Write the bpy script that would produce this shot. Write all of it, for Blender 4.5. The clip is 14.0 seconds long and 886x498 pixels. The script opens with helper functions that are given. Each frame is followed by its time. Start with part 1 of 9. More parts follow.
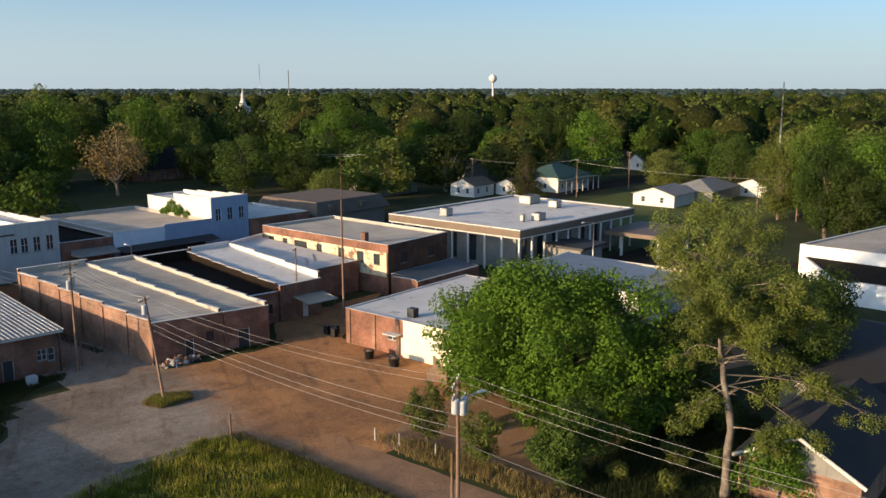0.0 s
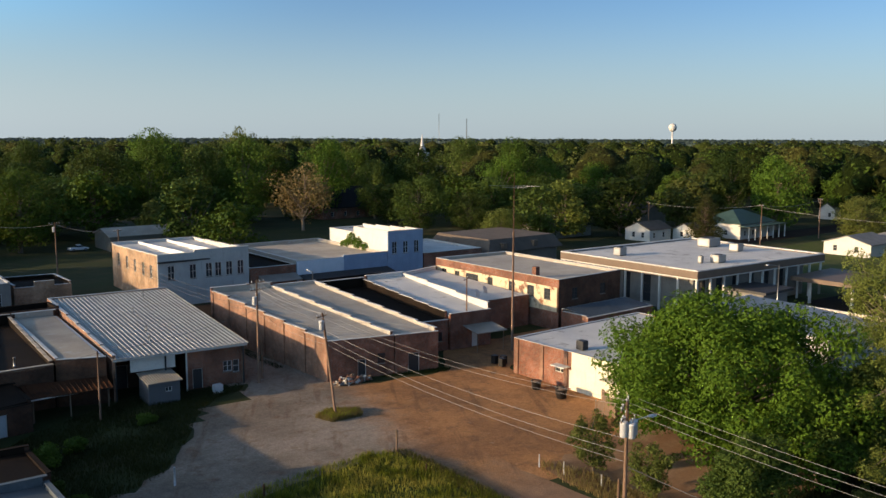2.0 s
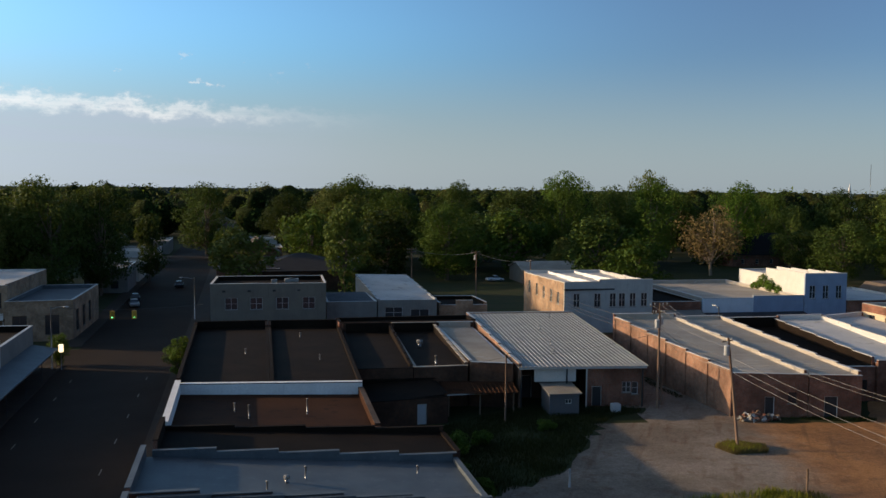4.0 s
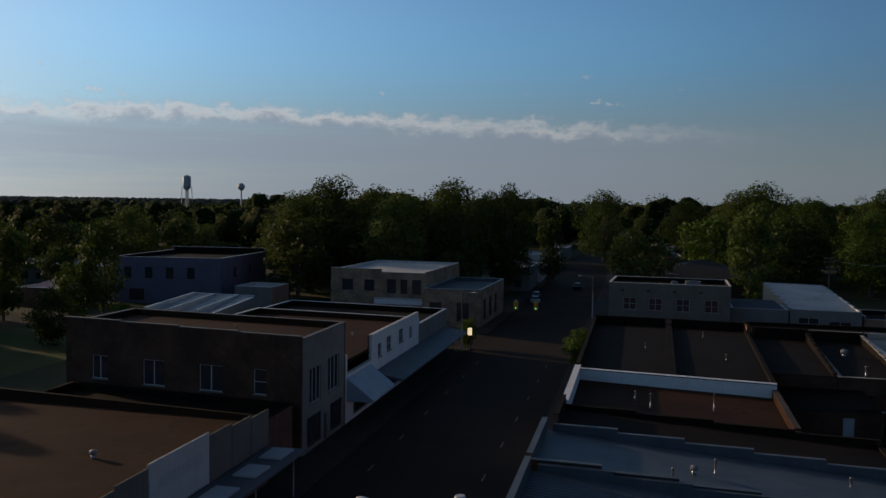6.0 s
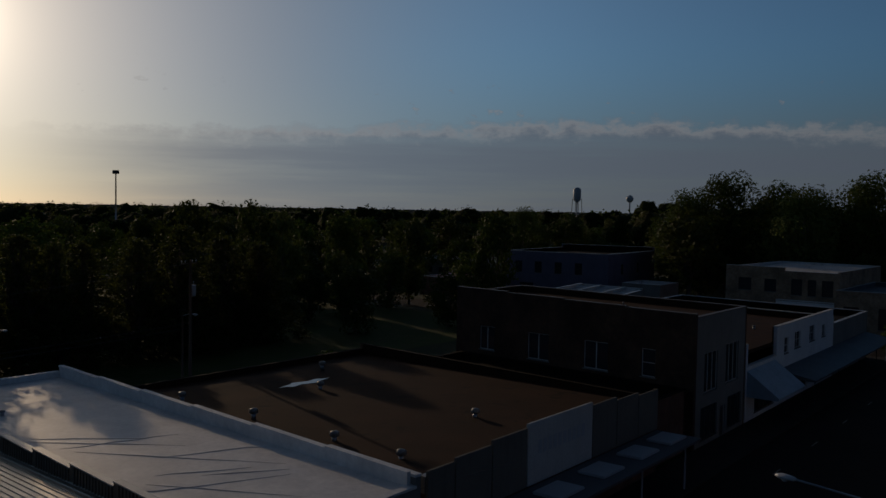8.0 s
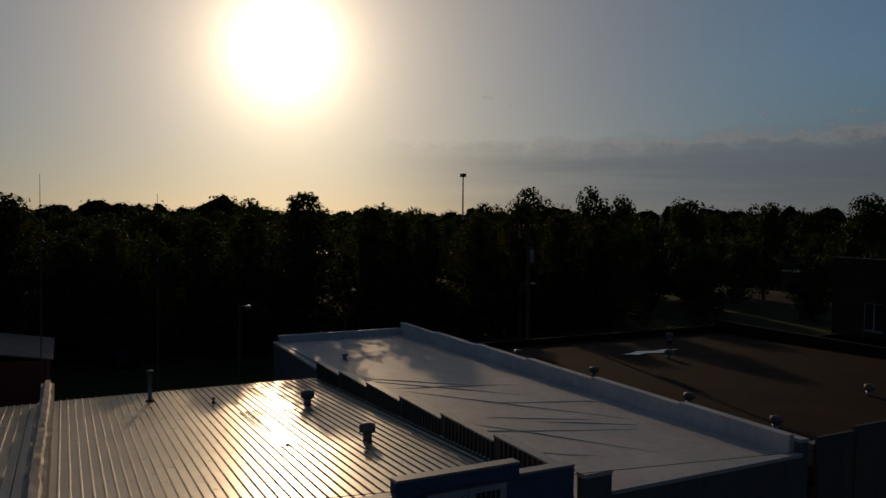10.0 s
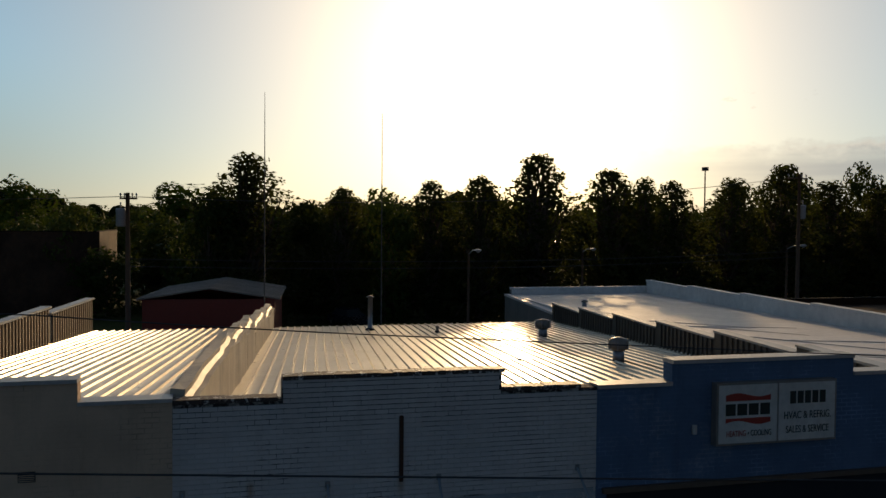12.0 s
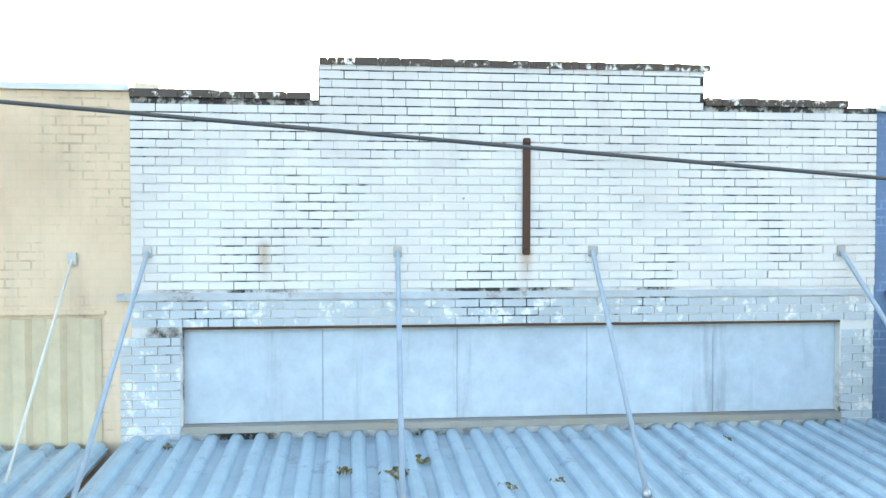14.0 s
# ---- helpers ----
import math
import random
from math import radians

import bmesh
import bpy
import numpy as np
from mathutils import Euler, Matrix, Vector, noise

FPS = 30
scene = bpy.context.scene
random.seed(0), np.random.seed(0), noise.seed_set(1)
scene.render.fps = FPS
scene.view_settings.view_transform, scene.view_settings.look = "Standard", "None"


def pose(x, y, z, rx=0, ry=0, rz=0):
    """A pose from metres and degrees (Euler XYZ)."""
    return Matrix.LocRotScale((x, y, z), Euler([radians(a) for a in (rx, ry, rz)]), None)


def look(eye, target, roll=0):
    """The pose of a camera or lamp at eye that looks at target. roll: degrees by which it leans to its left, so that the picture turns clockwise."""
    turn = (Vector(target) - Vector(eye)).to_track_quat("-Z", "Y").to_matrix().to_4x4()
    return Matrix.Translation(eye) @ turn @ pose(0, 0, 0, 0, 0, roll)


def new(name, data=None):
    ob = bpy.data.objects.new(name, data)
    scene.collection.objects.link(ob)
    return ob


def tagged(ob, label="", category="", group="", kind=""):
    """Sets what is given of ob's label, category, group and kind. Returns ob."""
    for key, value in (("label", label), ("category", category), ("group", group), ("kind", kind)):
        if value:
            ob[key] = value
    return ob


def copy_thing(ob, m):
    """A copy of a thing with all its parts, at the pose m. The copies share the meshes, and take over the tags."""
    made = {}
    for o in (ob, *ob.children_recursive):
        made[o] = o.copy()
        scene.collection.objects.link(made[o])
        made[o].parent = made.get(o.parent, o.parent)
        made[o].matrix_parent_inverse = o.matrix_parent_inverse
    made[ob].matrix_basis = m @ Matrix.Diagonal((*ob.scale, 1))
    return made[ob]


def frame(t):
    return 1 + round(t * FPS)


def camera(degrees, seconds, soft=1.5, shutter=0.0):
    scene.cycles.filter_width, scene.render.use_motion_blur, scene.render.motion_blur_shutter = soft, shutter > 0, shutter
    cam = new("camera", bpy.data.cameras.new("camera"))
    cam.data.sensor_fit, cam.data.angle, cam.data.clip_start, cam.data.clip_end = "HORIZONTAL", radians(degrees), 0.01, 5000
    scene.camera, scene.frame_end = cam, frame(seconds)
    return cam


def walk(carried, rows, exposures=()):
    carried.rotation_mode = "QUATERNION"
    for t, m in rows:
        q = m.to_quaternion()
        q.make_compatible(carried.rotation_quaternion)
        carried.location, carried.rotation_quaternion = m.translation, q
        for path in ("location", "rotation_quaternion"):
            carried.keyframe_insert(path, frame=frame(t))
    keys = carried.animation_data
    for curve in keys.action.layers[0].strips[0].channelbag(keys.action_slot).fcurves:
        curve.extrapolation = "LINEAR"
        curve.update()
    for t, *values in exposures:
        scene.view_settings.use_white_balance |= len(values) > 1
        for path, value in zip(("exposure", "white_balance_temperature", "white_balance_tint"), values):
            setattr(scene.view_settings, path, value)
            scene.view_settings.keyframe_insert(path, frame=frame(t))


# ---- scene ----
from mathutils.geometry import tessellate_polygon

cam = camera(54.29, 14.0)
# seconds, eye, target, roll
PATH = [
    (0, (0.000, -0.000, 29.872), (15.280, 12.348, 26.123), 0.00),
    (0.5, (-0.062, 0.031, 29.691), (15.157, 12.515, 26.153), 0.15),
    (1, (-0.048, 0.017, 29.285), (14.895, 12.885, 25.952), 0.24),
    (1.5, (-0.071, -0.052, 28.440), (14.210, 13.625, 25.438), 0.20),
    (2, (-0.094, -0.134, 27.565), (12.539, 15.147, 24.945), 0.19),
    (2.5, (-0.133, -0.211, 26.618), (10.681, 16.459, 24.349), 0.22),
    (3, (-0.154, -0.288, 25.656), (8.680, 17.549, 23.707), 0.34),
    (5.5, (-0.790, 1.881, 21.565), (-3.004, 21.721, 20.357), 0.74),
    (6, (-1.200, 3.258, 20.639), (-5.578, 22.740, 19.510), 0.84),
    (6.5, (-1.680, 4.579, 19.646), (-8.193, 23.459, 18.598), 0.96),
    (7, (-2.284, 5.874, 18.715), (-10.824, 23.932, 17.716), 1.06),
    (7.5, (-2.999, 7.048, 17.770), (-13.465, 24.064, 16.823), 1.08),
    (8, (-3.763, 8.151, 16.820), (-16.050, 23.906, 15.903), 0.98),
    (8.5, (-4.635, 9.178, 15.882), (-18.529, 23.537, 14.991), 0.80),
    (9, (-5.689, 10.111, 14.911), (-20.969, 22.986, 14.050), 0.67),
    (11.5, (-12.234, 13.209, 9.684), (-31.265, 19.328, 9.045), 0.53),
    (12, (-13.511, 13.557, 8.712), (-32.858, 18.584, 8.078), 0.49),
    (12.5, (-14.861, 13.905, 7.726), (-34.441, 17.928, 7.057), 0.35),
    (13, (-16.240, 14.190, 6.757), (-35.984, 17.300, 6.055), 0.26),
    (13.5, (-17.663, 14.526, 5.831), (-37.498, 16.987, 5.103), 0.14),
    (14, (-19.072, 14.780, 4.901), (-38.954, 16.875, 4.331), 0.04),
]
# seconds, stops, kelvin, tint
EXPOSURES = [(0, 0.62, 7600, 10), (1.5, 0.5, 7700, 10), (3, 0.25, 7900, 10), (5.5, -0.74, 7500, 12), (6.5, -1.55, 7400, 13), (7.5, -2.4, 7100, 13), (9, -3.0, 7400, 15),
             (11.5, -2.15, 9000, 13), (12, -1.35, 9400, 12), (12.5, -0.1, 9800, 11), (13, 1.6, 12000, 11), (13.5, 2.75, 13800, 12), (14, 3.85, 16500, 12)]
walk(cam, [(t, look(eye, target, roll)) for t, eye, target, roll in PATH], EXPOSURES)

# ---- sun and sky ----
SUN_YAW, SUN_UP = 70.6, 10.7
SUN = Vector((-math.sin(radians(SUN_YAW)) * math.cos(radians(SUN_UP)),
              math.cos(radians(SUN_YAW)) * math.cos(radians(SUN_UP)), math.sin(radians(SUN_UP))))
sun_data = bpy.data.lights.new("sun", "SUN")
sun_data.energy, sun_data.angle, sun_data.color = 5.0, radians(0.53), (1.0, 0.78, 0.54)
new("sun", sun_data).matrix_world = look(SUN * 200, (0, 0, 0))


class Nodes:
    """Short-hand for building a node tree."""

    def __init__(self, tree):
        self.tree = tree
        tree.nodes.clear()

    def add(self, kind, ins=None, **sets):
        node = self.tree.nodes.new(kind)
        for key, value in sets.items():
            setattr(node, key, value)
        for key, value in (ins or {}).items():
            if isinstance(value, bpy.types.NodeSocket):
                self.tree.links.new(value, node.inputs[key])
            else:
                node.inputs[key].default_value = value
        return node

    def math(self, op, a, b=0.5, c=0.5, clamp=False):
        return self.add("ShaderNodeMath", {0: a, 1: b, 2: c}, operation=op, use_clamp=clamp).outputs[0]

    def mix(self, fac, a, b, blend="MIX"):
        return self.add("ShaderNodeMix", {0: fac, 6: a, 7: b}, data_type="RGBA", blend_type=blend).outputs[2]

    def span(self, value, a, b, to_a=0.0, to_b=1.0, smooth=True):
        return self.add("ShaderNodeMapRange", {0: value, 1: a, 2: b, 3: to_a, 4: to_b},
                        interpolation_type="SMOOTHSTEP" if smooth else "LINEAR").outputs[0]

    def noise(self, vec, scale, detail=4.0, rough=0.55):
        return self.add("ShaderNodeTexNoise", {"Vector": vec, "Scale": scale, "Detail": detail, "Roughness": rough}).outputs[0]


world = bpy.data.worlds.new("evening_sky")
scene.world = world
world.use_nodes = True
N = Nodes(world.node_tree)
sky = N.add("ShaderNodeTexSky", sky_type="NISHITA", sun_disc=False, sun_elevation=radians(SUN_UP),
            sun_rotation=radians(-SUN_YAW), altitude=50.0, air_density=1.0, dust_density=0.5, ozone_density=3.0)
way = N.add("ShaderNodeTexCoord").outputs["Generated"]
dot = N.add("ShaderNodeVectorMath", {0: way, 1: SUN}, operation="DOT_PRODUCT").outputs["Value"]
ang = N.math("MULTIPLY", N.math("ARCCOSINE", N.math("MINIMUM", dot, 0.999999)), 57.2958)
# the bright aureole round the low sun, falling off with the angle from it
glow = N.math("DIVIDE", 3400.0, N.math("POWER", N.math("ADD", ang, 1.6), 2.2))
halo = N.add("ShaderNodeVectorMath", {0: (1.0, 0.86, 0.66), "Scale": glow}, operation="SCALE").outputs[0]
wide = N.math("MULTIPLY", 25.0, N.math("POWER", 2.718, N.math("DIVIDE", ang, -22.5)))
elev_ = N.math("MULTIPLY", N.math("ARCSINE", N.add("ShaderNodeSeparateXYZ", {0: way}).outputs[2]), 57.2958)
wide = N.math("MULTIPLY", wide, N.span(elev_, 52.0, 10.0, 0.12, 1.0))
wide_tone = N.mix(N.span(ang, 2.0, 33.0), (1.0, 0.90, 0.76, 1), (0.60, 0.95, 1.32, 1))
wide_glow = N.add("ShaderNodeVectorMath", {0: wide_tone, "Scale": wide}, operation="SCALE").outputs[0]
halo = N.add("ShaderNodeVectorMath", {0: halo, 1: wide_glow}, operation="ADD").outputs[0]
# a long low bank of cloud over the north-west horizon, with small puffs above its edge
xyz = N.add("ShaderNodeSeparateXYZ", {0: way})
up = xyz.outputs[2]
yaw = N.math("MULTIPLY", N.math("ARCTAN2", N.math("MULTIPLY", xyz.outputs[0], -1.0), xyz.outputs[1]), 57.2958)
elev = N.math("MULTIPLY", N.math("ARCSINE", up), 57.2958)
band_vec = N.add("ShaderNodeCombineXYZ", {0: N.math("MULTIPLY", yaw, 0.30), 1: N.math("MULTIPLY", elev, 0.5), 2: 0.0}).outputs[0]
puffs = N.noise(band_vec, 1.6, 9.0, 0.66)
streak_vec = N.add("ShaderNodeCombineXYZ", {0: N.math("MULTIPLY", yaw, 0.05), 1: N.math("MULTIPLY", elev, 0.8), 2: 3.0}).outputs[0]
streaks = N.noise(streak_vec, 1.0, 5.0, 0.6)
edge = N.math("ADD", N.math("MULTIPLY_ADD", puffs, 3.2, -1.6), 6.0)
edge = N.math("SUBTRACT", edge, N.math("MULTIPLY", N.math("ABSOLUTE", N.math("SUBTRACT", yaw, 26.0)), 0.035))
top_fade = N.span(N.math("SUBTRACT", edge, elev), -0.25, 0.7)
tuft_vec = N.add("ShaderNodeCombineXYZ", {0: N.math("MULTIPLY", yaw, 0.42), 1: N.math("MULTIPLY", elev, 0.8), 2: 7.0}).outputs[0]
tufts = N.math("MULTIPLY", N.span(N.noise(tuft_vec, 1.5, 8.0, 0.6), 0.64, 0.72), N.math("MULTIPLY", N.span(elev, 5.6, 6.4), N.span(elev, 9.0, 7.4)))
top_fade = N.math("MAXIMUM", top_fade, N.math("MULTIPLY", tufts, 0.7))
along = N.math("MULTIPLY", N.span(yaw, -13.0, 8.0), N.span(yaw, 68.0, 50.0))
low = N.span(elev, 0.2, 3.0, 0.75, 1.0)
cloud = N.math("MULTIPLY", N.math("MULTIPLY", top_fade, along), N.math("MULTIPLY", low, N.span(streaks, 0.25, 0.6, 0.55, 0.95)))
rim = N.math("MULTIPLY", cloud, N.span(N.math("SUBTRACT", edge, elev), 1.3, 0.1))
# pale blue-grey haze low over the horizon, away from the sun
haze = N.math("MULTIPLY", N.span(elev, 9.0, 0.0, 0.0, 0.7), N.span(ang, 25.0, 75.0))
tint = N.mix(N.span(elev_, 20.0, 45.0), (0.87, 1.09, 1.48, 1), (1.0, 1.05, 1.2, 1))
clear_air = N.mix(1.0, sky.outputs[0], tint, "MULTIPLY")
clear_air = N.mix(1.0, clear_air, N.mix(N.math("MULTIPLY", N.span(ang, 70.0, 110.0), N.span(elev_, 40.0, 20.0)), (1, 1, 1, 1), (0.90, 1.03, 1.12, 1)), "MULTIPLY")
# deeper blue well up and to the north, between the aureole and the far side
deep = N.math("MULTIPLY", N.math("MULTIPLY", N.span(ang, 105.0, 65.0), N.span(ang, 19.0, 40.0)), N.math("MULTIPLY", N.span(elev_, 2.0, 11.0), N.span(elev_, 50.0, 30.0, 0.35, 1.0)))
clear_air = N.mix(1.0, clear_air, N.mix(deep, (1, 1, 1, 1), (1.06, 1.90, 2.02, 1)), "MULTIPLY")
clear_air = N.mix(haze, clear_air, (3.75, 4.95, 6.6, 1))
base_sky = N.add("ShaderNodeVectorMath", {0: clear_air, 1: halo}, operation="ADD").outputs[0]
grey = N.mix(rim, (4.1, 5.3, 7.5, 1), (13.5, 14.0, 15.0, 1))
grey = N.add("ShaderNodeVectorMath", {0: grey, 1: N.add("ShaderNodeVectorMath", {0: halo, "Scale": 0.62}, operation="SCALE").outputs[0]}, operation="ADD").outputs[0]
full = N.mix(N.math("MULTIPLY", cloud, 0.92), base_sky, grey)
back = N.add("ShaderNodeBackground", {"Color": full, "Strength": 0.086})
N.add("ShaderNodeOutputWorld", {"Surface": back.outputs[0]})

# ---- materials ----
def material(name):
    m = bpy.data.materials.new(name)
    m.use_nodes = True
    return m, Nodes(m.node_tree)


def finish(n, color, rough=0.8, metal=0.0, bump=None, strength=0.3, dist=0.02, spec=0.4, **more):
    ins = {"Base Color": color, "Roughness": rough, "Metallic": metal, "Specular IOR Level": spec}
    ins.update(more)
    if bump is not None:
        ins["Normal"] = n.add("ShaderNodeBump", {"Height": bump, "Strength": strength, "Distance": dist}).outputs[0]
    s = n.add("ShaderNodeBsdfPrincipled", ins)
    n.add("ShaderNodeOutputMaterial", {"Surface": s.outputs[0]})


def rgba(c):
    return (c[0], c[1], c[2], 1.0)


def plain(name, c1, c2, big=0.4, small=6.0, rough=0.8, metal=0.0, bump=0.2, streak=0.0, stain=None, spec=0.4, islands=0.0):
    """A weathered surface: two colours at a large scale, grain at a small one, streaks down it and stains if asked."""
    m, n = material(name)
    pos = n.add("ShaderNodeNewGeometry")
    p = pos.outputs["Position"]
    a = n.span(n.noise(p, big, 5.0), 0.3, 0.7)
    col = n.mix(a, rgba(c1), rgba(c2))
    fine = n.noise(p, small, 6.0, 0.65)
    col = n.mix(1.0, col, n.add("ShaderNodeCombineColor", {i: n.span(fine, 0.2, 0.8, 0.82, 1.15, False) for i in range(3)}).outputs[0], "MULTIPLY")
    if streak:
        sv = n.add("ShaderNodeVectorMath", {0: p, 1: (3.0, 3.0, 0.25)}, operation="MULTIPLY").outputs[0]
        st = n.span(n.noise(sv, 1.0, 6.0, 0.7), 0.52, 0.75)
        col = n.mix(n.math("MULTIPLY", st, streak), col, (0.045, 0.04, 0.035, 1))
    if stain:
        sp = n.span(n.noise(p, big * 2.7, 8.0, 0.7), 0.56, 0.66)
        col = n.mix(n.math("MULTIPLY", sp, 0.8), col, rgba(stain))
    if islands:
        r = n.add("ShaderNodeObjectInfo").outputs["Random"]
        col = n.mix(1.0, col, n.add("ShaderNodeCombineColor", {i: n.span(r, 0, 1, 1 - islands, 1 + islands, False) for i in range(3)}).outputs[0], "MULTIPLY")
    finish(n, col, n.span(fine, 0.2, 0.8, max(rough - 0.12, 0.03), min(rough + 0.1, 1.0), False), metal, fine, bump, 0.02, spec)
    return m


def brickwork(name, c1, c2, mortar, paint=None, worn=0.5, seam=0.45):
    """Courses of brick for walls seen from afar; paint: a coat that has come off in places."""
    m, n = material(name)
    p = n.add("ShaderNodeNewGeometry").outputs["Position"]
    s = n.add("ShaderNodeSeparateXYZ", {0: p})
    v = n.add("ShaderNodeCombineXYZ", {0: n.math("ADD", s.outputs[0], s.outputs[1]), 1: s.outputs[2]}).outputs[0]
    b = n.add("ShaderNodeTexBrick", {"Vector": v, "Color1": rgba(c1), "Color2": rgba(c2), "Mortar": rgba(mortar), "Scale": 1.0,
                                     "Mortar Size": 0.010, "Mortar Smooth": 0.3, "Brick Width": 0.215, "Row Height": 0.0765})
    patch = n.span(n.noise(p, 0.35, 6.0, 0.65), 0.35, 0.7, 0.6, 1.25)
    col = n.mix(1.0, b.outputs["Color"], n.add("ShaderNodeCombineColor", {i: patch for i in range(3)}).outputs[0], "MULTIPLY")
    blot = n.span(n.noise(p, 2.6, 9.0, 0.72), 0.3, 0.7, 0.8, 1.16)
    col = n.mix(1.0, col, n.add("ShaderNodeCombineColor", {i: blot for i in range(3)}).outputs[0], "MULTIPLY")
    if paint:
        off = n.span(n.noise(p, 0.5, 8.0, 0.7), worn - 0.06, worn + 0.06)
        line = n.math("MULTIPLY", b.outputs["Fac"], n.span(n.noise(p, 1.3, 8.0, 0.75), 0.50, 0.66, 0.04, 0.6))
        coat = n.mix(line, rgba(paint), rgba([c * seam for c in paint]))
        tone = n.span(n.noise(p, 1.1, 7.0, 0.65), 0.3, 0.7, 0.86, 1.08)
        coat = n.mix(1.0, coat, n.add("ShaderNodeCombineColor", {i: tone for i in range(3)}).outputs[0], "MULTIPLY")
        col = n.mix(off, coat, col)
    sv = n.add("ShaderNodeVectorMath", {0: p, 1: (2.0, 2.0, 0.22)}, operation="MULTIPLY").outputs[0]
    st = n.span(n.noise(sv, 1.0, 6.0, 0.7), 0.5, 0.8)
    col = n.mix(n.math("MULTIPLY", st, 0.3), col, (0.05, 0.04, 0.035, 1))
    finish(n, col, 0.88, 0.0, b.outputs["Fac"], -0.4, 0.01, 0.25)
    return m


def foliage(name, c1, c2, c3, through_light=0.22, patches=None):
    m, n = material(name)
    isl = n.add("ShaderNodeNewGeometry").outputs["Random Per Island"]
    obj = n.add("ShaderNodeObjectInfo").outputs["Random"]
    col = n.mix(isl, rgba(c1), rgba(c2))
    col = n.mix(n.span(obj, 0.0, 1.0, 0.0, 0.75, False), col, rgba(c3))
    tone = n.span(n.math("FRACT", n.math("MULTIPLY", obj, 37.7)), 0.0, 1.0, 0.5, 1.3, False)
    col = n.mix(1.0, col, n.add("ShaderNodeCombineColor", {0: tone, 1: tone, 2: tone}).outputs[0], "MULTIPLY")
    if patches:
        p = n.add("ShaderNodeNewGeometry").outputs["Position"]
        col = n.mix(n.span(n.noise(p, 0.42, 6.0, 0.65), 0.4, 0.62), col, rgba(patches))
        dim = n.span(n.noise(p, 0.9, 5.0, 0.6), 0.35, 0.62, 0.5, 1.15)
        col = n.mix(1.0, col, n.add("ShaderNodeCombineColor", {0: dim, 1: dim, 2: dim}).outputs[0], "MULTIPLY")
    s = n.add("ShaderNodeBsdfPrincipled", {"Base Color": col, "Roughness": 0.7, "Specular IOR Level": 0.12})
    t = n.add("ShaderNodeBsdfTranslucent", {"Color": n.mix(0.4, col, (0.16, 0.2, 0.03, 1))})
    x = n.add("ShaderNodeMixShader", {0: through_light, 1: s.outputs[0], 2: t.outputs[0]})
    n.add("ShaderNodeOutputMaterial", {"Surface": x.outputs[0]})
    return m


def simple(name, c, rough=0.5, metal=0.0, **more):
    m, n = material(name)
    p = n.add("ShaderNodeNewGeometry").outputs["Position"]
    f = n.noise(p, 9.0, 5.0)
    col = n.mix(1.0, rgba(c), n.add("ShaderNodeCombineColor", {i: n.span(f, 0.2, 0.8, 0.85, 1.12, False) for i in range(3)}).outputs[0], "MULTIPLY")
    finish(n, col, n.span(f, 0.2, 0.8, max(0.03, rough - 0.1), rough + 0.1, False), metal, f, 0.08, 0.01, **more)
    return m


def glowing(name, c, power):
    m, n = material(name)
    finish(n, rgba(c), 0.4, **{"Emission Color": rgba(c), "Emission Strength": power})
    return m


M_RED = brickwork("red_brick", (0.26, 0.085, 0.045), (0.20, 0.07, 0.04), (0.22, 0.18, 0.15))
M_OLDB = brickwork("weathered_brick", (0.30, 0.14, 0.085), (0.235, 0.11, 0.07), (0.25, 0.20, 0.155))
M_TANB = brickwork("tan_brick", (0.40, 0.24, 0.14), (0.33, 0.20, 0.12), (0.34, 0.28, 0.22))
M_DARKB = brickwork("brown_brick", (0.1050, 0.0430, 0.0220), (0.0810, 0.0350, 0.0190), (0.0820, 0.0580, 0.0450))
M_CREAMB = brickwork("cream_painted_brick", (0.24, 0.085, 0.045), (0.20, 0.075, 0.045), (0.28, 0.22, 0.17), (0.60, 0.50, 0.34), 0.56)
M_YELLOW = plain("pale_yellow_render", (0.72, 0.66, 0.51), (0.66, 0.60, 0.46), 0.6, 8, 0.85, bump=0.1, streak=0.3)
M_GREYW = plain("grey_render", (0.2216, 0.2114, 0.1908), (0.1792, 0.1700, 0.1558), 0.5, 7, 0.85, bump=0.15, streak=0.35)
M_CREAM = plain("cream_render", (0.1860, 0.1607, 0.1282), (0.1560, 0.1359, 0.1109), 0.5, 7, 0.85, bump=0.15, streak=0.35)
M_PALEFRONT = plain("pale_grey_front", (0.42, 0.42, 0.40), (0.36, 0.36, 0.345), 0.6, 8, 0.8, bump=0.1, streak=0.3)
M_WHITE = plain("white_paint", (0.5920, 0.5694, 0.5250), (0.5280, 0.5070, 0.4650), 0.5, 7, 0.7, bump=0.1, streak=0.18)
M_BLUEW = plain("blue_painted_wall", (0.23, 0.32, 0.44), (0.20, 0.28, 0.39), 0.6, 8, 0.75, bump=0.1, streak=0.25)
M_PURPLE = plain("purple_painted_wall", (0.150, 0.140, 0.196), (0.126, 0.118, 0.166), 0.5, 7, 0.8, bump=0.1, streak=0.3)
M_TAR = plain("tar_roof", (0.0112, 0.0075, 0.0055), (0.0180, 0.0116, 0.0077), 0.25, 9, 0.9, bump=0.25, stain=(0.0068, 0.0052, 0.0039), spec=0.08)
M_RUSTROOF = plain("brown_gravel_roof", (0.058, 0.025, 0.013), (0.040, 0.018, 0.010), 0.22, 14, 0.92, bump=0.3, stain=(0.020, 0.011, 0.008), spec=0.08)
M_DARKGREY = simple("dark_grey_board", (0.11, 0.11, 0.115), 0.7)
M_UNIT = simple("weathered_unit_metal", (0.28, 0.275, 0.26), 0.5, 0.2)
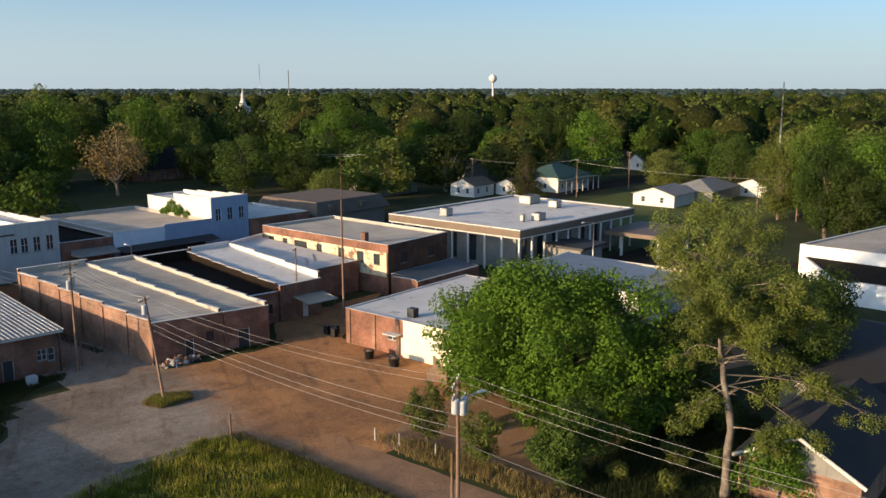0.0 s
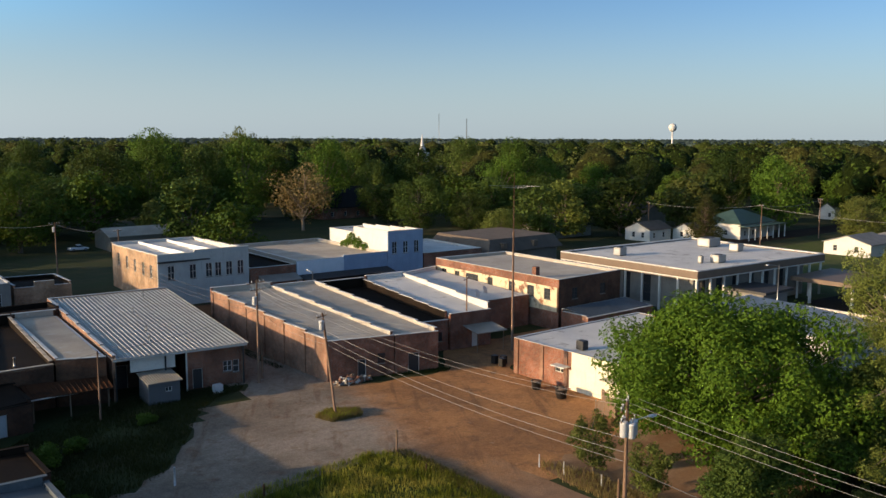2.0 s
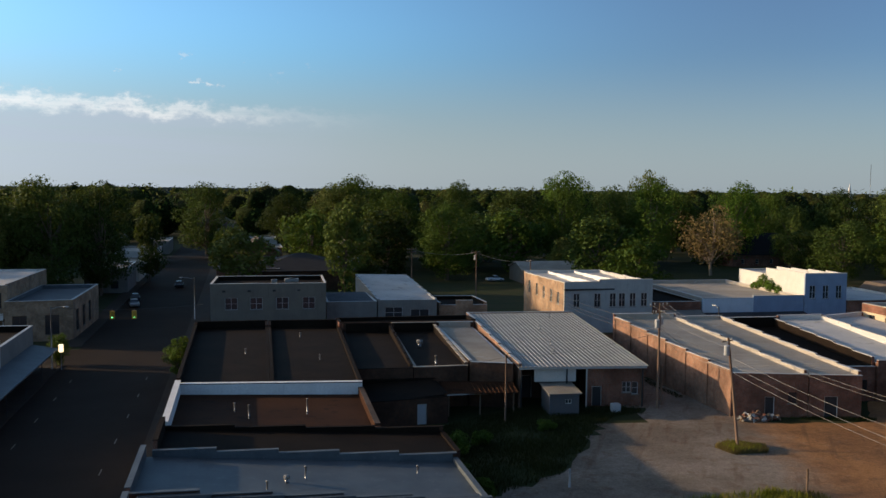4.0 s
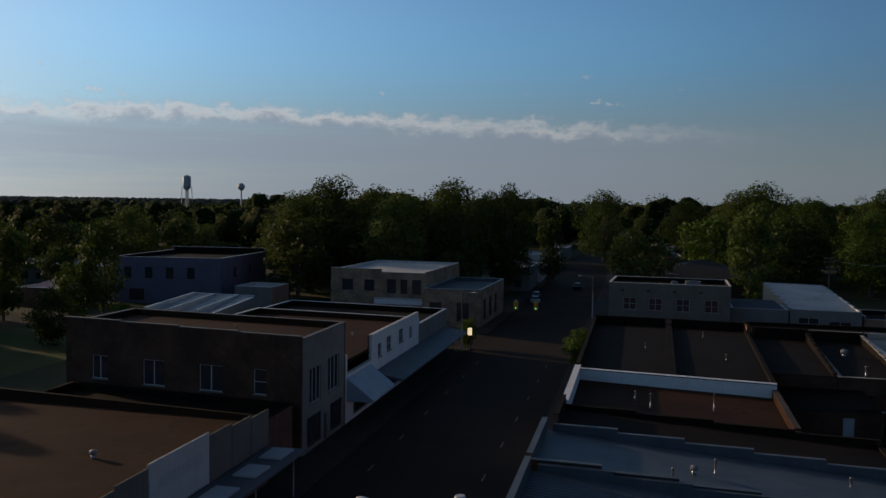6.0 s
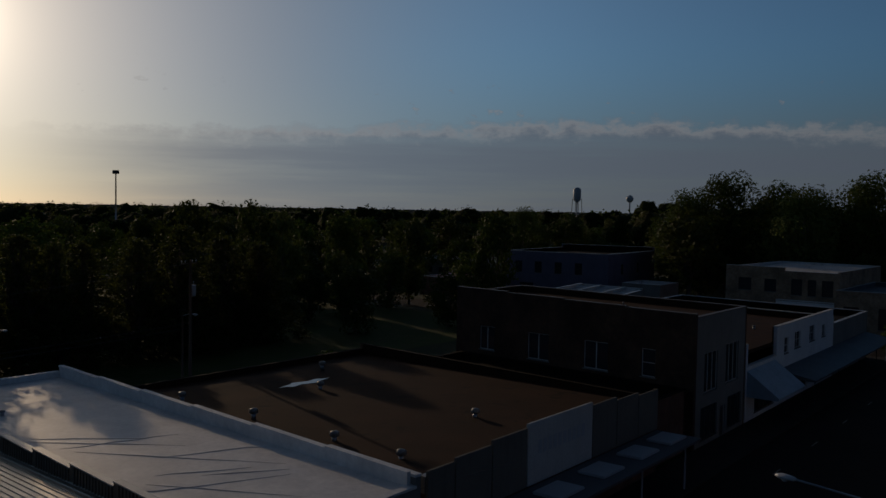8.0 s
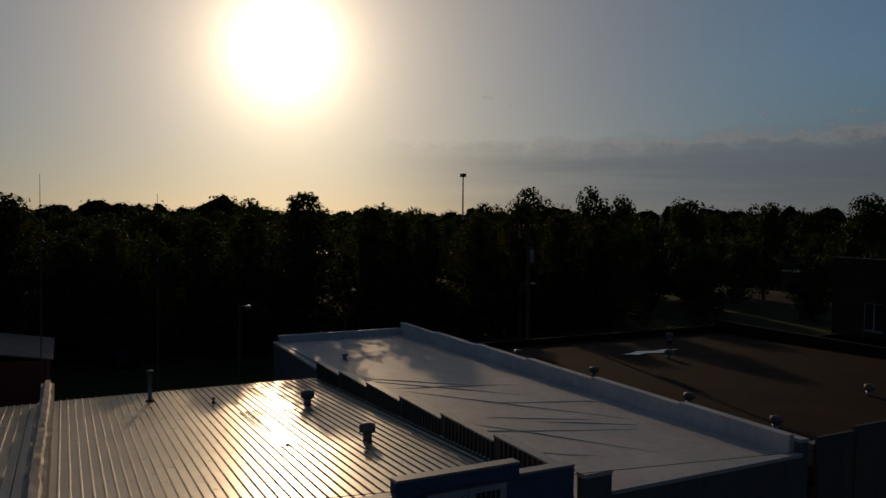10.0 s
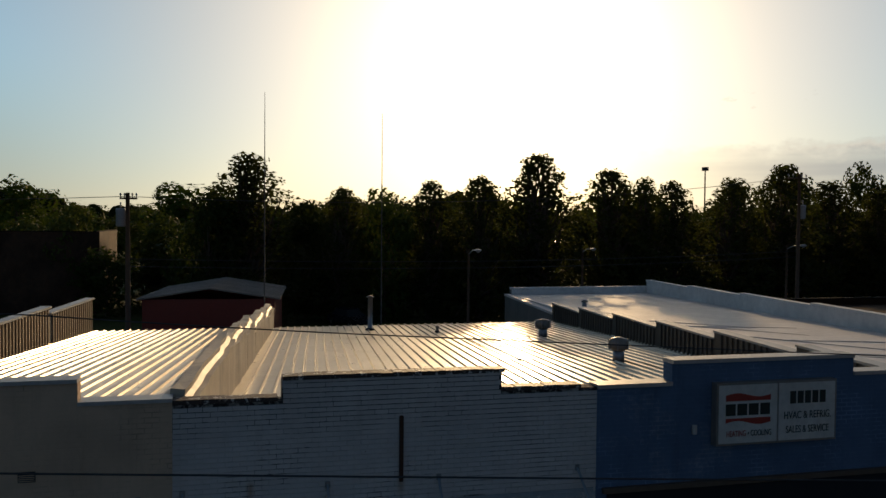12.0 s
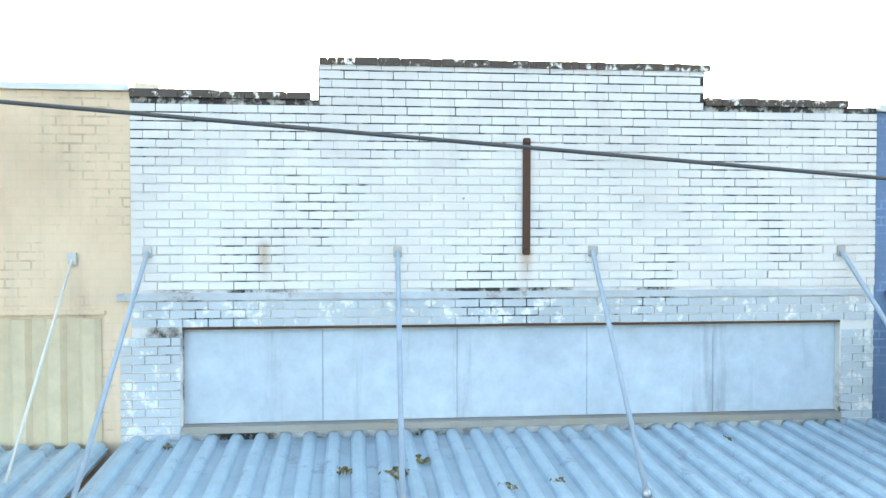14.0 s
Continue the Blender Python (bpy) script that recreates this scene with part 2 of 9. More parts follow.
M_GREYROOF = plain("grey_coated_roof", (0.42, 0.37, 0.31), (0.32, 0.28, 0.235), 0.25, 9, 0.8, bump=0.12, stain=(0.42, 0.40, 0.37), spec=0.25)
M_WHITEROOF = plain("white_coated_roof", (0.56, 0.545, 0.52), (0.47, 0.455, 0.435), 0.2, 9, 0.7, bump=0.12, stain=(0.2160, 0.1988, 0.1820))
M_MEMBRANE = plain("white_membrane", (0.8250, 0.7846, 0.7434), (0.6875, 0.6516, 0.6195), 0.5, 3.0, 0.55, bump=0.25)
M_ZINC = plain("galvanised_sheet", (0.40, 0.35, 0.29), (0.31, 0.27, 0.22), 0.5, 3.0, 0.34, 0.5, 0.06)
M_OLDZINC = plain("dull_galvanised_sheet", (0.3000, 0.2802, 0.2508), (0.2400, 0.2232, 0.2024), 0.4, 4.0, 0.5, 0.3, 0.08, stain=(0.2800, 0.2280, 0.1760))
M_BLUEMETAL = plain("pale_blue_coated_sheet", (0.094, 0.113, 0.126), (0.070, 0.086, 0.098), 0.5, 5.0, 0.6, 0.12, 0.06, stain=(0.115, 0.130, 0.142))
M_COPING = plain("grey_metal_coping", (0.50, 0.50, 0.49), (0.40, 0.40, 0.39), 0.8, 6, 0.5, 0.3, 0.08)
M_CONCRETE = plain("concrete", (0.2232, 0.2040, 0.1798), (0.1798, 0.1650, 0.1450), 0.5, 8, 0.88, bump=0.2, stain=(0.1240, 0.1140, 0.0986))
M_ASPHALT = plain("asphalt", (0.034, 0.024, 0.018), (0.026, 0.018, 0.0135), 0.15, 18, 0.9, bump=0.25, stain=(0.0288, 0.0180, 0.0126), spec=0.08)
M_PAVE = plain("dirty_paving", (0.052, 0.040, 0.031), (0.040, 0.030, 0.024), 0.5, 8, 0.9, bump=0.2, stain=(0.045, 0.034, 0.027), spec=0.15)
M_WOOD = plain("weathered_wood", (0.20, 0.13, 0.085), (0.15, 0.10, 0.07), 0.8, 18, 0.85, bump=0.3)
M_POLE = plain("pole_wood", (0.19, 0.115, 0.075), (0.14, 0.085, 0.06), 0.7, 25, 0.85, bump=0.3)
M_BARK = plain("bark", (0.16, 0.12, 0.09), (0.10, 0.075, 0.058), 1.5, 16, 0.95, bump=0.7)
M_PALEBARK = plain("pale_bark", (0.2448, 0.1960, 0.1496), (0.1584, 0.1190, 0.0884), 1.2, 14, 0.95, bump=0.6)
M_BROWNTRIM = plain("brown_metal_fascia", (0.15, 0.105, 0.075), (0.125, 0.088, 0.064), 0.6, 8, 0.6, 0.1, 0.06)
M_BLACK = simple("black_plastic", (0.012, 0.012, 0.013), 0.45)
M_IRON = simple("rusty_iron", (0.10, 0.045, 0.03), 0.8, 0.3)
M_STEEL = simple("grey_steel", (0.33, 0.34, 0.35), 0.4, 0.8)
M_GREYPAINT = simple("grey_paint", (0.45, 0.46, 0.47), 0.5)
M_DARK = simple("dark_paint", (0.03, 0.03, 0.032), 0.6)
M_REDP = simple("red_sheet", (0.28, 0.05, 0.035), 0.55)
M_SHINGLE = plain("dark_shingle", (0.0175, 0.0175, 0.0196), (0.0126, 0.0126, 0.0147), 0.6, 14, 0.9, bump=0.3)
M_BROWNSHINGLE = plain("brown_shingle", (0.12, 0.09, 0.07), (0.09, 0.07, 0.055), 0.6, 14, 0.9, bump=0.3)
M_GREYSHINGLE = plain("grey_shingle", (0.21, 0.205, 0.20), (0.16, 0.158, 0.155), 0.6, 14, 0.9, bump=0.3)
M_GREENROOF = plain("green_metal_roof", (0.05, 0.10, 0.09), (0.04, 0.08, 0.07), 0.6, 10, 0.55, 0.2, 0.08)
M_GLASS = simple("window_glass", (0.035, 0.04, 0.045), 0.06, 0.0, spec=0.6)
M_BLIND = simple("pale_curtain", (0.45, 0.44, 0.42), 0.8)
M_WIRE = simple("cable", (0.06, 0.06, 0.062), 0.6)
M_PALEWIRE = simple("bare_conductor", (0.30, 0.29, 0.28), 0.6, 0.3)
M_LEAF = foliage("broad_leaf", (0.0345, 0.0790, 0.0085), (0.0720, 0.1290, 0.0170), (0.0610, 0.1010, 0.0150))
M_LEAF_DEEP = foliage("deep_green_leaf", (0.0390, 0.0890, 0.0085), (0.0790, 0.1450, 0.0150), (0.0600, 0.1150, 0.0120))
M_GREYBARK = plain("grey_flaking_bark", (0.17, 0.14, 0.11), (0.075, 0.058, 0.046), 1.6, 9, 0.95, bump=0.8)
M_LEAF_FEATHER = foliage("feathery_leaf", (0.0610, 0.0830, 0.0170), (0.1050, 0.1220, 0.0260), (0.0800, 0.0900, 0.0220))
M_LEAF_DARK = foliage("dark_leaf", (0.0230, 0.0510, 0.0085), (0.0460, 0.0800, 0.0150), (0.0640, 0.0880, 0.0190))
M_LEAF_OLIVE = foliage("olive_leaf", (0.0760, 0.1020, 0.0190), (0.1200, 0.1430, 0.0330), (0.0980, 0.1100, 0.0290))
M_LEAF_BROWN = foliage("dry_leaf", (0.19, 0.125, 0.06), (0.26, 0.175, 0.09), (0.16, 0.13, 0.05))
M_PINE = foliage("pine_needles", (0.0300, 0.0400, 0.0120), (0.0600, 0.0660, 0.0200), (0.0700, 0.0600, 0.0200), 0.36)
M_GRASS = foliage("tall_grass", (0.15, 0.20, 0.014), (0.27, 0.29, 0.03), (0.20, 0.24, 0.022), 0.3, (0.34, 0.30, 0.06))


def ground_material(name, stops, scale, grain, bump=0.4):
    """Soil whose colour wanders between three tones."""
    m, n = material(name)
    p = n.add("ShaderNodeNewGeometry").outputs["Position"]
    a, b = n.noise(p, scale, 8.0, 0.6), n.noise(p, scale * 4.3, 8.0, 0.65)
    col = n.mix(n.span(a, 0.35, 0.65), rgba(stops[0]), rgba(stops[1]))
    col = n.mix(n.span(b, 0.45, 0.68), col, rgba(stops[2]))
    g = n.noise(p, grain, 8.0, 0.7)
    col = n.mix(1.0, col, n.add("ShaderNodeCombineColor", {i: n.span(g, 0.25, 0.75, 0.75, 1.2, False) for i in range(3)}).outputs[0], "MULTIPLY")
    finish(n, col, 0.95, 0.0, n.mix(0.5, a, g), bump, 0.06, 0.2)
    return m


M_GROUND = ground_material("grassy_ground", ((0.0300, 0.0413, 0.0110), (0.0210, 0.0303, 0.0088), (0.0510, 0.0468, 0.0193)), 0.03, 3.0)
M_LAWN = ground_material("lawn", ((0.0600, 0.0840, 0.0150), (0.0420, 0.0630, 0.0120), (0.0780, 0.0780, 0.0270)), 0.08, 5.0)
def canopy_material(name, c1, c2):
    """Far tree crowns: tone from crown to crown, with leafy mottling over each."""
    m, n = material(name)
    g = n.add("ShaderNodeNewGeometry")
    isl, p = g.outputs["Random Per Island"], g.outputs["Position"]
    f = n.noise(p, 0.9, 7.0, 0.75)
    col = n.mix(isl, rgba(c1), rgba(c2))
    k = n.span(f, 0.36, 0.64, 0.4, 1.35, False)
    col = n.mix(1.0, col, n.add("ShaderNodeCombineColor", {0: k, 1: k, 2: k}).outputs[0], "MULTIPLY")
    finish(n, col, 0.9, 0.0, f, 1.0, 2.2, 0.05)
    return m


M_FAR1 = canopy_material("far_green_crowns", (0.0169, 0.0299, 0.0056), (0.0453, 0.0603, 0.0124))
M_FAR2 = canopy_material("far_olive_crowns", (0.0281, 0.0353, 0.0092), (0.0702, 0.0713, 0.0196))
# distance haze put into the colour: paler and bluer than the nearer crowns
M_FARHAZE = canopy_material("haze_tinted_crowns", (0.040, 0.062, 0.058), (0.060, 0.085, 0.075))
M_DIRT = ground_material("bare_dirt", ((0.26, 0.145, 0.080), (0.19, 0.105, 0.060), (0.30, 0.19, 0.115)), 0.09, 4.0)


def yard_material(name="gravel_and_dirt", lane=False):
    """Grey gravel giving way to reddish dirt towards the east, with darker wheel tracks."""
    m, n = material(name)
    p = n.add("ShaderNodeNewGeometry").outputs["Position"]
    q = n.add("ShaderNodeSeparateXYZ", {0: p})
    a, b, g = n.noise(p, 0.10, 8.0, 0.62), n.noise(p, 0.42, 8.0, 0.68), n.noise(p, 5.0, 9.0, 0.75)
    line = n.math("SUBTRACT", q.outputs[0], n.math("MULTIPLY", n.math("SUBTRACT", q.outputs[1], 57.0), 0.28))
    east = n.span(n.math("ADD", line, n.math("MULTIPLY_ADD", b, 9.0, -4.5)), 41.0, 48.5)
    grey = n.mix(n.span(a, 0.35, 0.65), (0.27, 0.225, 0.185, 1), (0.17, 0.135, 0.105, 1))
    red = n.mix(n.span(a, 0.35, 0.65), (0.41, 0.20, 0.088, 1), (0.25, 0.125, 0.062, 1))
    col = n.mix(east, grey, red)
    col = n.mix(n.math("MULTIPLY", n.span(b, 0.52, 0.66), 0.6), col, (0.15, 0.088, 0.055, 1))
    rut_v = n.add("ShaderNodeVectorMath", {0: n.add("ShaderNodeVectorRotate", {"Vector": p, "Angle": 0.55}, rotation_type="Z_AXIS").outputs[0], 1: (1.0, 0.10, 1.0)}, operation="MULTIPLY").outputs[0]
    rut = n.span(n.noise(rut_v, 0.75, 5.0, 0.6), 0.55, 0.68)
    col = n.mix(n.math("MULTIPLY", rut, 0.5), col, (0.13, 0.075, 0.046, 1))
    pale = n.span(n.noise(p, 1.1, 8.0, 0.7), 0.60, 0.70)
    col = n.mix(n.math("MULTIPLY", pale, 0.5), col, (0.36, 0.28, 0.215, 1))
    k = n.math("MULTIPLY", n.span(g, 0.28, 0.72, 0.6, 1.32, False), n.span(n.noise(p, 1.5, 8.0, 0.72), 0.3, 0.7, 0.78, 1.22, False))
    col = n.mix(1.0, col, n.add("ShaderNodeCombineColor", {0: k, 1: k, 2: k}).outputs[0], "MULTIPLY")
    if lane:
        worn = n.span(n.math("ADD", q.outputs[1], n.math("MULTIPLY_ADD", b, 14.0, -7.0)), 55.0, 44.0)
        tar = n.mix(n.span(b, 0.4, 0.6), (0.235, 0.15, 0.10, 1), (0.185, 0.12, 0.083, 1))
        col = n.mix(n.math("MULTIPLY", worn, 0.85), col, tar)
    finish(n, col, 0.97, 0.0, n.math("ADD", n.math("MULTIPLY", b, 0.6), n.math("MULTIPLY", g, 0.4)), 0.9, 0.22, 0.1)
    return m


M_YARD, M_LANE = yard_material(), yard_material("dusty_lane", True)
M_PUDDLE = simple("standing_water", (0.03, 0.028, 0.025), 0.12, 0.0, spec=0.6)
# ---- mesh helpers ----
def mesh_of(bm, name, mat):
    me = bpy.data.meshes.new(name)
    bm.to_mesh(me)
    bm.free()
    me.materials.append(mat)
    return me


def part(name, bm, mat, parent=None, label=""):
    """One mesh object, under a thing or a part of it."""
    ob = new(name, mesh_of(bm, name, mat))
    if parent is not None:
        ob.parent = parent
        if parent.parent is None:
            ob.matrix_parent_inverse = Matrix.Translation(-parent.location)
    return tagged(ob, label)


def thing(name, label, category, at=(0, 0, 0), group="", kind=""):
    ob = new(name)
    ob.location = at
    ob.empty_display_size = 0.5
    return tagged(ob, label, category, group, kind)


def box(bm, x0, y0, z0, x1, y1, z1, m=None):
    vs = [bm.verts.new((m @ Vector(c)) if m else c) for c in
          ((x0, y0, z0), (x1, y0, z0), (x1, y1, z0), (x0, y1, z0), (x0, y0, z1), (x1, y0, z1), (x1, y1, z1), (x0, y1, z1))]
    for f in ((3, 2, 1, 0), (4, 5, 6, 7), (0, 1, 5, 4), (1, 2, 6, 5), (2, 3, 7, 6), (3, 0, 4, 7)):
        bm.faces.new([vs[i] for i in f])
    return bm


def boxes(*rows, m=None):
    bm = bmesh.new()
    for r in rows:
        box(bm, *r, m=m)
    return bm


def soft_box(x0, y0, z0, x1, y1, z1, r=0.03):
    bm = boxes((x0, y0, z0, x1, y1, z1))
    bmesh.ops.bevel(bm, geom=bm.edges[:], offset=r, segments=2, affect="EDGES")
    return bm


def prism(points, z0, z1):
    """An upright prism over a plan; z1 may be one height for each point."""
    bm = bmesh.new()
    tops = z1 if isinstance(z1, (list, tuple)) else [z1] * len(points)
    low = [bm.verts.new((x, y, z0)) for x, y in points]
    top = [bm.verts.new((x, y, z)) for (x, y), z in zip(points, tops)]
    bm.faces.new(low[::-1])
    bm.faces.new(top)
    for i in range(len(points)):
        j = (i + 1) % len(points)
        bm.faces.new((low[i], low[j], top[j], top[i]))
    return bm


def tube(bm, pts, radii, sides=8, caps=True):
    """A tapered tube through points."""
    rings = []
    pts = [Vector(p) for p in pts]
    for i, p in enumerate(pts):
        d = (pts[min(i + 1, len(pts) - 1)] - pts[max(i - 1, 0)]).normalized()
        a = d.cross(Vector((0, 0, 1)) if abs(d.z) < 0.9 else Vector((1, 0, 0))).normalized()
        b = d.cross(a)
        r = radii[i] if isinstance(radii, (list, tuple)) else radii
        rings.append([bm.verts.new(p + (a * math.cos(k * math.tau / sides) + b * math.sin(k * math.tau / sides)) * r) for k in range(sides)])
    for r0, r1 in zip(rings, rings[1:]):
        for k in range(sides):
            f = bm.faces.new((r0[k], r0[(k + 1) % sides], r1[(k + 1) % sides], r1[k]))
            f.smooth = True
    if caps:
        bm.faces.new(rings[0])
        bm.faces.new(rings[-1][::-1])
    return bm


def tubes(rows, sides=8):
    bm = bmesh.new()
    for pts, r in rows:
        tube(bm, pts, r, sides)
    return bm


def lathe(profile, at=(0, 0, 0), sides=16):
    """A turned body from (radius, height) pairs."""
    bm = bmesh.new()
    rings = [[bm.verts.new((at[0] + r * math.cos(k * math.tau / sides), at[1] + r * math.sin(k * math.tau / sides), at[2] + z)) for k in range(sides)] for r, z in profile]
    for r0, r1 in zip(rings, rings[1:]):
        for k in range(sides):
            bm.faces.new((r0[k], r0[(k + 1) % sides], r1[(k + 1) % sides], r1[k])).smooth = True
    bm.faces.new(rings[0][::-1])
    bm.faces.new(rings[-1])
    return bm


def wall_frame(p0, p1):
    """Along the wall is x, outward is -y, up is z."""
    d = Vector((p1[0] - p0[0], p1[1] - p0[1], 0)).normalized()
    inward = Vector((-d.y, d.x, 0))
    m = Matrix((d, inward, Vector((0, 0, 1)))).transposed().to_4x4()
    return Matrix.Translation((p0[0], p0[1], 0)) @ m


def wall_mesh(m, length, tops, thick, holes, base=0.0):
    """A wall with a stepped top, tops being (from, to, height), and openings (u, z, width, height) right through it."""
    us = sorted({0.0, length, *(v for a, b, _ in tops for v in (a, b)), *(v for u, z, w, h in holes for v in (u, u + w))})
    us = [u for u in us if -1e-6 <= u <= length + 1e-6]
    zs = sorted({base, *(h for *_, h in tops), *(v for u, z, w, h in holes for v in (z, z + h))})
    nu, nz = len(us) - 1, len(zs) - 1

    def solid(i, k):
        if not (0 <= i < nu and 0 <= k < nz):
            return False
        u, z = (us[i] + us[i + 1]) / 2, (zs[k] + zs[k + 1]) / 2
        top = max((h for a, b, h in tops if a <= u <= b), default=0)
        return z < top and not any(a < u < a + w and c < z < c + h for a, c, w, h in holes)

    bm = bmesh.new()
    cache = {}

    def v(i, k, back):
        if (i, k, back) not in cache:
            cache[i, k, back] = bm.verts.new(m @ Vector((us[i], thick * back, zs[k])))
        return cache[i, k, back]

    for i in range(nu):
        for k in range(nz):
            if not solid(i, k):
                continue
            bm.faces.new((v(i, k, 0), v(i + 1, k, 0), v(i + 1, k + 1, 0), v(i, k + 1, 0)))
            bm.faces.new((v(i, k + 1, 1), v(i + 1, k + 1, 1), v(i + 1, k, 1), v(i, k, 1)))
            if not solid(i - 1, k):
                bm.faces.new((v(i, k, 1), v(i, k, 0), v(i, k + 1, 0), v(i, k + 1, 1)))
            if not solid(i + 1, k):
                bm.faces.new((v(i + 1, k, 0), v(i + 1, k, 1), v(i + 1, k + 1, 1), v(i + 1, k + 1, 0)))
            if not solid(i, k - 1):
                bm.faces.new((v(i, k, 0), v(i, k, 1), v(i + 1, k, 1), v(i + 1, k, 0)))
            if not solid(i, k + 1):
                bm.faces.new((v(i, k + 1, 1), v(i, k + 1, 0), v(i + 1, k + 1, 0), v(i + 1, k + 1, 1)))
    return bm


def window(parent, m, u, z, w, h, frame=None, cols=2, rows=2, curtain=False, sill=True, bars=False):
    """A sash window in an opening: frame, panes, sill, and curtains behind if there are any."""
    frame = frame or M_WHITE
    t, y = 0.06, 0.10
    bm = boxes((u, y, z, u + w, y + 0.08, z + t), (u, y, z + h - t, u + w, y + 0.08, z + h),
               (u, y, z + t, u + t, y + 0.08, z + h - t), (u + w - t, y, z + t, u + w, y + 0.08, z + h - t), m=m)
    for i in range(1, cols):
        c = u + w * i / cols
        box(bm, c - t * 0.6, y, z + t, c + t * 0.6, y + 0.08, z + h - t, m)
    for i in range(1, rows):
        c = z + h * i / rows
        box(bm, u + t, y + 0.01, c - 0.025, u + w - t, y + 0.07, c + 0.025, m)
    top = part("window_frame", bm, frame, parent)
    for i in range(cols):
        a, b = u + w * i / cols + 0.03, u + w * (i + 1) / cols - 0.03
        part("pane", boxes((a, y + 0.035, z + 0.04, b, y + 0.045, z + h - 0.04), m=m), M_GLASS, top)
        if curtain:
            part("curtain", boxes((a + 0.05, y + 0.12, z + 0.04, b - 0.05, y + 0.14, z + h - 0.04), m=m), M_BLIND, top)
    if sill:
        part("sill", boxes((u - 0.08, -0.06, z - 0.09, u + w + 0.08, 0.12, z), m=m), M_CONCRETE, top)
    if bars:
        bm = bmesh.new()
        k = max(3, int(w / 0.16))
        for i in range(k + 1):
            tube(bm, [m @ Vector((u + w * i / k, 0.03, z)), m @ Vector((u + w * i / k, 0.03, z + h))], 0.012, 5)
        part("window_bars", bm, M_IRON, top)
    return top


def door(parent, m, u, z, w, h, mat, glazed=False):
    fr = part("door_frame", boxes((u, 0.08, z, u + 0.06, 0.2, z + h), (u + w - 0.06, 0.08, z, u + w, 0.2, z + h), (u + 0.06, 0.08, z + h - 0.06, u + w - 0.06, 0.2, z + h), m=m), M_WHITE, parent)
    leaf = part("door", boxes((u + 0.06, 0.12, z, u + w - 0.06, 0.17, z + h - 0.06), m=m), M_GLASS if glazed else mat, fr)
    return leaf


SIDES = "south east north west".split()


def building(name, label, quad, top, walls, roof, roof_z=None, tops=None, holes=None, coping=M_COPING, cat="building",
             thick=0.3, cap=0.06, group="", skip=(), rib=0.0, lined=True, lining=None):
    """A flat-roofed block over a four-cornered plan (south-west, south-east, north-east, north-west). tops, holes: by side, u
    running along the side seen from outside. roof_z: heights of the roof at the four corners, or one. holes: (kind, u, z, w, h, options)."""
    quad = [Vector(p) for p in quad]
    mid = sum(quad, Vector((0, 0))) / 4
    root = thing(name, label, cat, (mid.x, mid.y, 0), group)
    tops, holes = tops or {}, holes or {}
    for k, side in enumerate(SIDES):
        if side in skip:
            continue
        p0, p1 = quad[k], quad[(k + 1) % 4]
        if side in ("east", "west"):
            d = (p1 - p0).normalized() * (thick * 1.02)
            before, after = ("south", "north") if side == "east" else ("north", "south")
            p0, p1 = p0 + d * (before not in skip), p1 - d * (after not in skip)
        side_wall(root, p0, p1, tops.get(side, top), walls.get(side, walls.get("all")) if isinstance(walls, dict) else walls,
                  holes.get(side, ()), coping, thick, cap)
    if roof_z is None:
        roof_z = top - 0.5
    zs = [roof_z] * 4 if isinstance(roof_z, (int, float)) else roof_z
    inner = [p + (quad[i - 1] - p).normalized() * (thick + 0.01) + (quad[(i + 1) % 4] - p).normalized() * (thick + 0.01) for i, p in enumerate(quad)]
    if rib:
        part("roof", ribbed_quad(inner, zs, rib), roof, root)
    elif roof is not None:
        part("roof", prism([(p.x, p.y) for p in inner], min(zs) - 0.3, list(zs)), roof, root)
    if roof is not None and lined:
        for k, side in enumerate(SIDES):
            if side in skip:
                continue
            p0, p1 = quad[k], quad[(k + 1) % 4]
            m, length = wall_frame(p0, p1), (p1 - p0).length
            line = tops.get(side, top)
            line = [(0, length, line)] if isinstance(line, (int, float)) else line
            for a, b, h in line:
                a, b = max(a, thick + 0.03), min(b, length - thick - 0.03)
                if b - a > 0.1 and h > min(zs) + 0.1:
                    part("parapet_lining", boxes((a, thick + 0.002, min(zs) - 0.05, b, thick + 0.025, h - 0.005), m=m), (lining or {}).get(side, roof), root)
    return root


def side_wall(root, p0, p1, top, mat, holes=(), coping=M_COPING, thick=0.3, cap=0.06):
    p0, p1 = Vector(p0), Vector(p1)
    m, length = wall_frame(p0, p1), (p1 - p0).length
    line = [(0, length, top)] if isinstance(top, (int, float)) else [(max(0, min(a, length)), max(0, min(b, length)), h) for a, b, h in top]
    w = part("wall", wall_mesh(m, length, line, thick, [tuple(h[1:5]) for h in holes]), mat, root)
    if cap:
        for a, b, h in line:
            if b - a > 0.02:
                part("coping", boxes((a + 0.002, -0.04, h + 0.003, b - 0.002, thick + 0.04, h + cap), m=m), coping, w)
    for h in holes:
        kind, u, z, ww, hh = h[:5]
        opt = h[5] if len(h) > 5 else {}
        if kind == "window":
            window(w, m, u, z, ww, hh, **opt)
        elif kind == "door":
            door(w, m, u, z, ww, hh, **opt)
    return w


def steps(length, n, za, zb):
    """A parapet that steps from za to zb."""
    return [(length * i / n, length * (i + 1) / n, za + (zb - za) * (i + 0.5) / n) for i in range(n)]


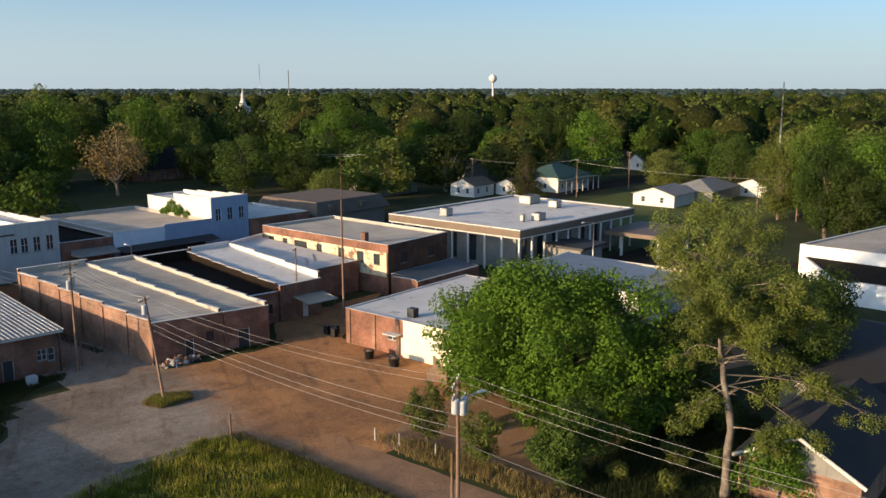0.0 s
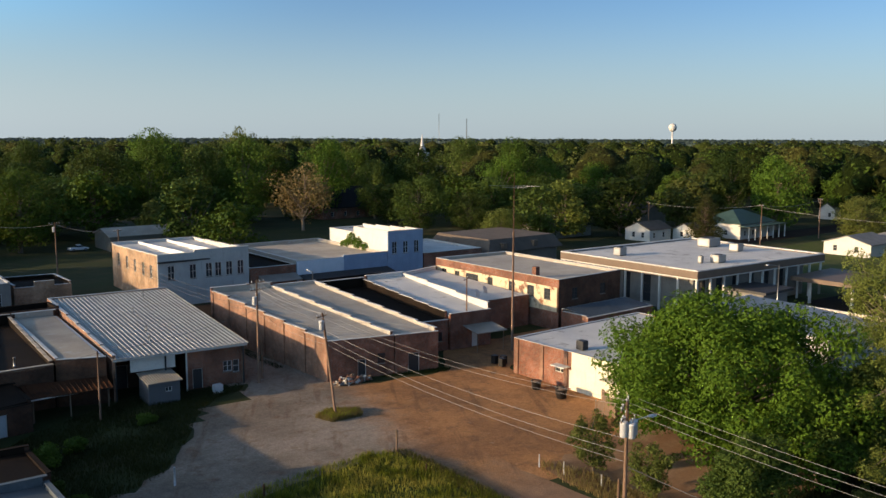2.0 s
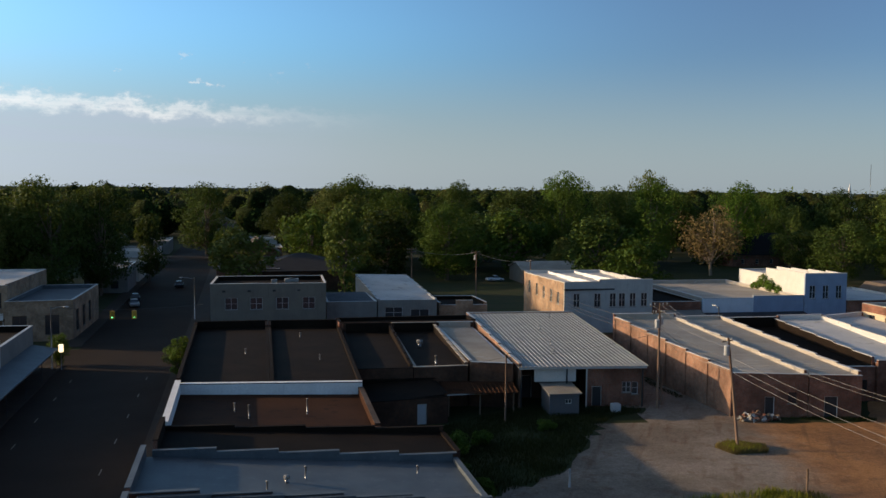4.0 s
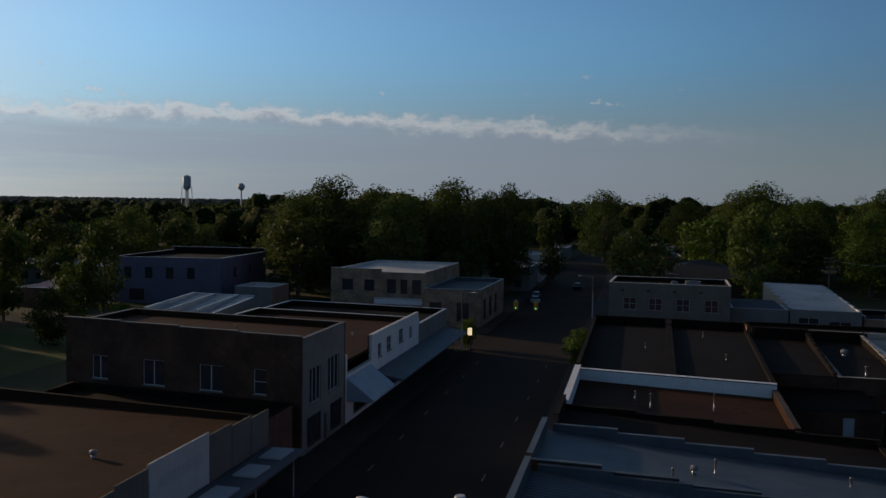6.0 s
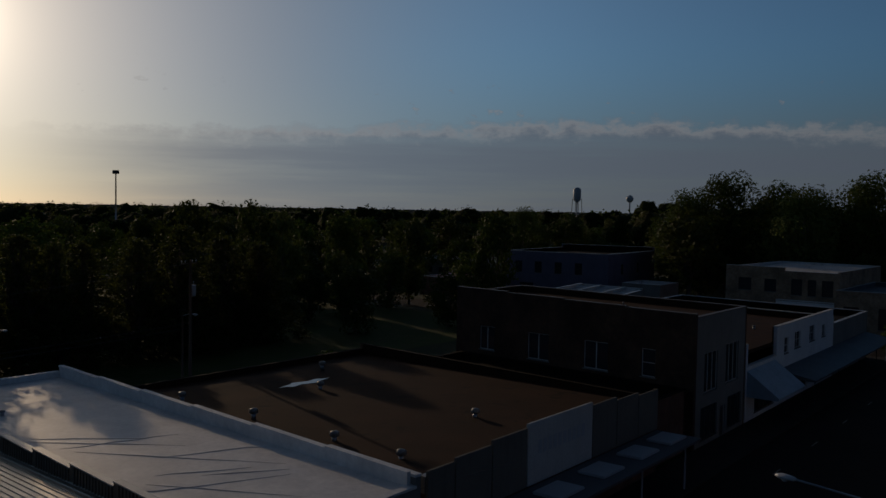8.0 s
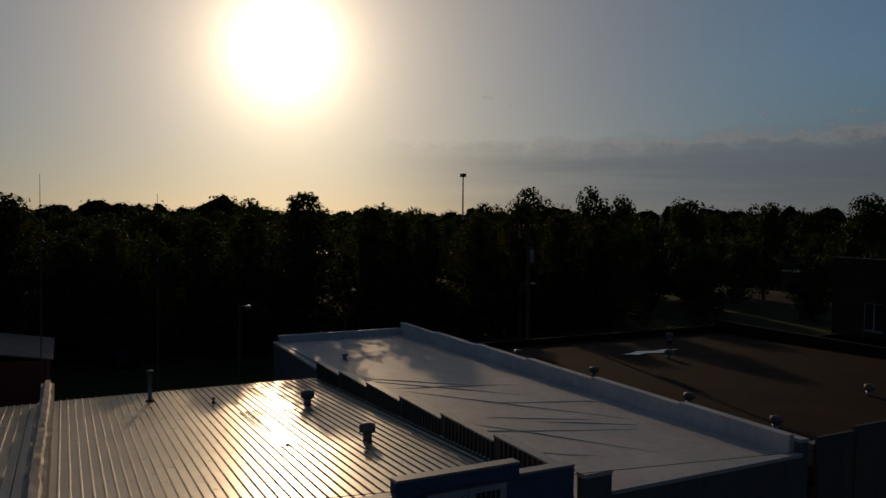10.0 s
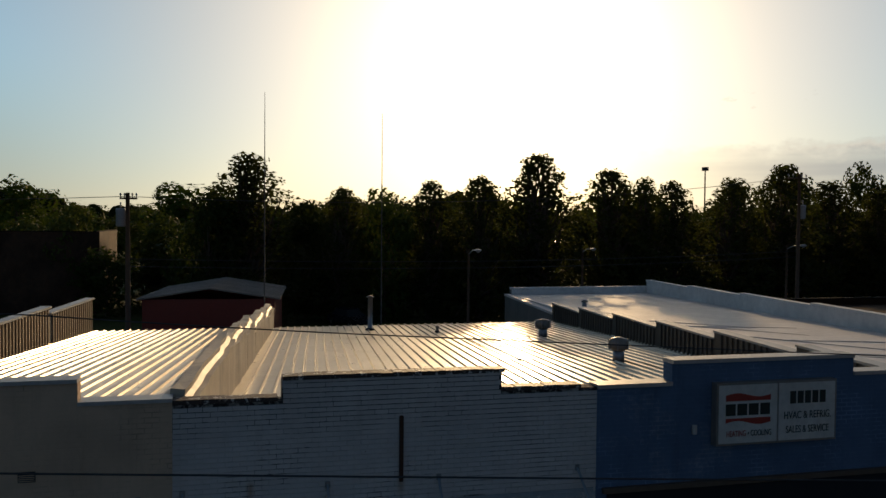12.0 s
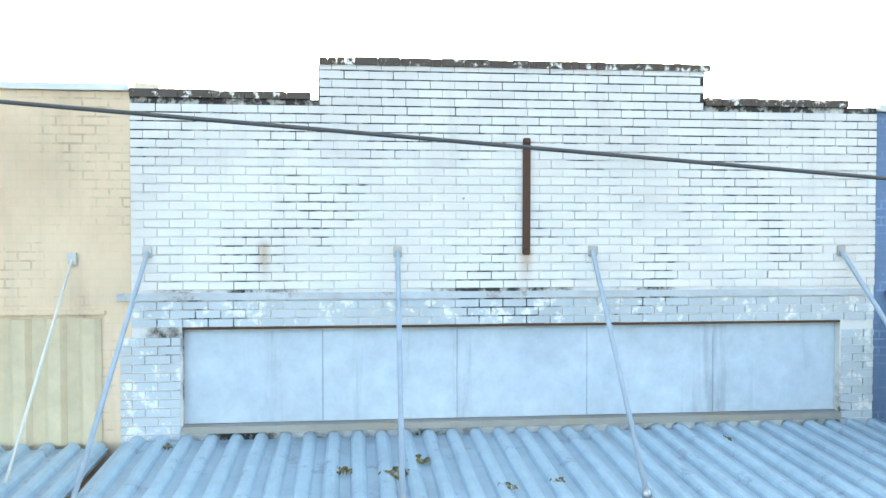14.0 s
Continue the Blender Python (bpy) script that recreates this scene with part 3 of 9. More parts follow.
def ribbed_quad(quad, zs, pitch, rise=0.045, along=0):
    """Ribbed sheeting over a four-cornered plan; along 0: the ribs run from the west side to the east side, 1: from south to north."""
    if along == 0:
        (a, b, c, d), (za, zb, zc, zd) = quad, zs
    else:
        (b, c, d, a), (zb, zc, zd, za) = quad, zs
    a, b, c, d = (Vector((p[0], p[1], z)) for p, z in zip((a, b, c, d), (za, zb, zc, zd)))
    n = max(1, int((d - a).length / pitch))
    prof = [((i + f) / n, r * rise) for i in range(n) for f, r in ((0.0, 0), (0.70, 0), (0.78, 1), (0.90, 1), (0.98, 0))] + [(1.0, 0)]
    bm = bmesh.new()
    up = Vector((0, 0, 1))
    rows = [[bm.verts.new(p.lerp(q, f) + up * (h - drop)) for f, h in prof] for p, q, drop in ((a, d, 0), (b, c, 0), (a, d, 0.08), (b, c, 0.08))]
    for i in range(len(prof) - 1):
        bm.faces.new((rows[0][i], rows[1][i], rows[1][i + 1], rows[0][i + 1]))
        bm.faces.new((rows[2][i], rows[2][i + 1], rows[3][i + 1], rows[3][i]))
        bm.faces.new((rows[0][i], rows[0][i + 1], rows[2][i + 1], rows[2][i]))
        bm.faces.new((rows[1][i], rows[3][i], rows[3][i + 1], rows[1][i + 1]))
    bm.faces.new((rows[0][0], rows[2][0], rows[3][0], rows[1][0]))
    bm.faces.new((rows[0][-1], rows[1][-1], rows[3][-1], rows[2][-1]))
    return bm


def ribbed(x0, x1, y0, y1, za, zb, pitch, along="x", rise=0.035, round_ribs=False, drop=0.04):
    """Ribbed sheeting whose ribs run along x (or y) from height za to zb."""
    bm = bmesh.new()
    lo, hi = (y0, y1) if along == "x" else (x0, x1)
    n = max(1, int((hi - lo) / pitch))
    prof = []
    for i in range(n):
        c = lo + (hi - lo) * i / n
        s = (hi - lo) / n
        if round_ribs:
            prof += [(c, 0), (c + s * 0.30, 0), (c + s * 0.36, rise * 0.55), (c + s * 0.46, rise * 0.93), (c + s * 0.60, rise), (c + s * 0.74, rise * 0.93), (c + s * 0.84, rise * 0.55), (c + s * 0.92, 0)]
        else:
            prof += [(c, 0), (c + s * 0.70, 0), (c + s * 0.78, rise), (c + s * 0.90, rise), (c + s * 0.98, 0)]
    prof.append((hi, 0))
    ends = (x0, x1) if along == "x" else (y0, y1)

    def pt(e, c, z):
        return (e, c, z) if along == "x" else (c, e, z)

    rows = []
    for e, z in zip(ends, (za, zb)):
        rows.append([bm.verts.new(pt(e, c, z + dz)) for c, dz in prof])
        rows.append([bm.verts.new(pt(e, c, z + dz - drop)) for c, dz in prof])
    flip = along == "x"
    for i in range(len(prof) - 1):
        q = (rows[0][i], rows[2][i], rows[2][i + 1], rows[0][i + 1])
        f = bm.faces.new(q if flip else q[::-1])
        q = (rows[1][i], rows[1][i + 1], rows[3][i + 1], rows[3][i])
        bm.faces.new(q if flip else q[::-1])
        for k in (0, 2):
            q = (rows[k][i], rows[k][i + 1], rows[k + 1][i + 1], rows[k + 1][i])
            bm.faces.new(q if (k == 0) == flip else q[::-1])
    return bm


def gable(x0, x1, y0, y1, eave, ridge, axis="x", over=0.4, thick=0.15):
    """The two slopes of a pitched roof, its ridge along axis."""
    bm = bmesh.new()
    xa, xb, ya, yb = x0 - over, x1 + over, y0 - over, y1 + over
    if axis == "x":
        ym = (y0 + y1) / 2
        prof = [(ya, eave), (ym, ridge), (yb, eave)]
        rings = [[bm.verts.new((x, y, z + dz)) for dz in (0, thick) for y, z in prof] for x in (xa, xb)]
    else:
        xm = (x0 + x1) / 2
        prof = [(xa, eave), (xm, ridge), (xb, eave)]
        rings = [[bm.verts.new((x, y, z + dz)) for dz in (0, thick) for x, z in prof] for y in (yb, ya)]
    r, s = rings
    for i in (0, 1):
        bm.faces.new((r[3 + i], s[3 + i], s[4 + i], r[4 + i]))
        bm.faces.new((r[i], r[i + 1], s[i + 1], s[i]))
    bm.faces.new((r[0], r[3], r[4], r[1]))
    bm.faces.new((r[1], r[4], r[5], r[2]))
    bm.faces.new((s[1], s[4], s[3], s[0]))
    bm.faces.new((s[2], s[5], s[4], s[1]))
    bm.faces.new((r[0], s[0], s[3], r[3]))
    bm.faces.new((r[2], r[5], s[5], s[2]))
    bmesh.ops.recalc_face_normals(bm, faces=bm.faces[:])
    return bm


def hip(x0, x1, y0, y1, eave, ridge, over=0.4):
    bm = bmesh.new()
    x0, x1, y0, y1 = x0 - over, x1 + over, y0 - over, y1 + over
    r = min(x1 - x0, y1 - y0) / 2
    lo = [bm.verts.new((x, y, eave - 0.15)) for x, y in ((x0, y0), (x1, y0), (x1, y1), (x0, y1))]
    b = [bm.verts.new((x, y, eave)) for x, y in ((x0, y0), (x1, y0), (x1, y1), (x0, y1))]
    if x1 - x0 >= y1 - y0:
        a = [bm.verts.new((x0 + r, (y0 + y1) / 2, ridge)), bm.verts.new((x1 - r + 0.01, (y0 + y1) / 2, ridge))]
        fs = [(b[0], b[1], a[1], a[0]), (b[1], b[2], a[1]), (b[2], b[3], a[0], a[1]), (b[3], b[0], a[0])]
    else:
        a = [bm.verts.new(((x0 + x1) / 2, y0 + r, ridge)), bm.verts.new(((x0 + x1) / 2, y1 - r + 0.01, ridge))]
        fs = [(b[0], b[1], a[0]), (b[1], b[2], a[1], a[0]), (b[2], b[3], a[1]), (b[3], b[0], a[0], a[1])]
    for f in fs:
        bm.faces.new(f)
    bm.faces.new(lo[::-1])
    for i in range(4):
        bm.faces.new((lo[i], lo[(i + 1) % 4], b[(i + 1) % 4], b[i]))
    return bm


def house(label, x0, x1, y0, y1, eave, ridge, wall, roof, style="gable", axis="x", wins=(), cat="house", porch=None, trim=None):
    """A pitched-roof house. wins: (side, u, z, w, h)."""
    root = thing("house", label, cat, ((x0 + x1) / 2, (y0 + y1) / 2, 0))
    corners = [(x0, y0), (x1, y0), (x1, y1), (x0, y1)]
    for k, side in enumerate(SIDES):
        p0, p1 = Vector(corners[k]), Vector(corners[(k + 1) % 4])
        if side in ("east", "west"):
            d = (p1 - p0).normalized() * 0.2
            p0, p1 = p0 + d, p1 - d
        m = wall_frame(p0, p1)
        cuts = [w[1:] for w in wins if w[0] == side]
        w = part("wall", wall_mesh(m, (p1 - p0).length, [(0, (p1 - p0).length, eave)], 0.2, cuts), wall, root)
        for c in cuts:
            window(w, m, *c, sill=False, rows=2, cols=1)
    if style == "gable":
        part("roof", gable(x0, x1, y0, y1, eave, ridge, axis), roof, root)
        ends = ((x0, x0 + 0.2), (x1 - 0.2, x1)) if axis == "x" else ((y0, y0 + 0.2), (y1 - 0.2, y1))
        for a, b in ends:
            bm = bmesh.new()
            c, e, mid = (y0, y1, (y0 + y1) / 2) if axis == "x" else (x0, x1, (x0 + x1) / 2)
            tri = [(c, eave), (e, eave), (mid, ridge - 0.02)]
            ring = [[bm.verts.new((q, u, z) if axis == "x" else (u, q, z)) for u, z in tri] for q in (a, b)]
            bm.faces.new(ring[0])
            bm.faces.new(ring[1][::-1])
            for i in range(3):
                bm.faces.new((ring[0][i], ring[1][i], ring[1][(i + 1) % 3], ring[0][(i + 1) % 3]))
            bmesh.ops.recalc_face_normals(bm, faces=bm.faces[:])
            part("gable_end", bm, trim or wall, root)
    else:
        part("roof", hip(x0, x1, y0, y1, eave, ridge), roof, root)
    if porch:
        px0, px1, py0, py1, ph, posts = porch
        part("porch_roof", boxes((px0, py0, ph, px1, py1, ph + 0.2)), roof, root)
        for px, py in posts:
            part("porch_post", boxes((px - 0.12, py - 0.12, 0, px + 0.12, py + 0.12, ph)), M_WHITE, root)
    return root


# ---- ground, roads and pavements ----
def ring_jitter(points, step, jit, seed):
    """A closed outline with its long sides broken up and roughened."""
    rnd, out = random.Random(seed), []
    for i, p in enumerate(points):
        q = points[(i + 1) % len(points)]
        n = max(1, int(math.dist(p, q) / step))
        for k in range(n):
            f = k / n
            out.append((p[0] + (q[0] - p[0]) * f + rnd.uniform(-jit, jit), p[1] + (q[1] - p[1]) * f + rnd.uniform(-jit, jit)))
    return out


def patch(name, label, points, z, mat, jit=0.0, step=1.5, seed=1, cat="ground"):
    """A thin sheet over a plan, with a skirt down into the ground."""
    pts = ring_jitter(points, step, jit, seed) if jit else points
    bm = bmesh.new()
    top, low = [bm.verts.new((x, y, z)) for x, y in pts], [bm.verts.new((x, y, -0.05)) for x, y in pts]
    for tri in tessellate_polygon([[Vector((x, y, z)) for x, y in pts]]):
        bm.faces.new([top[i] for i in tri])
    for i in range(len(pts)):
        j = (i + 1) % len(pts)
        bm.faces.new((low[i], low[j], top[j], top[i]))
    bmesh.ops.recalc_face_normals(bm, faces=bm.faces[:])
    for f in bm.faces:
        if abs(f.normal.z) > 0.5 and f.normal.z < 0:
            f.normal_flip()
    return tagged(part(name, bm, mat), label, cat, kind="structure")


bm = bmesh.new()
R = 4600
bm.faces.new([bm.verts.new((R * math.cos(k * math.tau / 48), R * math.sin(k * math.tau / 48), 0)) for k in range(48)])
tagged(part("ground", bm, M_GROUND), "flat grassy ground reaching a wooded horizon", "ground", kind="structure")

patch("road", "dark asphalt main street between the shop rows", [(-23.4, -60), (-9.2, -60), (-9.2, 620), (-23.4, 620)], 0.02, M_ASPHALT, cat="road")
patch("road", "asphalt cross street behind the shops", [(-260, 122), (-23.5, 122), (-9.1, 122), (300, 119), (300, 129), (-9.1, 132), (-23.5, 132), (-260, 134)], 0.012, M_ASPHALT, cat="road")
patch("pavement", "raised concrete pavement along the west shops", [(-26.66, -60), (-23.4, -60), (-23.4, 121), (-26.66, 121)], 0.15, M_PAVE, cat="pavement")
patch("pavement", "raised concrete pavement along the east shops", [(-9.2, -60), (-7.3, -60), (-7.3, 120), (-9.2, 120)], 0.15, M_PAVE, cat="pavement")
patch("pavement", "concrete pavement on the far corner", [(-23.4, 134), (-23.4, 300), (-26, 300), (-26, 134)], 0.14, M_PAVE, cat="pavement")
patch("pavement", "concrete pavement beside the cream building", [(-9.2, 134), (-6, 134), (-6, 300), (-9.2, 300)], 0.14, M_PAVE, cat="pavement")
patch("pavement", "concrete pavement along the cross street shops", [(-6.5, 117.2), (118, 114.5), (118, 117), (-6.5, 120.5)], 0.14, M_PAVE, cat="pavement")
patch("ground", "pale gravel parking lot behind the shops", [(17, 40), (34, 46), (43, 58), (52, 62), (52, 77), (47, 118), (42, 118), (40.5, 80), (31, 82), (17, 76)], 0.015, M_YARD, 0.5, 2.0, 3)
patch("ground", "reddish bare dirt yard with wheel ruts", [(43.5, 57), (49, 46), (56, 44), (62, 48), (69.5, 50), (69.5, 72), (84, 80), (90, 84), (70, 84), (62, 75.5), (50, 78), (45, 72)], 0.019, M_YARD, 0.6, 2.0, 5)
patch("ground", "dark weedy ground behind the sheds", [(12, 76), (20, 83.4), (28.6, 87.6), (36.4, 86.9), (42.2, 86.0), (41.2, 84.0), (37.4, 82.6), (33.6, 78.4), (30.0, 72.5), (25.5, 66.5), (19, 63), (13, 62)], 0.023, M_GROUND, 0.75, 1.1, 15)
patch("road", "dusty narrow asphalt lane", [(43.2, 59), (43.6, 20), (43.6, -40), (49.0, -40), (49.0, 20), (48.9, 47), (49.5, 56)], 0.024, M_LANE, 0.25, 1.5, 7, "road")
patch("ground", "shaded brown dirt under the big tree", [(50.2, 47.2), (64.5, 50), (75, 44), (80, 36), (72, 28), (60, 27), (52.5, 30), (50.5, 38)], 0.0195, M_DIRT, 0.8, 2.0, 19)
patch("ground", "brown dirt drive under the trees", [(49.5, 44), (64, 46), (84, 34), (112, 20), (112, 30), (80, 48), (69, 50), (52, 48)], 0.02, M_DIRT, 0.7, 2.0, 9)
patch("ground", "sunlit mown lawn beyond the civic building", [(140, 70), (240, 60), (240, 112), (152, 112)], 0.01, M_LAWN)
patch("ground", "mown park lawn behind the west shops", [(-170, -60), (-72, -60), (-70, 118), (-170, 118)], 0.01, M_LAWN)
patch("ground", "asphalt parking beside the civic building", [(100, 40), (150, 30), (150, 70), (104, 74)], 0.016, M_ASPHALT)

# painted lines on the main street
for x, y0, y1, label in ((-11.9, 20, 118, "faded white parking line"), (-20.7, 20, 118, "faded white parking line")):
    k = 0
    y = y0
    while y < y1:
        tagged(part("road_line", boxes((x - 0.05, y, 0.022, x + 0.05, y + 1.6, 0.026)), M_CONCRETE), label, "road marking", "street lines", "structure")
        y += 9.0

# ---- shops on the west side of the main street ----
FX, SKEW = -26.7, 0.108


def west(a, b, depth, back=0.0):
    """The plan of a shop between two points of the street front; the party walls run back askew."""
    return [(FX - depth, a + SKEW * depth), (FX - back, a + SKEW * back), (FX - back, b + SKEW * back), (FX - depth, b + SKEW * depth)]


def wn(u, z, w, h, **opt):
    return ("window", u, z, w, h, opt)


def dr(u, z, w, h, mat=None):
    return ("door", u, z, w, h, {"mat": mat or M_GREYPAINT})


M_TANPAINT = brickwork("tan_painted_brick", (0.56, 0.39, 0.255), (0.58, 0.40, 0.265), (0.34, 0.235, 0.155), (0.63, 0.44, 0.315), 0.62)
M_CLAD = plain("weathered_brown_cladding", (0.12, 0.10, 0.08), (0.09, 0.075, 0.06), 0.6, 5.0, 0.6, 0.1, 0.1)
tan_shop = building("shop_building", "tan painted brick shop with a ribbed metal roof", west(2.0, 12.9, 24.5), 6.05, {"all": M_TANPAINT, "west": M_RED, "south": M_CLAD}, None,
                    tops={"east": [(0, 9.3, 6.36), (9.3, 11, 6.03)], "west": 4.0, "south": 4.4}, skip=("north",))
q = west(5.5, 12.9, 24.5, 0.3)
part("roof", ribbed_quad(q, [4.1, 5.3, 5.3, 4.1], 0.31), M_ZINC, tan_shop)
M_SHEETSTEP = plain("stained_beige_sheet", (0.34, 0.26, 0.18), (0.26, 0.195, 0.135), 0.7, 6.0, 0.6, 0.1, 0.1, streak=0.5)
askew = Matrix.Translation((FX, 5.6, 0)) @ Matrix.Rotation(-SKEW, 4, "Z") @ Matrix.Translation((-FX, -5.6, 0))
for xa, xb, zt in ((FX - 25.0, FX - 19.2, 5.38), (FX - 19.2, FX - 13.0, 5.6), (FX - 13.0, FX - 6.5, 5.74), (FX - 6.5, FX - 0.5, 5.9)):
    step_ = part("roof_step", boxes((xa, 5.6, 3.8, xb, 5.8, zt), m=askew), M_SHEETSTEP, tan_shop, "ribbed beige sheet parapet step")
    part("step_cap", boxes((xa - 0.05, 5.54, zt, xb + 0.02, 5.9, zt + 0.07), m=askew), M_COPING, step_)
    part("rib_sheet", boxes(*[(xa + 0.1 + k * 0.29, 5.8, 3.9, xa + 0.22 + k * 0.29, 5.85, zt - 0.01) for k in range(int((xb - xa - 0.2) / 0.29))], m=askew), M_SHEETSTEP, step_)

white_blue = building("shop_building", "pair of white and blue brick shops under one ribbed metal roof", west(12.9, 26.5, 25.3), 6.0, {"all": M_RED, "north": M_CLAD, "south": M_SHEETSTEP}, None,
                      tops={"west": 3.85, "north": steps(25.3, 6, 5.95, 4.75)}, skip=("east", "south"), coping=M_COPING)
part("roof", ribbed_quad(west(13.2, 26.25, 25.2, 0.32), [4.0, 5.24, 5.24, 4.0], 0.305), M_ZINC, white_blue)

M_WRAP = plain("stained_cream_wrap", (0.62, 0.53, 0.41), (0.50, 0.42, 0.32), 1.2, 5.0, 0.6, 0.0, 0.35, streak=0.45)
party = Matrix.Translation((FX, 12.9, 0)) @ Matrix.Rotation(-SKEW, 4, "Z") @ Matrix.Translation((-FX, -12.9, 0))
for xa, xb, zt in ((FX - 6.9, FX - 0.32, 6.17), (FX - 10.2, FX - 6.95, 6.02), (FX - 13.6, FX - 10.25, 5.82), (FX - 19.0, FX - 13.65, 5.46), (FX - 25.0, FX - 19.05, 5.1)):
    bm = boxes((xa, 12.66, 3.9, xb, 13.2, zt))
    bmesh.ops.subdivide_edges(bm, edges=[e for e in bm.edges if abs((e.verts[0].co - e.verts[1].co).x) > 1], cuts=9)
    bmesh.ops.bevel(bm, geom=[e for e in bm.edges if min(v.co.z for v in e.verts) > zt - 0.01 and abs((e.verts[0].co - e.verts[1].co).y) < 0.1], offset=0.17, segments=3, affect="EDGES")
    for v in bm.verts:
        v.co += noise.noise_vector(v.co * 1.6) * 0.055
    bmesh.ops.transform(bm, matrix=party, verts=bm.verts)
    part("wrapped_parapet", bm, M_WRAP, white_blue, "parapet wrapped in stained cream sheeting")

membrane_shop = building("shop_building", "low shop with a wrinkled white membrane roof", west(26.55, 36.3, 37.0), 5.2, {"all": M_GREYW}, M_MEMBRANE, roof_z=[4.3, 4.95, 4.95, 4.3],
                         tops={"east": [(0, 1.0, 5.6), (1.0, 9.2, 5.0), (9.2, 9.8, 5.7)], "south": 4.2, "north": steps(37.0, 6, 5.5, 4.95), "west": 4.6}, coping=M_MEMBRANE, cap=0.12)
gold_shop = building("shop_building", "wide shop with a brown gravel roof and pale panelled front", west(36.4, 60.4, 29.0), 5.0, {"all": M_RED}, M_RUSTROOF, roof_z=[4.2, 4.7, 4.6, 4.1],
                     tops={"north": 4.9, "south": 4.0, "west": 4.5, "east": 5.2}, coping=M_TAR)
low_shop = building("shop_building", "narrow low shop with a dark roof", west(60.5, 66.4, 22.0, 0.6), 4.4, {"all": M_DARKB, "east": M_RED}, M_TAR, roof_z=3.9, coping=M_TAR)
bb_windows = {"curtain": True, "cols": 2, "rows": 1}
two_brick = building("shop_building", "two-storey brown brick shop with white sash windows", west(66.5, 77.0, 22.8), 9.5, {"all": M_DARKB, "east": M_GREYW}, M_RUSTROOF, roof_z=9.0,
                     tops={"south": steps(22.9, 4, 10.05, 9.7)},
                     holes={"south": [wn(2.75, 4.9, 1.65, 2.0, **bb_windows), wn(8.0, 4.75, 2.15, 2.15, **bb_windows), wn(13.55, 4.75, 2.2, 2.15, **bb_windows), wn(18.65, 4.85, 1.15, 2.05, cols=1, rows=2, curtain=True)],
                            "east": [wn(1.5, 3.9, 2.6, 2.9, cols=3, rows=1), wn(5.8, 4.0, 2.7, 3.0, cols=3, rows=1), wn(1.0, 0.5, 3.2, 2.4, cols=3, rows=1, frame=M_DARK), dr(4.8, 0.15, 1.1, 2.3, M_DARK), wn(6.4, 0.5, 3.0, 2.4, cols=3, rows=1, frame=M_DARK)]}, coping=M_BROWNTRIM)
M_BRIGHT = plain("fresh_white_paint", (0.78, 0.77, 0.75), (0.70, 0.69, 0.67), 0.6, 7, 0.7, bump=0.1, streak=0.12)
white_shop = building("shop_building", "white painted shop with small upper windows", west(77.2, 104.0, 22.0), 6.4, {"all": M_BRIGHT}, M_RUSTROOF, roof_z=5.8,
                      tops={"east": [(0, 7.5, 4.6), (7.5, 27, 7.1)]}, coping=M_WHITE,
                      holes={"east": [wn(9.7, 4.5, 1.2, 1.4, cols=1), wn(12.8, 4.6, 1.8, 1.5), wn(17.6, 4.7, 1.8, 1.5), wn(22.0, 4.7, 1.2, 1.2), wn(2, 0.6, 5, 2.0, cols=4, rows=1, frame=M_DARK), wn(12, 0.6, 5, 2.0, cols=4, rows=1, frame=M_DARK)]})
corner_shop = building("shop_building", "grey fascia corner shop with a dark roof", west(104.2, 119.5, 24.0), 5.6, {"all": M_GREYW}, M_TAR, roof_z=4.9,
                       holes={"east": [wn(2, 0.6, 5, 2.2, cols=4, rows=1, frame=M_DARK), wn(8.5, 0.6, 5, 2.2, cols=4, rows=1, frame=M_DARK)]})
behind = building("shop_building", "pale metal-roofed store in three bays behind the shops", [(-63.2, 103.0), (-53.2, 102.4), (-56.2, 121.4), (-66.2, 121.6)], 5.9, M_GREYW, M_WHITEROOF, roof_z=[5.4, 5.4, 5.9, 5.9], rib=0.45, tops={"south": 5.5, "north": 6.1, "west": 6.2})
for f in (0.36, 0.74):
    a, b = Vector((-63.2 + 10.0 * f, 103.3)), Vector((-66.2 + 10.0 * f, 121.2))
    part("bay_parapet", boxes((0, -0.12, 5.2, (b - a).length, 0.12, 6.25), m=wall_frame(a, b)), M_COPING, behind)

# ---- shops on the east side ----
EX = -6.5
slate_shops = []
for y0, y1, label in ((40.0, 53.0, "low shop with a slate-blue ribbed metal roof"), (53.05, 62.4, "low shop with a slate-blue metal roof and stepped parapets")):
    b = building("shop_building", label, [(EX - 0.7, y0), (15.2, y0 - 1.2), (15.2, y1 - 1.2), (EX - 0.7, y1)], 5.2, {"all": M_DARKB, "west": M_RED, "east": M_BLUEW}, M_BLUEMETAL, roof_z=[5.0, 3.6, 3.6, 5.0],
                 tops={"west": 5.8, "east": 3.9, "south": steps(21.7, 5, 5.7, 4.1), "north": steps(21.7, 5, 4.1, 5.5)}, rib=0.42 if y0 < 50 else 0.0, group="slate roof shops", coping=M_BLUEMETAL,
                 holes={"west": [wn(1, 0.6, 4, 2.2, cols=3, rows=1, frame=M_DARK), wn(6, 0.6, 1.8, 2.2, cols=1, rows=1, frame=M_DARK)]})
    slate_shops.append(b)
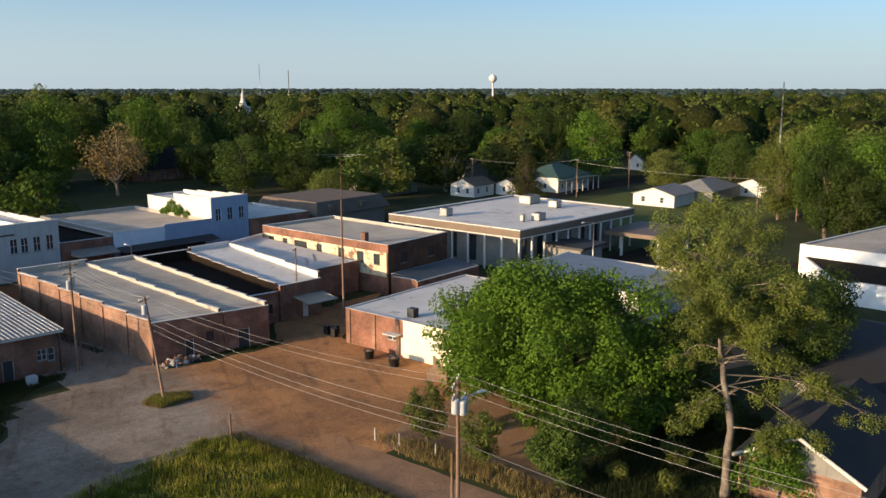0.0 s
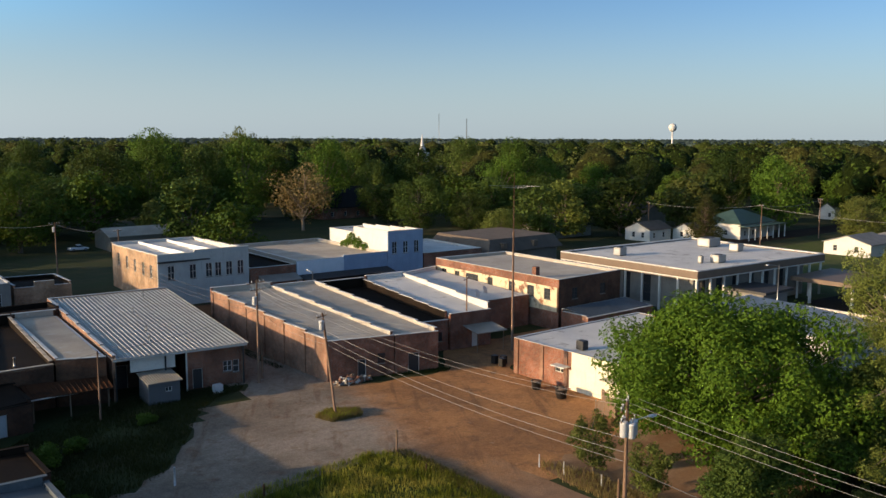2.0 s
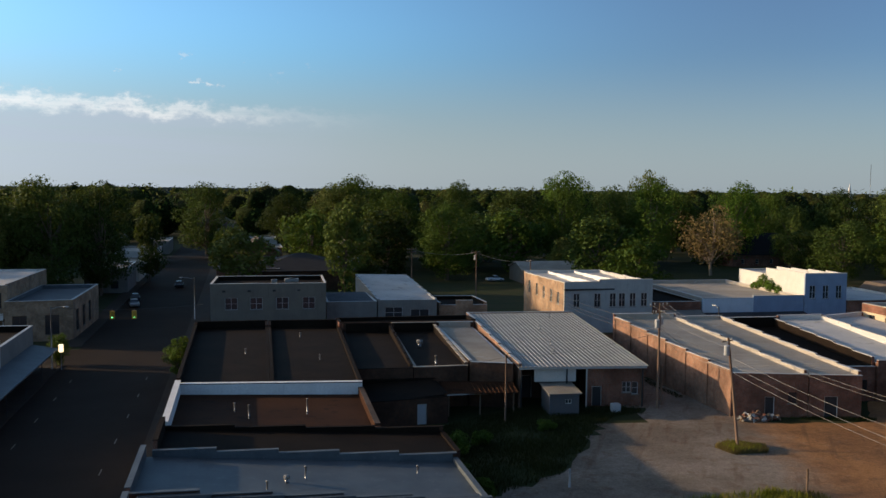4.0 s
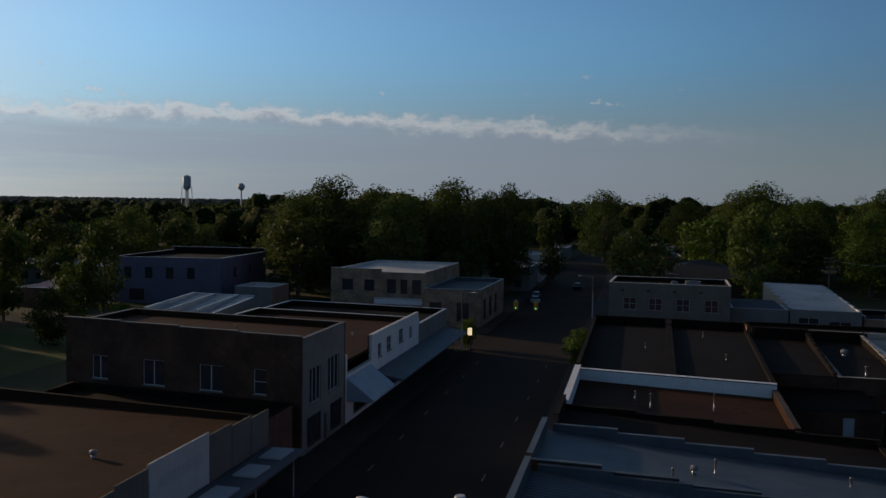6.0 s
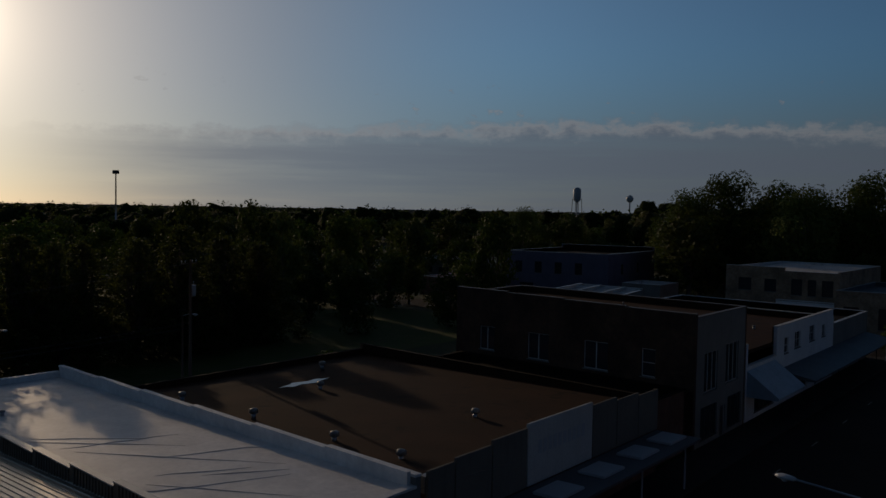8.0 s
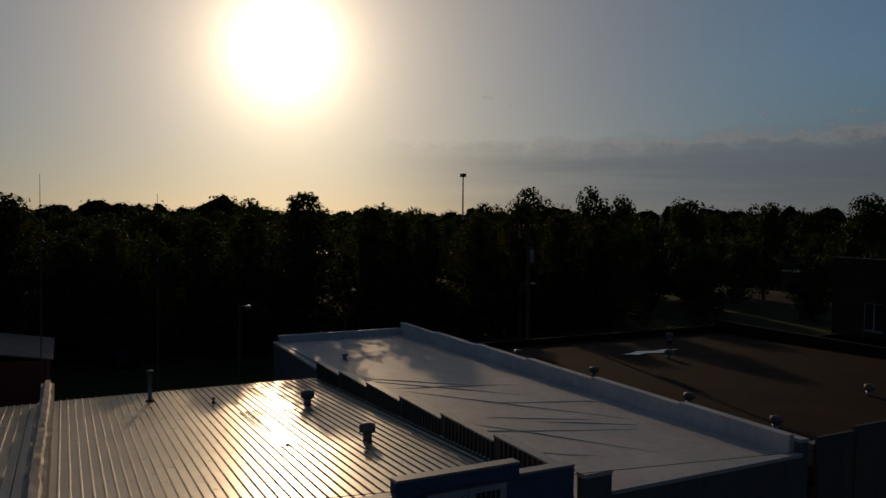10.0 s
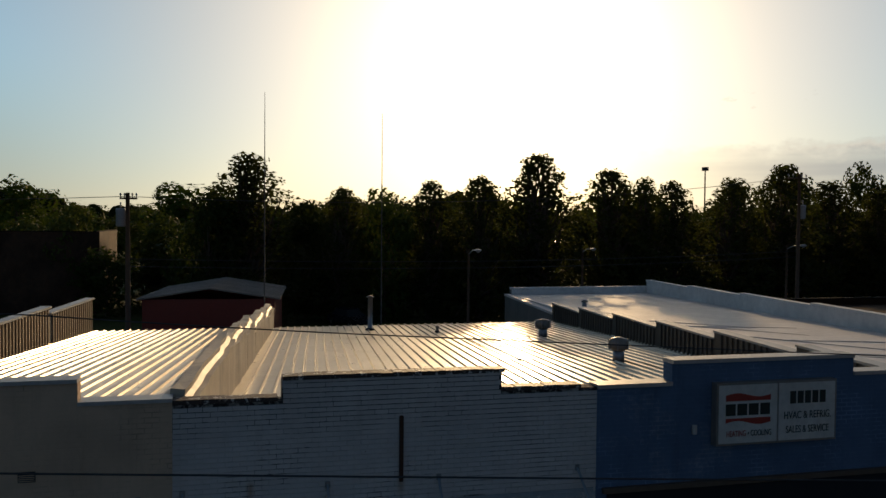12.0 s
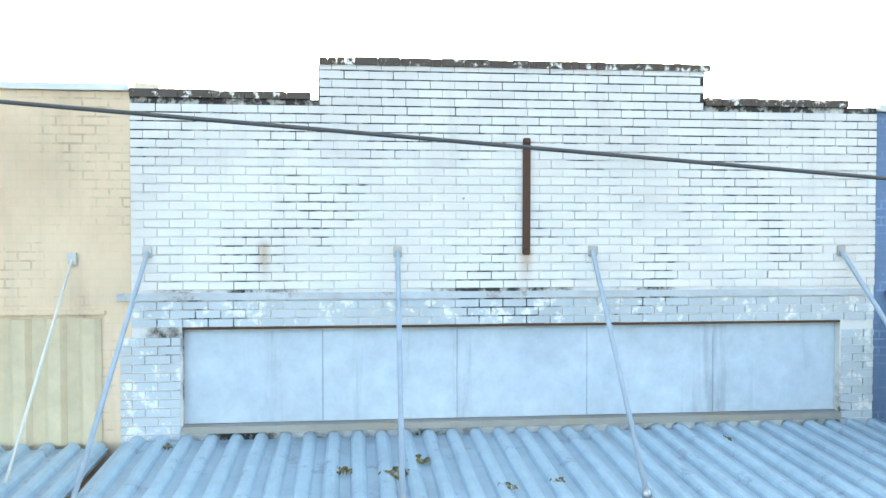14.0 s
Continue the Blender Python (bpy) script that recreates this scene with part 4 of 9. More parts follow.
building("shop_building", "narrow shop with a black tar roof", [(EX, 62.5), (15.6, 61.3), (15.6, 67.4), (EX, 69.4)], 5.4, {"all": M_DARKB, "west": M_RED}, M_TAR, roof_z=[4.9, 4.0, 4.0, 4.9],
         tops={"north": steps(22.1, 4, 4.4, 5.2), "south": 3.4, "east": 4.15, "west": 5.9}, coping=M_TAR)
building("shop_building", "shop with a brown gravel roof and whitewashed parapet", [(EX, 69.5), (10.6, 68.2), (11.0, 82.2), (EX, 84.5)], 5.4, {"all": M_DARKB, "north": M_BRIGHT, "west": M_BRIGHT}, M_RUSTROOF, roof_z=[4.1, 3.9, 3.9, 4.1], lining={"north": M_BRIGHT, "west": M_BRIGHT},
         tops={"north": [(0, 17.6, 5.05)], "south": 4.4, "east": 4.6, "west": 5.3}, coping=M_DARKB, thick=0.4)
white_cap = thing("parapet_cap", "whitewashed slab along the tar roof parapet", "parapet", (2, 83.4, 5.1))
for p0, p1, z in (((11.0, 82.24), (EX, 84.54), 5.115), ((EX - 0.02, 84.5), (EX - 0.02, 69.6), 5.365)):
    p0, p1 = Vector(p0), Vector(p1)
    part("slab", boxes((0, -0.05, z, (p1 - p0).length, 0.5, z + 0.05), m=wall_frame(p0, p1)), M_BRIGHT, white_cap)
for k, (qd, zt) in enumerate((([(EX, 84.7), (2.2, 83.6), (3.0, 118.4), (EX, 118.8)], 5.4), ([(2.3, 83.5), (11.0, 82.4), (12.5, 117.4), (3.1, 118.3)], 5.2))):
    building("shop_building", "corner shop with a black tar roof and low brick parapets", qd, zt, {"all": M_DARKB, "north": M_RED}, M_TAR, roof_z=4.7,
             tops={"south": 4.9, "north": 5.7, "east": 5.0, "west": 5.0 if k else 5.4}, coping=M_TAR, group="tar roof shops")
building("shop_building", "low shop with a black tar roof beside the alley", [(11.3, 90.6), (17.6, 90.3), (19.2, 114.2), (12.8, 114.6)], 5.2, M_DARKB, M_TAR, roof_z=4.4, tops={"east": steps(24, 8, 4.7, 5.3), "south": 4.45, "west": 4.6, "north": 5.6}, coping=M_TAR, group="tar roof shops")
building("shop_building", "low shop with patched tar roof and a round vent", [(17.7, 90.3), (23.7, 90.2), (25.2, 113.8), (19.3, 114.2)], 5.2, M_DARKB, M_TAR, roof_z=4.4, tops={"east": steps(24, 8, 4.75, 5.35), "south": 4.5, "west": 4.5, "north": 5.6}, coping=M_GREYROOF, group="tar roof shops")
building("shop_building", "narrow shop with a pale metal roof", [(23.9, 90.1), (28.3, 88.4), (30.4, 113.4), (25.4, 113.8)], 5.0, M_DARKB, M_GREYROOF, roof_z=4.9, tops={"west": 5.0, "south": 4.9, "east": 4.8, "north": 5.6}, rib=0.45)
building("shop_building", "rear sheds with patched sheet roofs", [(11.3, 83.0), (20, 84.0), (20, 90.0), (11.3, 90.4)], 2.8, M_DARKB, M_TAR, roof_z=[2.6, 2.9, 3.3, 2.9], tops={"south": 2.7, "north": 3.3, "east": 3.0, "west": 2.9}, coping=M_TAR,
         holes={"south": [dr(5.5, 0.05, 1.0, 2.1, M_GREYPAINT)]})
lean = thing("lean_to", "dark patched lean-to behind the tar-roofed shops", "lean-to", (24, 88, 0))
part("roof", ribbed_quad([(20.4, 86.2), (28.0, 85.4), (28.2, 88.2), (20.4, 90.0)], [2.45, 2.45, 2.95, 2.95], 0.5, 0.04, 1), M_RUSTROOF, lean)
part("eave_board", boxes((20.4, 86.0, 2.3, 27.9, 86.06, 2.42), m=None), M_COPING, lean)
for x in (20.6, 24.0, 27.7):
    part("post", boxes((x, 86.3, 0, x + 0.12, 86.42, 2.4)), M_WOOD, lean)
for a, b in ((-6.5, 12.1), (12.3, 31.0)):
    building("shop_building", "brick shop fronts facing the cross street", [(a, 114.8), (b, 113.9), (b, 118.4), (a, 118.8)], 5.7, {"all": M_RED}, M_TAR, roof_z=5.0, coping=M_TAR, group="cross street fronts") if a > 0 else None

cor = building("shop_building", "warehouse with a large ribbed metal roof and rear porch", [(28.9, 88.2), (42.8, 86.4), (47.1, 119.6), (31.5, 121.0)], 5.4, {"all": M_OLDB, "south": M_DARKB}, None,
               tops={"west": steps(33, 6, 5.75, 4.85), "east": 4.4, "north": 5.7}, skip=("south",))
porch = wall_frame((28.9, 88.0), (42.8, 86.2))
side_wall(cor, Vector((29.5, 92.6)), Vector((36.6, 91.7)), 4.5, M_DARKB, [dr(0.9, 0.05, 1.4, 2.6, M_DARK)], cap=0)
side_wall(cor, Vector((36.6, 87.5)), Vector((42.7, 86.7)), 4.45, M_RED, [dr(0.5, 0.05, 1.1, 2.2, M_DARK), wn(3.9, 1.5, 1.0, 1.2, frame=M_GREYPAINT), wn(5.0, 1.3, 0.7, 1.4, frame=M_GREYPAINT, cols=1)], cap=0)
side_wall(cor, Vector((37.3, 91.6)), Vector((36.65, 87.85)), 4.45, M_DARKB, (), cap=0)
part("roof", ribbed_quad([(28.7, 87.7), (43.1, 85.9), (47.3, 119.8), (31.9, 120.8)], [4.6, 4.6, 5.6, 5.6], 0.5, 0.07, 1), M_OLDZINC, cor)
part("eave_trim", boxes((-0.1, -0.32, 4.36, 14.1, -0.26, 4.56), m=porch), M_COPING, cor)
part("wall_board", boxes((1.7, 0.2, 2.9, 6.3, 0.3, 4.3), m=porch), M_WHITE, cor)
for u in (0.15, 5.2, 7.4, 13.7):
    part("porch_post", boxes((u, 0.02, 0, u + 0.14, 0.16, 4.5), m=porch), M_WHITE if u == 7.4 else M_DARK, cor)

# ---- the row whose backs face the dirt yard ----
back_windows = {"frame": M_DARK, "cols": 1, "bars": True}
bA = building("shop_building", "brick shop with a grey coated roof and stepped parapets", [(50.0, 80.8), (57.7, 78.6), (58.8, 109.6), (49.9, 110.6)], 5.2, {"all": M_RED, "west": M_OLDB}, M_GREYROOF, roof_z=[4.6, 4.6, 5.85, 5.85], rib=0.7,
         tops={"west": steps(29.8, 6, 6.3, 4.75), "south": 4.62, "east": steps(31.0, 7, 4.95, 6.2), "north": 6.6},
         holes={"south": [dr(3.6, 0.05, 1.0, 2.1, M_DARK), wn(6.0, 1.5, 0.9, 1.2, **back_windows)]}, group="grey roof shops", coping=M_WHITEROOF)
building("shop_building", "brick shop with a grey coated roof beside its twin", [(57.8, 78.5), (63.0, 77.0), (65.6, 109.0), (58.9, 109.5)], 5.2, {"all": M_RED}, M_GREYROOF, roof_z=[4.6, 4.6, 5.75, 5.75], rib=0.7,
         tops={"south": 4.62, "east": steps(32, 8, 4.95, 6.2), "west": 4.4, "north": 6.2}, holes={"south": [dr(1.6, 0.05, 1.4, 2.3, M_DARK)]}, group="grey roof shops", coping=M_WHITEROOF)
building("shop_building", "shop with a sunken black tar roof", [(63.9, 84.4), (69.9, 83.4), (73.5, 107.9), (65.8, 108.4)], 4.6, {"all": M_RED}, M_TAR, roof_z=[3.6, 3.6, 4.6, 4.6],
         tops={"east": steps(25, 6, 5.0, 5.8), "south": 4.0, "north": 6.0, "west": 4.0}, coping=M_WHITEROOF,
         holes={"south": [dr(2.4, 0.05, 1.0, 2.1, M_DARK), wn(4.2, 1.3, 1.0, 1.2, **back_windows)]})
building("shop_building", "shop with a white coated roof and rear lean-to", [(70.0, 83.1), (76.4, 82.4), (80.8, 107.6), (73.7, 107.9)], 5.0, {"all": M_RED}, M_WHITEROOF, roof_z=[4.65, 4.65, 5.6, 5.6],
         tops={"east": steps(25.4, 3, 5.5, 6.1), "south": 4.75, "north": 6.2, "west": 4.4}, coping=M_WHITEROOF, holes={"south": [dr(3.4, 0.05, 1.0, 2.1, M_WHITE)]}, group="white roof shops")
building("shop_building", "shop with a pale grey roof and metal pipes behind", [(77.3, 88.0), (88.7, 87.6), (89.3, 110.0), (80.9, 107.6)], 5.0, {"all": M_RED}, M_WHITEROOF, roof_z=[4.45, 4.45, 5.5, 5.5],
         tops={"east": 4.2, "south": 4.5, "north": 6.0, "west": 4.2}, coping=M_WHITEROOF, group="white roof shops")
upper = {"frame": M_DARK, "cols": 2, "rows": 3, "bars": False}
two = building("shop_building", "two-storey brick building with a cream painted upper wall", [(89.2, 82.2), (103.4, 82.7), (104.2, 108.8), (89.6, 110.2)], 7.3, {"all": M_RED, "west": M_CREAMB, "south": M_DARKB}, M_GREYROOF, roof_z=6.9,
               holes={"west": [wn(1.2, 4.3, 1.3, 1.5, **upper), wn(4.6, 4.3, 1.2, 1.5, **upper), wn(7.4, 4.4, 3.0, 1.4, frame=M_DARK, cols=4, rows=2), wn(12.6, 4.3, 1.2, 1.5, **upper), wn(17.4, 4.2, 1.3, 1.6, **upper), wn(21.4, 4.2, 1.4, 1.6, **upper), wn(24.8, 4.2, 1.3, 1.6, **upper), wn(21.2, 1.0, 1.3, 1.4, **upper)],
                      "south": [wn(3.0, 4.2, 1.2, 1.6, **upper), wn(9.4, 4.2, 1.2, 1.6, **upper)]})
part("brick_base", boxes((0.0, -0.07, 0, 28.0, -0.003, 2.6), m=wall_frame((89.55, 110.1), (89.2, 82.3))), M_RED, two)
part("brick_band", boxes((0.0, -0.06, 6.15, 28.0, -0.003, 7.28), m=wall_frame((89.55, 110.1), (89.2, 82.3))), M_RED, two)
part("chimney", boxes((89.7, 87.2, 6.8, 90.5, 88.0, 8.5)), M_RED, two)
building("shop_building", "low brick annex with a pale blue metal roof", [(89.6, 77.0), (104, 77.0), (104, 82.2), (89.6, 82.0)], 2.7, {"all": M_RED}, M_BLUEMETAL, roof_z=[2.75, 2.75, 3.2, 3.2], rib=0.4, tops={"north": 3.1, "south": 2.6, "west": 2.8}, coping=M_WHITE)
# brick piers along the side of the stepped shop
pier_frame = wall_frame((49.9, 110.6), (50.0, 80.8))
for i in range(7):
    part("brick_pier", boxes((0.4 + i * 4.85, -0.13, 0, 0.95 + i * 4.85, -0.004, 5.9 - i * 0.24), m=pier_frame), M_OLDB, bA)
sm = building("store_building", "low brick store with one end painted pale yellow", [(69.0, 50.5), (92, 50.5), (92, 70.4), (69.0, 70.4)], 4.2, {"all": M_RED}, M_WHITEROOF, roof_z=4.15, cap=0.05,
              holes={"west": [dr(8.2, 0.1, 1.0, 2.1, M_WHITE), wn(6.2, 1.6, 1.5, 0.9, cols=2, rows=1, sill=False)]})
part("painted_wall", boxes((68.94, 50.5, 0, 68.995, 61.4, 4.24)), M_YELLOW, sm, "pale yellow painted wall")
for y in (62.0, 65.6, 69.6):
    part("brick_pier", boxes((68.88, y, 0, 68.996, y + 0.5, 4.1)), M_OLDB, sm)
part("wall_awning", boxes((67.6, 54.2, 2.45, 68.94, 56.4, 2.6)), M_OLDZINC, sm)
part("roof_cooler", soft_box(70.5, 61.2, 4.2, 71.4, 62.2, 5.2), M_DARK, sm)
part("door_awning", boxes((67.9, 61.6, 2.5, 68.98, 63.6, 2.6)), M_WHITE, sm)
building("store_building", "plain white metal hall behind the big tree", [(95, 46), (112, 46), (112, 66), (95, 66)], 4.6, M_WHITE, M_ZINC, roof_z=[4.3, 4.3, 4.9, 4.9], rib=0.4, tops={"north": 4.9})

# ---- the civic building with the brown fascia ----
lib = thing("civic_building", "flat-roofed civic building with a deep brown fascia and white columns", "building", (130, 88, 0))
LQ = [(112.3, 75.1), (146.9, 72.8), (148.6, 101.3), (112.7, 103.5)]
part("roof", prism(LQ, 6.2, 6.9), M_WHITEROOF, lib, "white coated flat roof with stains")
for i in range(4):
    p0, p1 = LQ[i], LQ[(i + 1) % 4]
    L_ = math.dist(p0, p1)
    m = wall_frame(p0, p1)
    part("fascia", boxes((0.0, -0.05, 5.9, L_, 0.25, 7.05), m=m), M_BROWNTRIM, lib)
    part("parapet_cap", boxes((0.0, -0.08, 7.06, L_, 0.5, 7.24), m=m), M_WHITEROOF, lib)
    part("soffit_trim", boxes((0.0, -0.02, 5.72, L_, 0.2, 5.89), m=m), M_WHITE, lib)
    k = int(L_ / 3.4)
    for j in range(k + 1):
        u = 0.4 + (L_ - 0.8) * j / k
        part("column", boxes((u - 0.14, 0.3, 0, u + 0.14, 0.58, 5.72), m=m), M_WHITE, lib)
inner = [(114.6, 77.4), (144.4, 75.3), (146.2, 99.0), (115.0, 101.2)]
for i in range(4):
    p0, p1 = Vector(inner[i]), Vector(inner[(i + 1) % 4])
    L_ = (p1 - p0).length
    holes = [wn(1.5 + j * 4.2, 0.6, 1.6, 4.4, cols=1, rows=3, frame=M_DARK, sill=False) for j in range(int((L_ - 3) / 4.2))]
    side_wall(lib, p0, p1, 6.15, M_GREYW, holes, cap=0)
part("entry_block", boxes((120, 68.5, 0, 127, 75.5, 3.6)), M_GREYW, lib)
part("entry_roof", boxes((119.4, 67.8, 3.6, 127.6, 75.2, 4.0)), M_DARK, lib)
part("drive_canopy", boxes((136, 62, 3.6, 150, 73, 4.3)), M_BROWNTRIM, lib)
for x, y in ((137, 63), (149, 63), (137, 70), (149, 70)):
    part("canopy_column", boxes((x - 0.2, y - 0.2, 0, x + 0.2, y + 0.2, 3.6)), M_WHITE, lib)


def roof_unit(x, y, z, w, d, h, label="pale grey rooftop air unit", turn=0.0):
    u = thing("air_conditioner", label, "air conditioner", (x, y, z), "rooftop units")
    bm = soft_box(x - w / 2, y - d / 2, z + 0.12, x + w / 2, y + d / 2, z + h, 0.04)
    part("body", bm, M_UNIT, u)
    part("curb", boxes((x - w / 2 + 0.1, y - d / 2 + 0.1, z, x + w / 2 - 0.1, y + d / 2 - 0.1, z + 0.12)), M_DARK, u)
    part("fan_guard", lathe([(w * 0.3, 0), (w * 0.3, 0.05), (w * 0.26, 0.08)], (x, y, z + h), 14), M_DARK, u)
    part("vent_grille", boxes((x - w / 2 - 0.02, y - d * 0.35, z + 0.3, x - w / 2 - 0.003, y + d * 0.35, z + h - 0.2)), M_STEEL, u)


for x, y, w, d, h in ((118.5, 95.0, 1.8, 1.5, 1.4), (124.5, 79.5, 2.2, 1.6, 1.3), (141.5, 92.5, 3.6, 2.6, 1.6), (139.5, 85.5, 1.8, 1.8, 1.4), (121.5, 80.8, 0.7, 0.7, 1.2)):
    roof_unit(x, y, 6.9, w, d, h)

# ---- across the cross street ----
M_PALEBLUE = plain("pale_blue_white_paint", (0.55, 0.62, 0.68), (0.48, 0.56, 0.62), 0.6, 8, 0.75, bump=0.1, streak=0.2)
wb = building("shop_building", "two-storey white fronted shop with a tan brick side", [(51.3, 133.0), (66.7, 132.2), (68.2, 157.6), (52.8, 158.4)], 7.9, {"all": M_TANB, "south": M_PALEFRONT}, M_WHITEROOF, roof_z=7.5,
              tops={"south": [(0, 6, 8.45), (6, 16, 8.8)], "east": steps(25, 4, 8.4, 7.8), "west": steps(25.4, 6, 7.6, 8.4)}, coping=M_WHITE, cap=0.14,
              holes={"south": [wn(u, 4.3, 1.1, 2.3, frame=M_WHITE) for u in (1.6, 5.2, 7.9, 9.5, 11.4, 13.4)],
                     "west": [wn(u, 4.4, 1.3, 2.1, frame=M_WHITE) for u in (3.0, 8.0, 12.5, 17.0, 21.0)]})
part("cornice", boxes((51.2, 132.55, 7.15, 66.8, 132.9, 7.4)), M_DARK, wb)
for x, k in ((56.2, 0), (61.5, 1)):
    for j in range(4):
        part("roof_parapet", boxes((x + j * 0.36, 133.5 + j * 6.0, 7.3, x + j * 0.36 + 0.35, 139.5 + j * 6.0, 8.5 - j * 0.2)), M_BRIGHT, wb)
red_shop = building("shop_building", "red brick shop with a pale metal awning", [(66.9, 132.3), (75.4, 131.7), (76.2, 152), (68.2, 153)], 5.0, M_RED, M_TAR, roof_z=4.5)
part("awning", prism([(68.4, 129.4), (75.2, 128.9), (75.3, 131.6), (68.4, 132.1)], 2.7, [2.8, 2.8, 3.6, 3.6]), M_OLDZINC, red_shop)
low_blue = building("shop_building", "long low shop with a pale blue front", [(75.6, 131.5), (94.5, 130.7), (96, 158), (77, 159)], 5.6, {"all": M_BLUEW, "west": M_GREYW}, M_GREYROOF, roof_z=[5.2, 5.2, 5.0, 5.0],
         tops={"south": [(0, 9.4, 5.5), (9.4, 19, 5.8)]}, holes={"south": [wn(1, 0.5, 16.5, 2.0, cols=9, rows=1, frame=M_DARK)]})
part("painted_front", boxes((0.02, -0.06, 3.1, 9.4, -0.004, 5.48), m=wall_frame((75.6, 131.5), (94.5, 130.7))), M_PALEBLUE, low_blue, "pale blue-white painted front")
part("awning", prism([(75.8, 128.7), (94.3, 127.9), (94.4, 130.6), (75.8, 131.4)], 2.4, [2.5, 2.5, 3.05, 3.05]), M_DARK, low_blue, "black canvas awning")
blue2 = building("shop_building", "two-storey blue fronted shop with an ivy-grown white side", [(94.6, 130.6), (102.5, 130.1), (103.9, 152.4), (95.8, 153.0)], 9.5, {"all": M_WHITE, "south": M_BLUEW}, M_WHITEROOF, roof_z=8.0,
                 tops={"west": [(0, 9.5, 8.2), (9.5, 15, 9.3), (15, 29.4, 9.5)], "east": steps(22, 4, 9.5, 8.5), "north": 8.2}, coping=M_WHITE, cap=0.15,
                 holes={"south": [wn(u, 5.2, 1.1, 2.3, frame=M_PALEBLUE) for u in (0.9, 3.4, 5.9)]})
building("shop_building", "low shop with a pale roof and brick front", [(102.8, 130.1), (117, 129.3), (118, 148), (104.2, 149)], 4.8, M_RED, M_WHITEROOF, roof_z=4.5, coping=M_WHITE)
man = thing("shop_building", "low shop with a sloped brown mansard roof", "building", (128, 138, 0))
part("wall", boxes((119, 129, 0, 139, 147, 3.6)), M_CREAM, man)
bm = bmesh.new()
ro, ri = ((118, 128), (140, 128), (140, 148), (118, 148)), ((119.6, 129.6), (138.4, 129.6), (138.4, 146.4), (119.6, 146.4))
lo_, hi_ = [bm.verts.new((x, y, 3.6)) for x, y in ro], [bm.verts.new((x, y, 6.2)) for x, y in ri]
bm.faces.new(lo_[::-1])
bm.faces.new(hi_)
for i in range(4):
    bm.faces.new((lo_[i], lo_[(i + 1) % 4], hi_[(i + 1) % 4], hi_[i]))
part("mansard_roof", bm, M_BROWNSHINGLE, man)
part("dormer", boxes((122, 128.1, 4.2, 123.2, 129.6, 5.4), (131, 128.1, 4.2, 132.2, 129.6, 5.4)), M_BROWNTRIM, man)

cen = building("shop_building", "two-storey cream rendered building with a red tile trim", [(-5.4, 143.9), (13.2, 143.0), (13.7, 155.4), (-4.7, 156.2)], 7.9, M_CREAM, M_TAR, roof_z=7.2,
               holes={"south": [wn(u, 3.65, 2.0, 1.95, cols=2, rows=2, frame=M_GREYPAINT) for u in (2.3, 6.3, 10.5, 14.8)]}, coping=M_WHITE)
for x in (-3.5, 0.5, 4.5, 8.5, 11.8):
    part("scupper", boxes((x, 143.2, 6.6, x + 0.5, 143.7, 6.9)), M_DARK, cen)
building("shop_building", "low grey shop with a blue-grey metal roof", [(13.6, 146), (22.1, 145.6), (22.0, 158), (14, 158)], 4.3, M_GREYW, M_BLUEMETAL, roof_z=[4.2, 4.2, 4.5, 4.5], rib=0.5)
building("shop_building", "grey block garage with a pale metal roof", [(22.3, 145.4), (32.4, 144.6), (32.4, 172.6), (22.2, 175.0)], 4.5, M_GREYW, M_WHITEROOF, roof_z=[4.45, 4.45, 5.9, 5.9], rib=0.5, tops={"west": steps(29.6, 7, 5.95, 4.55), "east": steps(28, 7, 4.55, 5.95), "north": 6.0}, holes={"south": [wn(1.2, 1.4, 3.0, 1.9, frame=M_GREYPAINT), wn(5.6, 0.3, 3.2, 2.6, frame=M_GREYPAINT)]})
building("shop_building", "small low tan building with a stepped front", [(33.4, 147), (42, 146.4), (42, 156), (33.4, 157)], 3.6, M_TANB, M_TAR, roof_z=3.0, tops={"south": [(0, 3, 3.2), (3, 6, 4.0), (6, 8.6, 3.2)]})

# ---- far corner of the main street ----
arch = {"frame": M_DARK, "cols": 1, "rows": 2}
tan_pair = building("shop_building", "two-storey tan brick shops with a white balcony rail", [(-52, 142.5), (-35.2, 142.0), (-34.5, 166), (-51, 167)], 8.6, M_TANB, M_WHITEROOF, roof_z=[8.0, 8.0, 8.3, 8.3],
         holes={"south": [wn(2.0, 5.2, 2.0, 1.9, **arch), wn(6.0, 5.2, 1.8, 1.9, **arch), wn(10.0, 4.9, 1.6, 2.4, **arch), wn(12.4, 4.9, 1.2, 2.4, **arch), wn(14.4, 4.9, 1.6, 2.4, **arch)]}, tops={"south": [(0, 9, 8.9), (9, 17, 8.4)]})
part("balcony_deck", boxes((-43.6, 140.3, 3.1, -35.4, 142.0, 3.3)), M_WOOD, tan_pair)
part("balcony_rail", boxes((-43.6, 140.3, 4.2, -35.4, 140.4, 4.32), (-43.6, 140.3, 3.3, -35.4, 140.36, 4.1)), M_BRIGHT, tan_pair, "white boarded balcony rail")
for x in (-43.5, -40.8, -38.1, -35.5):
    part("balcony_post", boxes((x, 140.3, 0.14, x + 0.12, 140.42, 3.1)), M_WHITE, tan_pair)
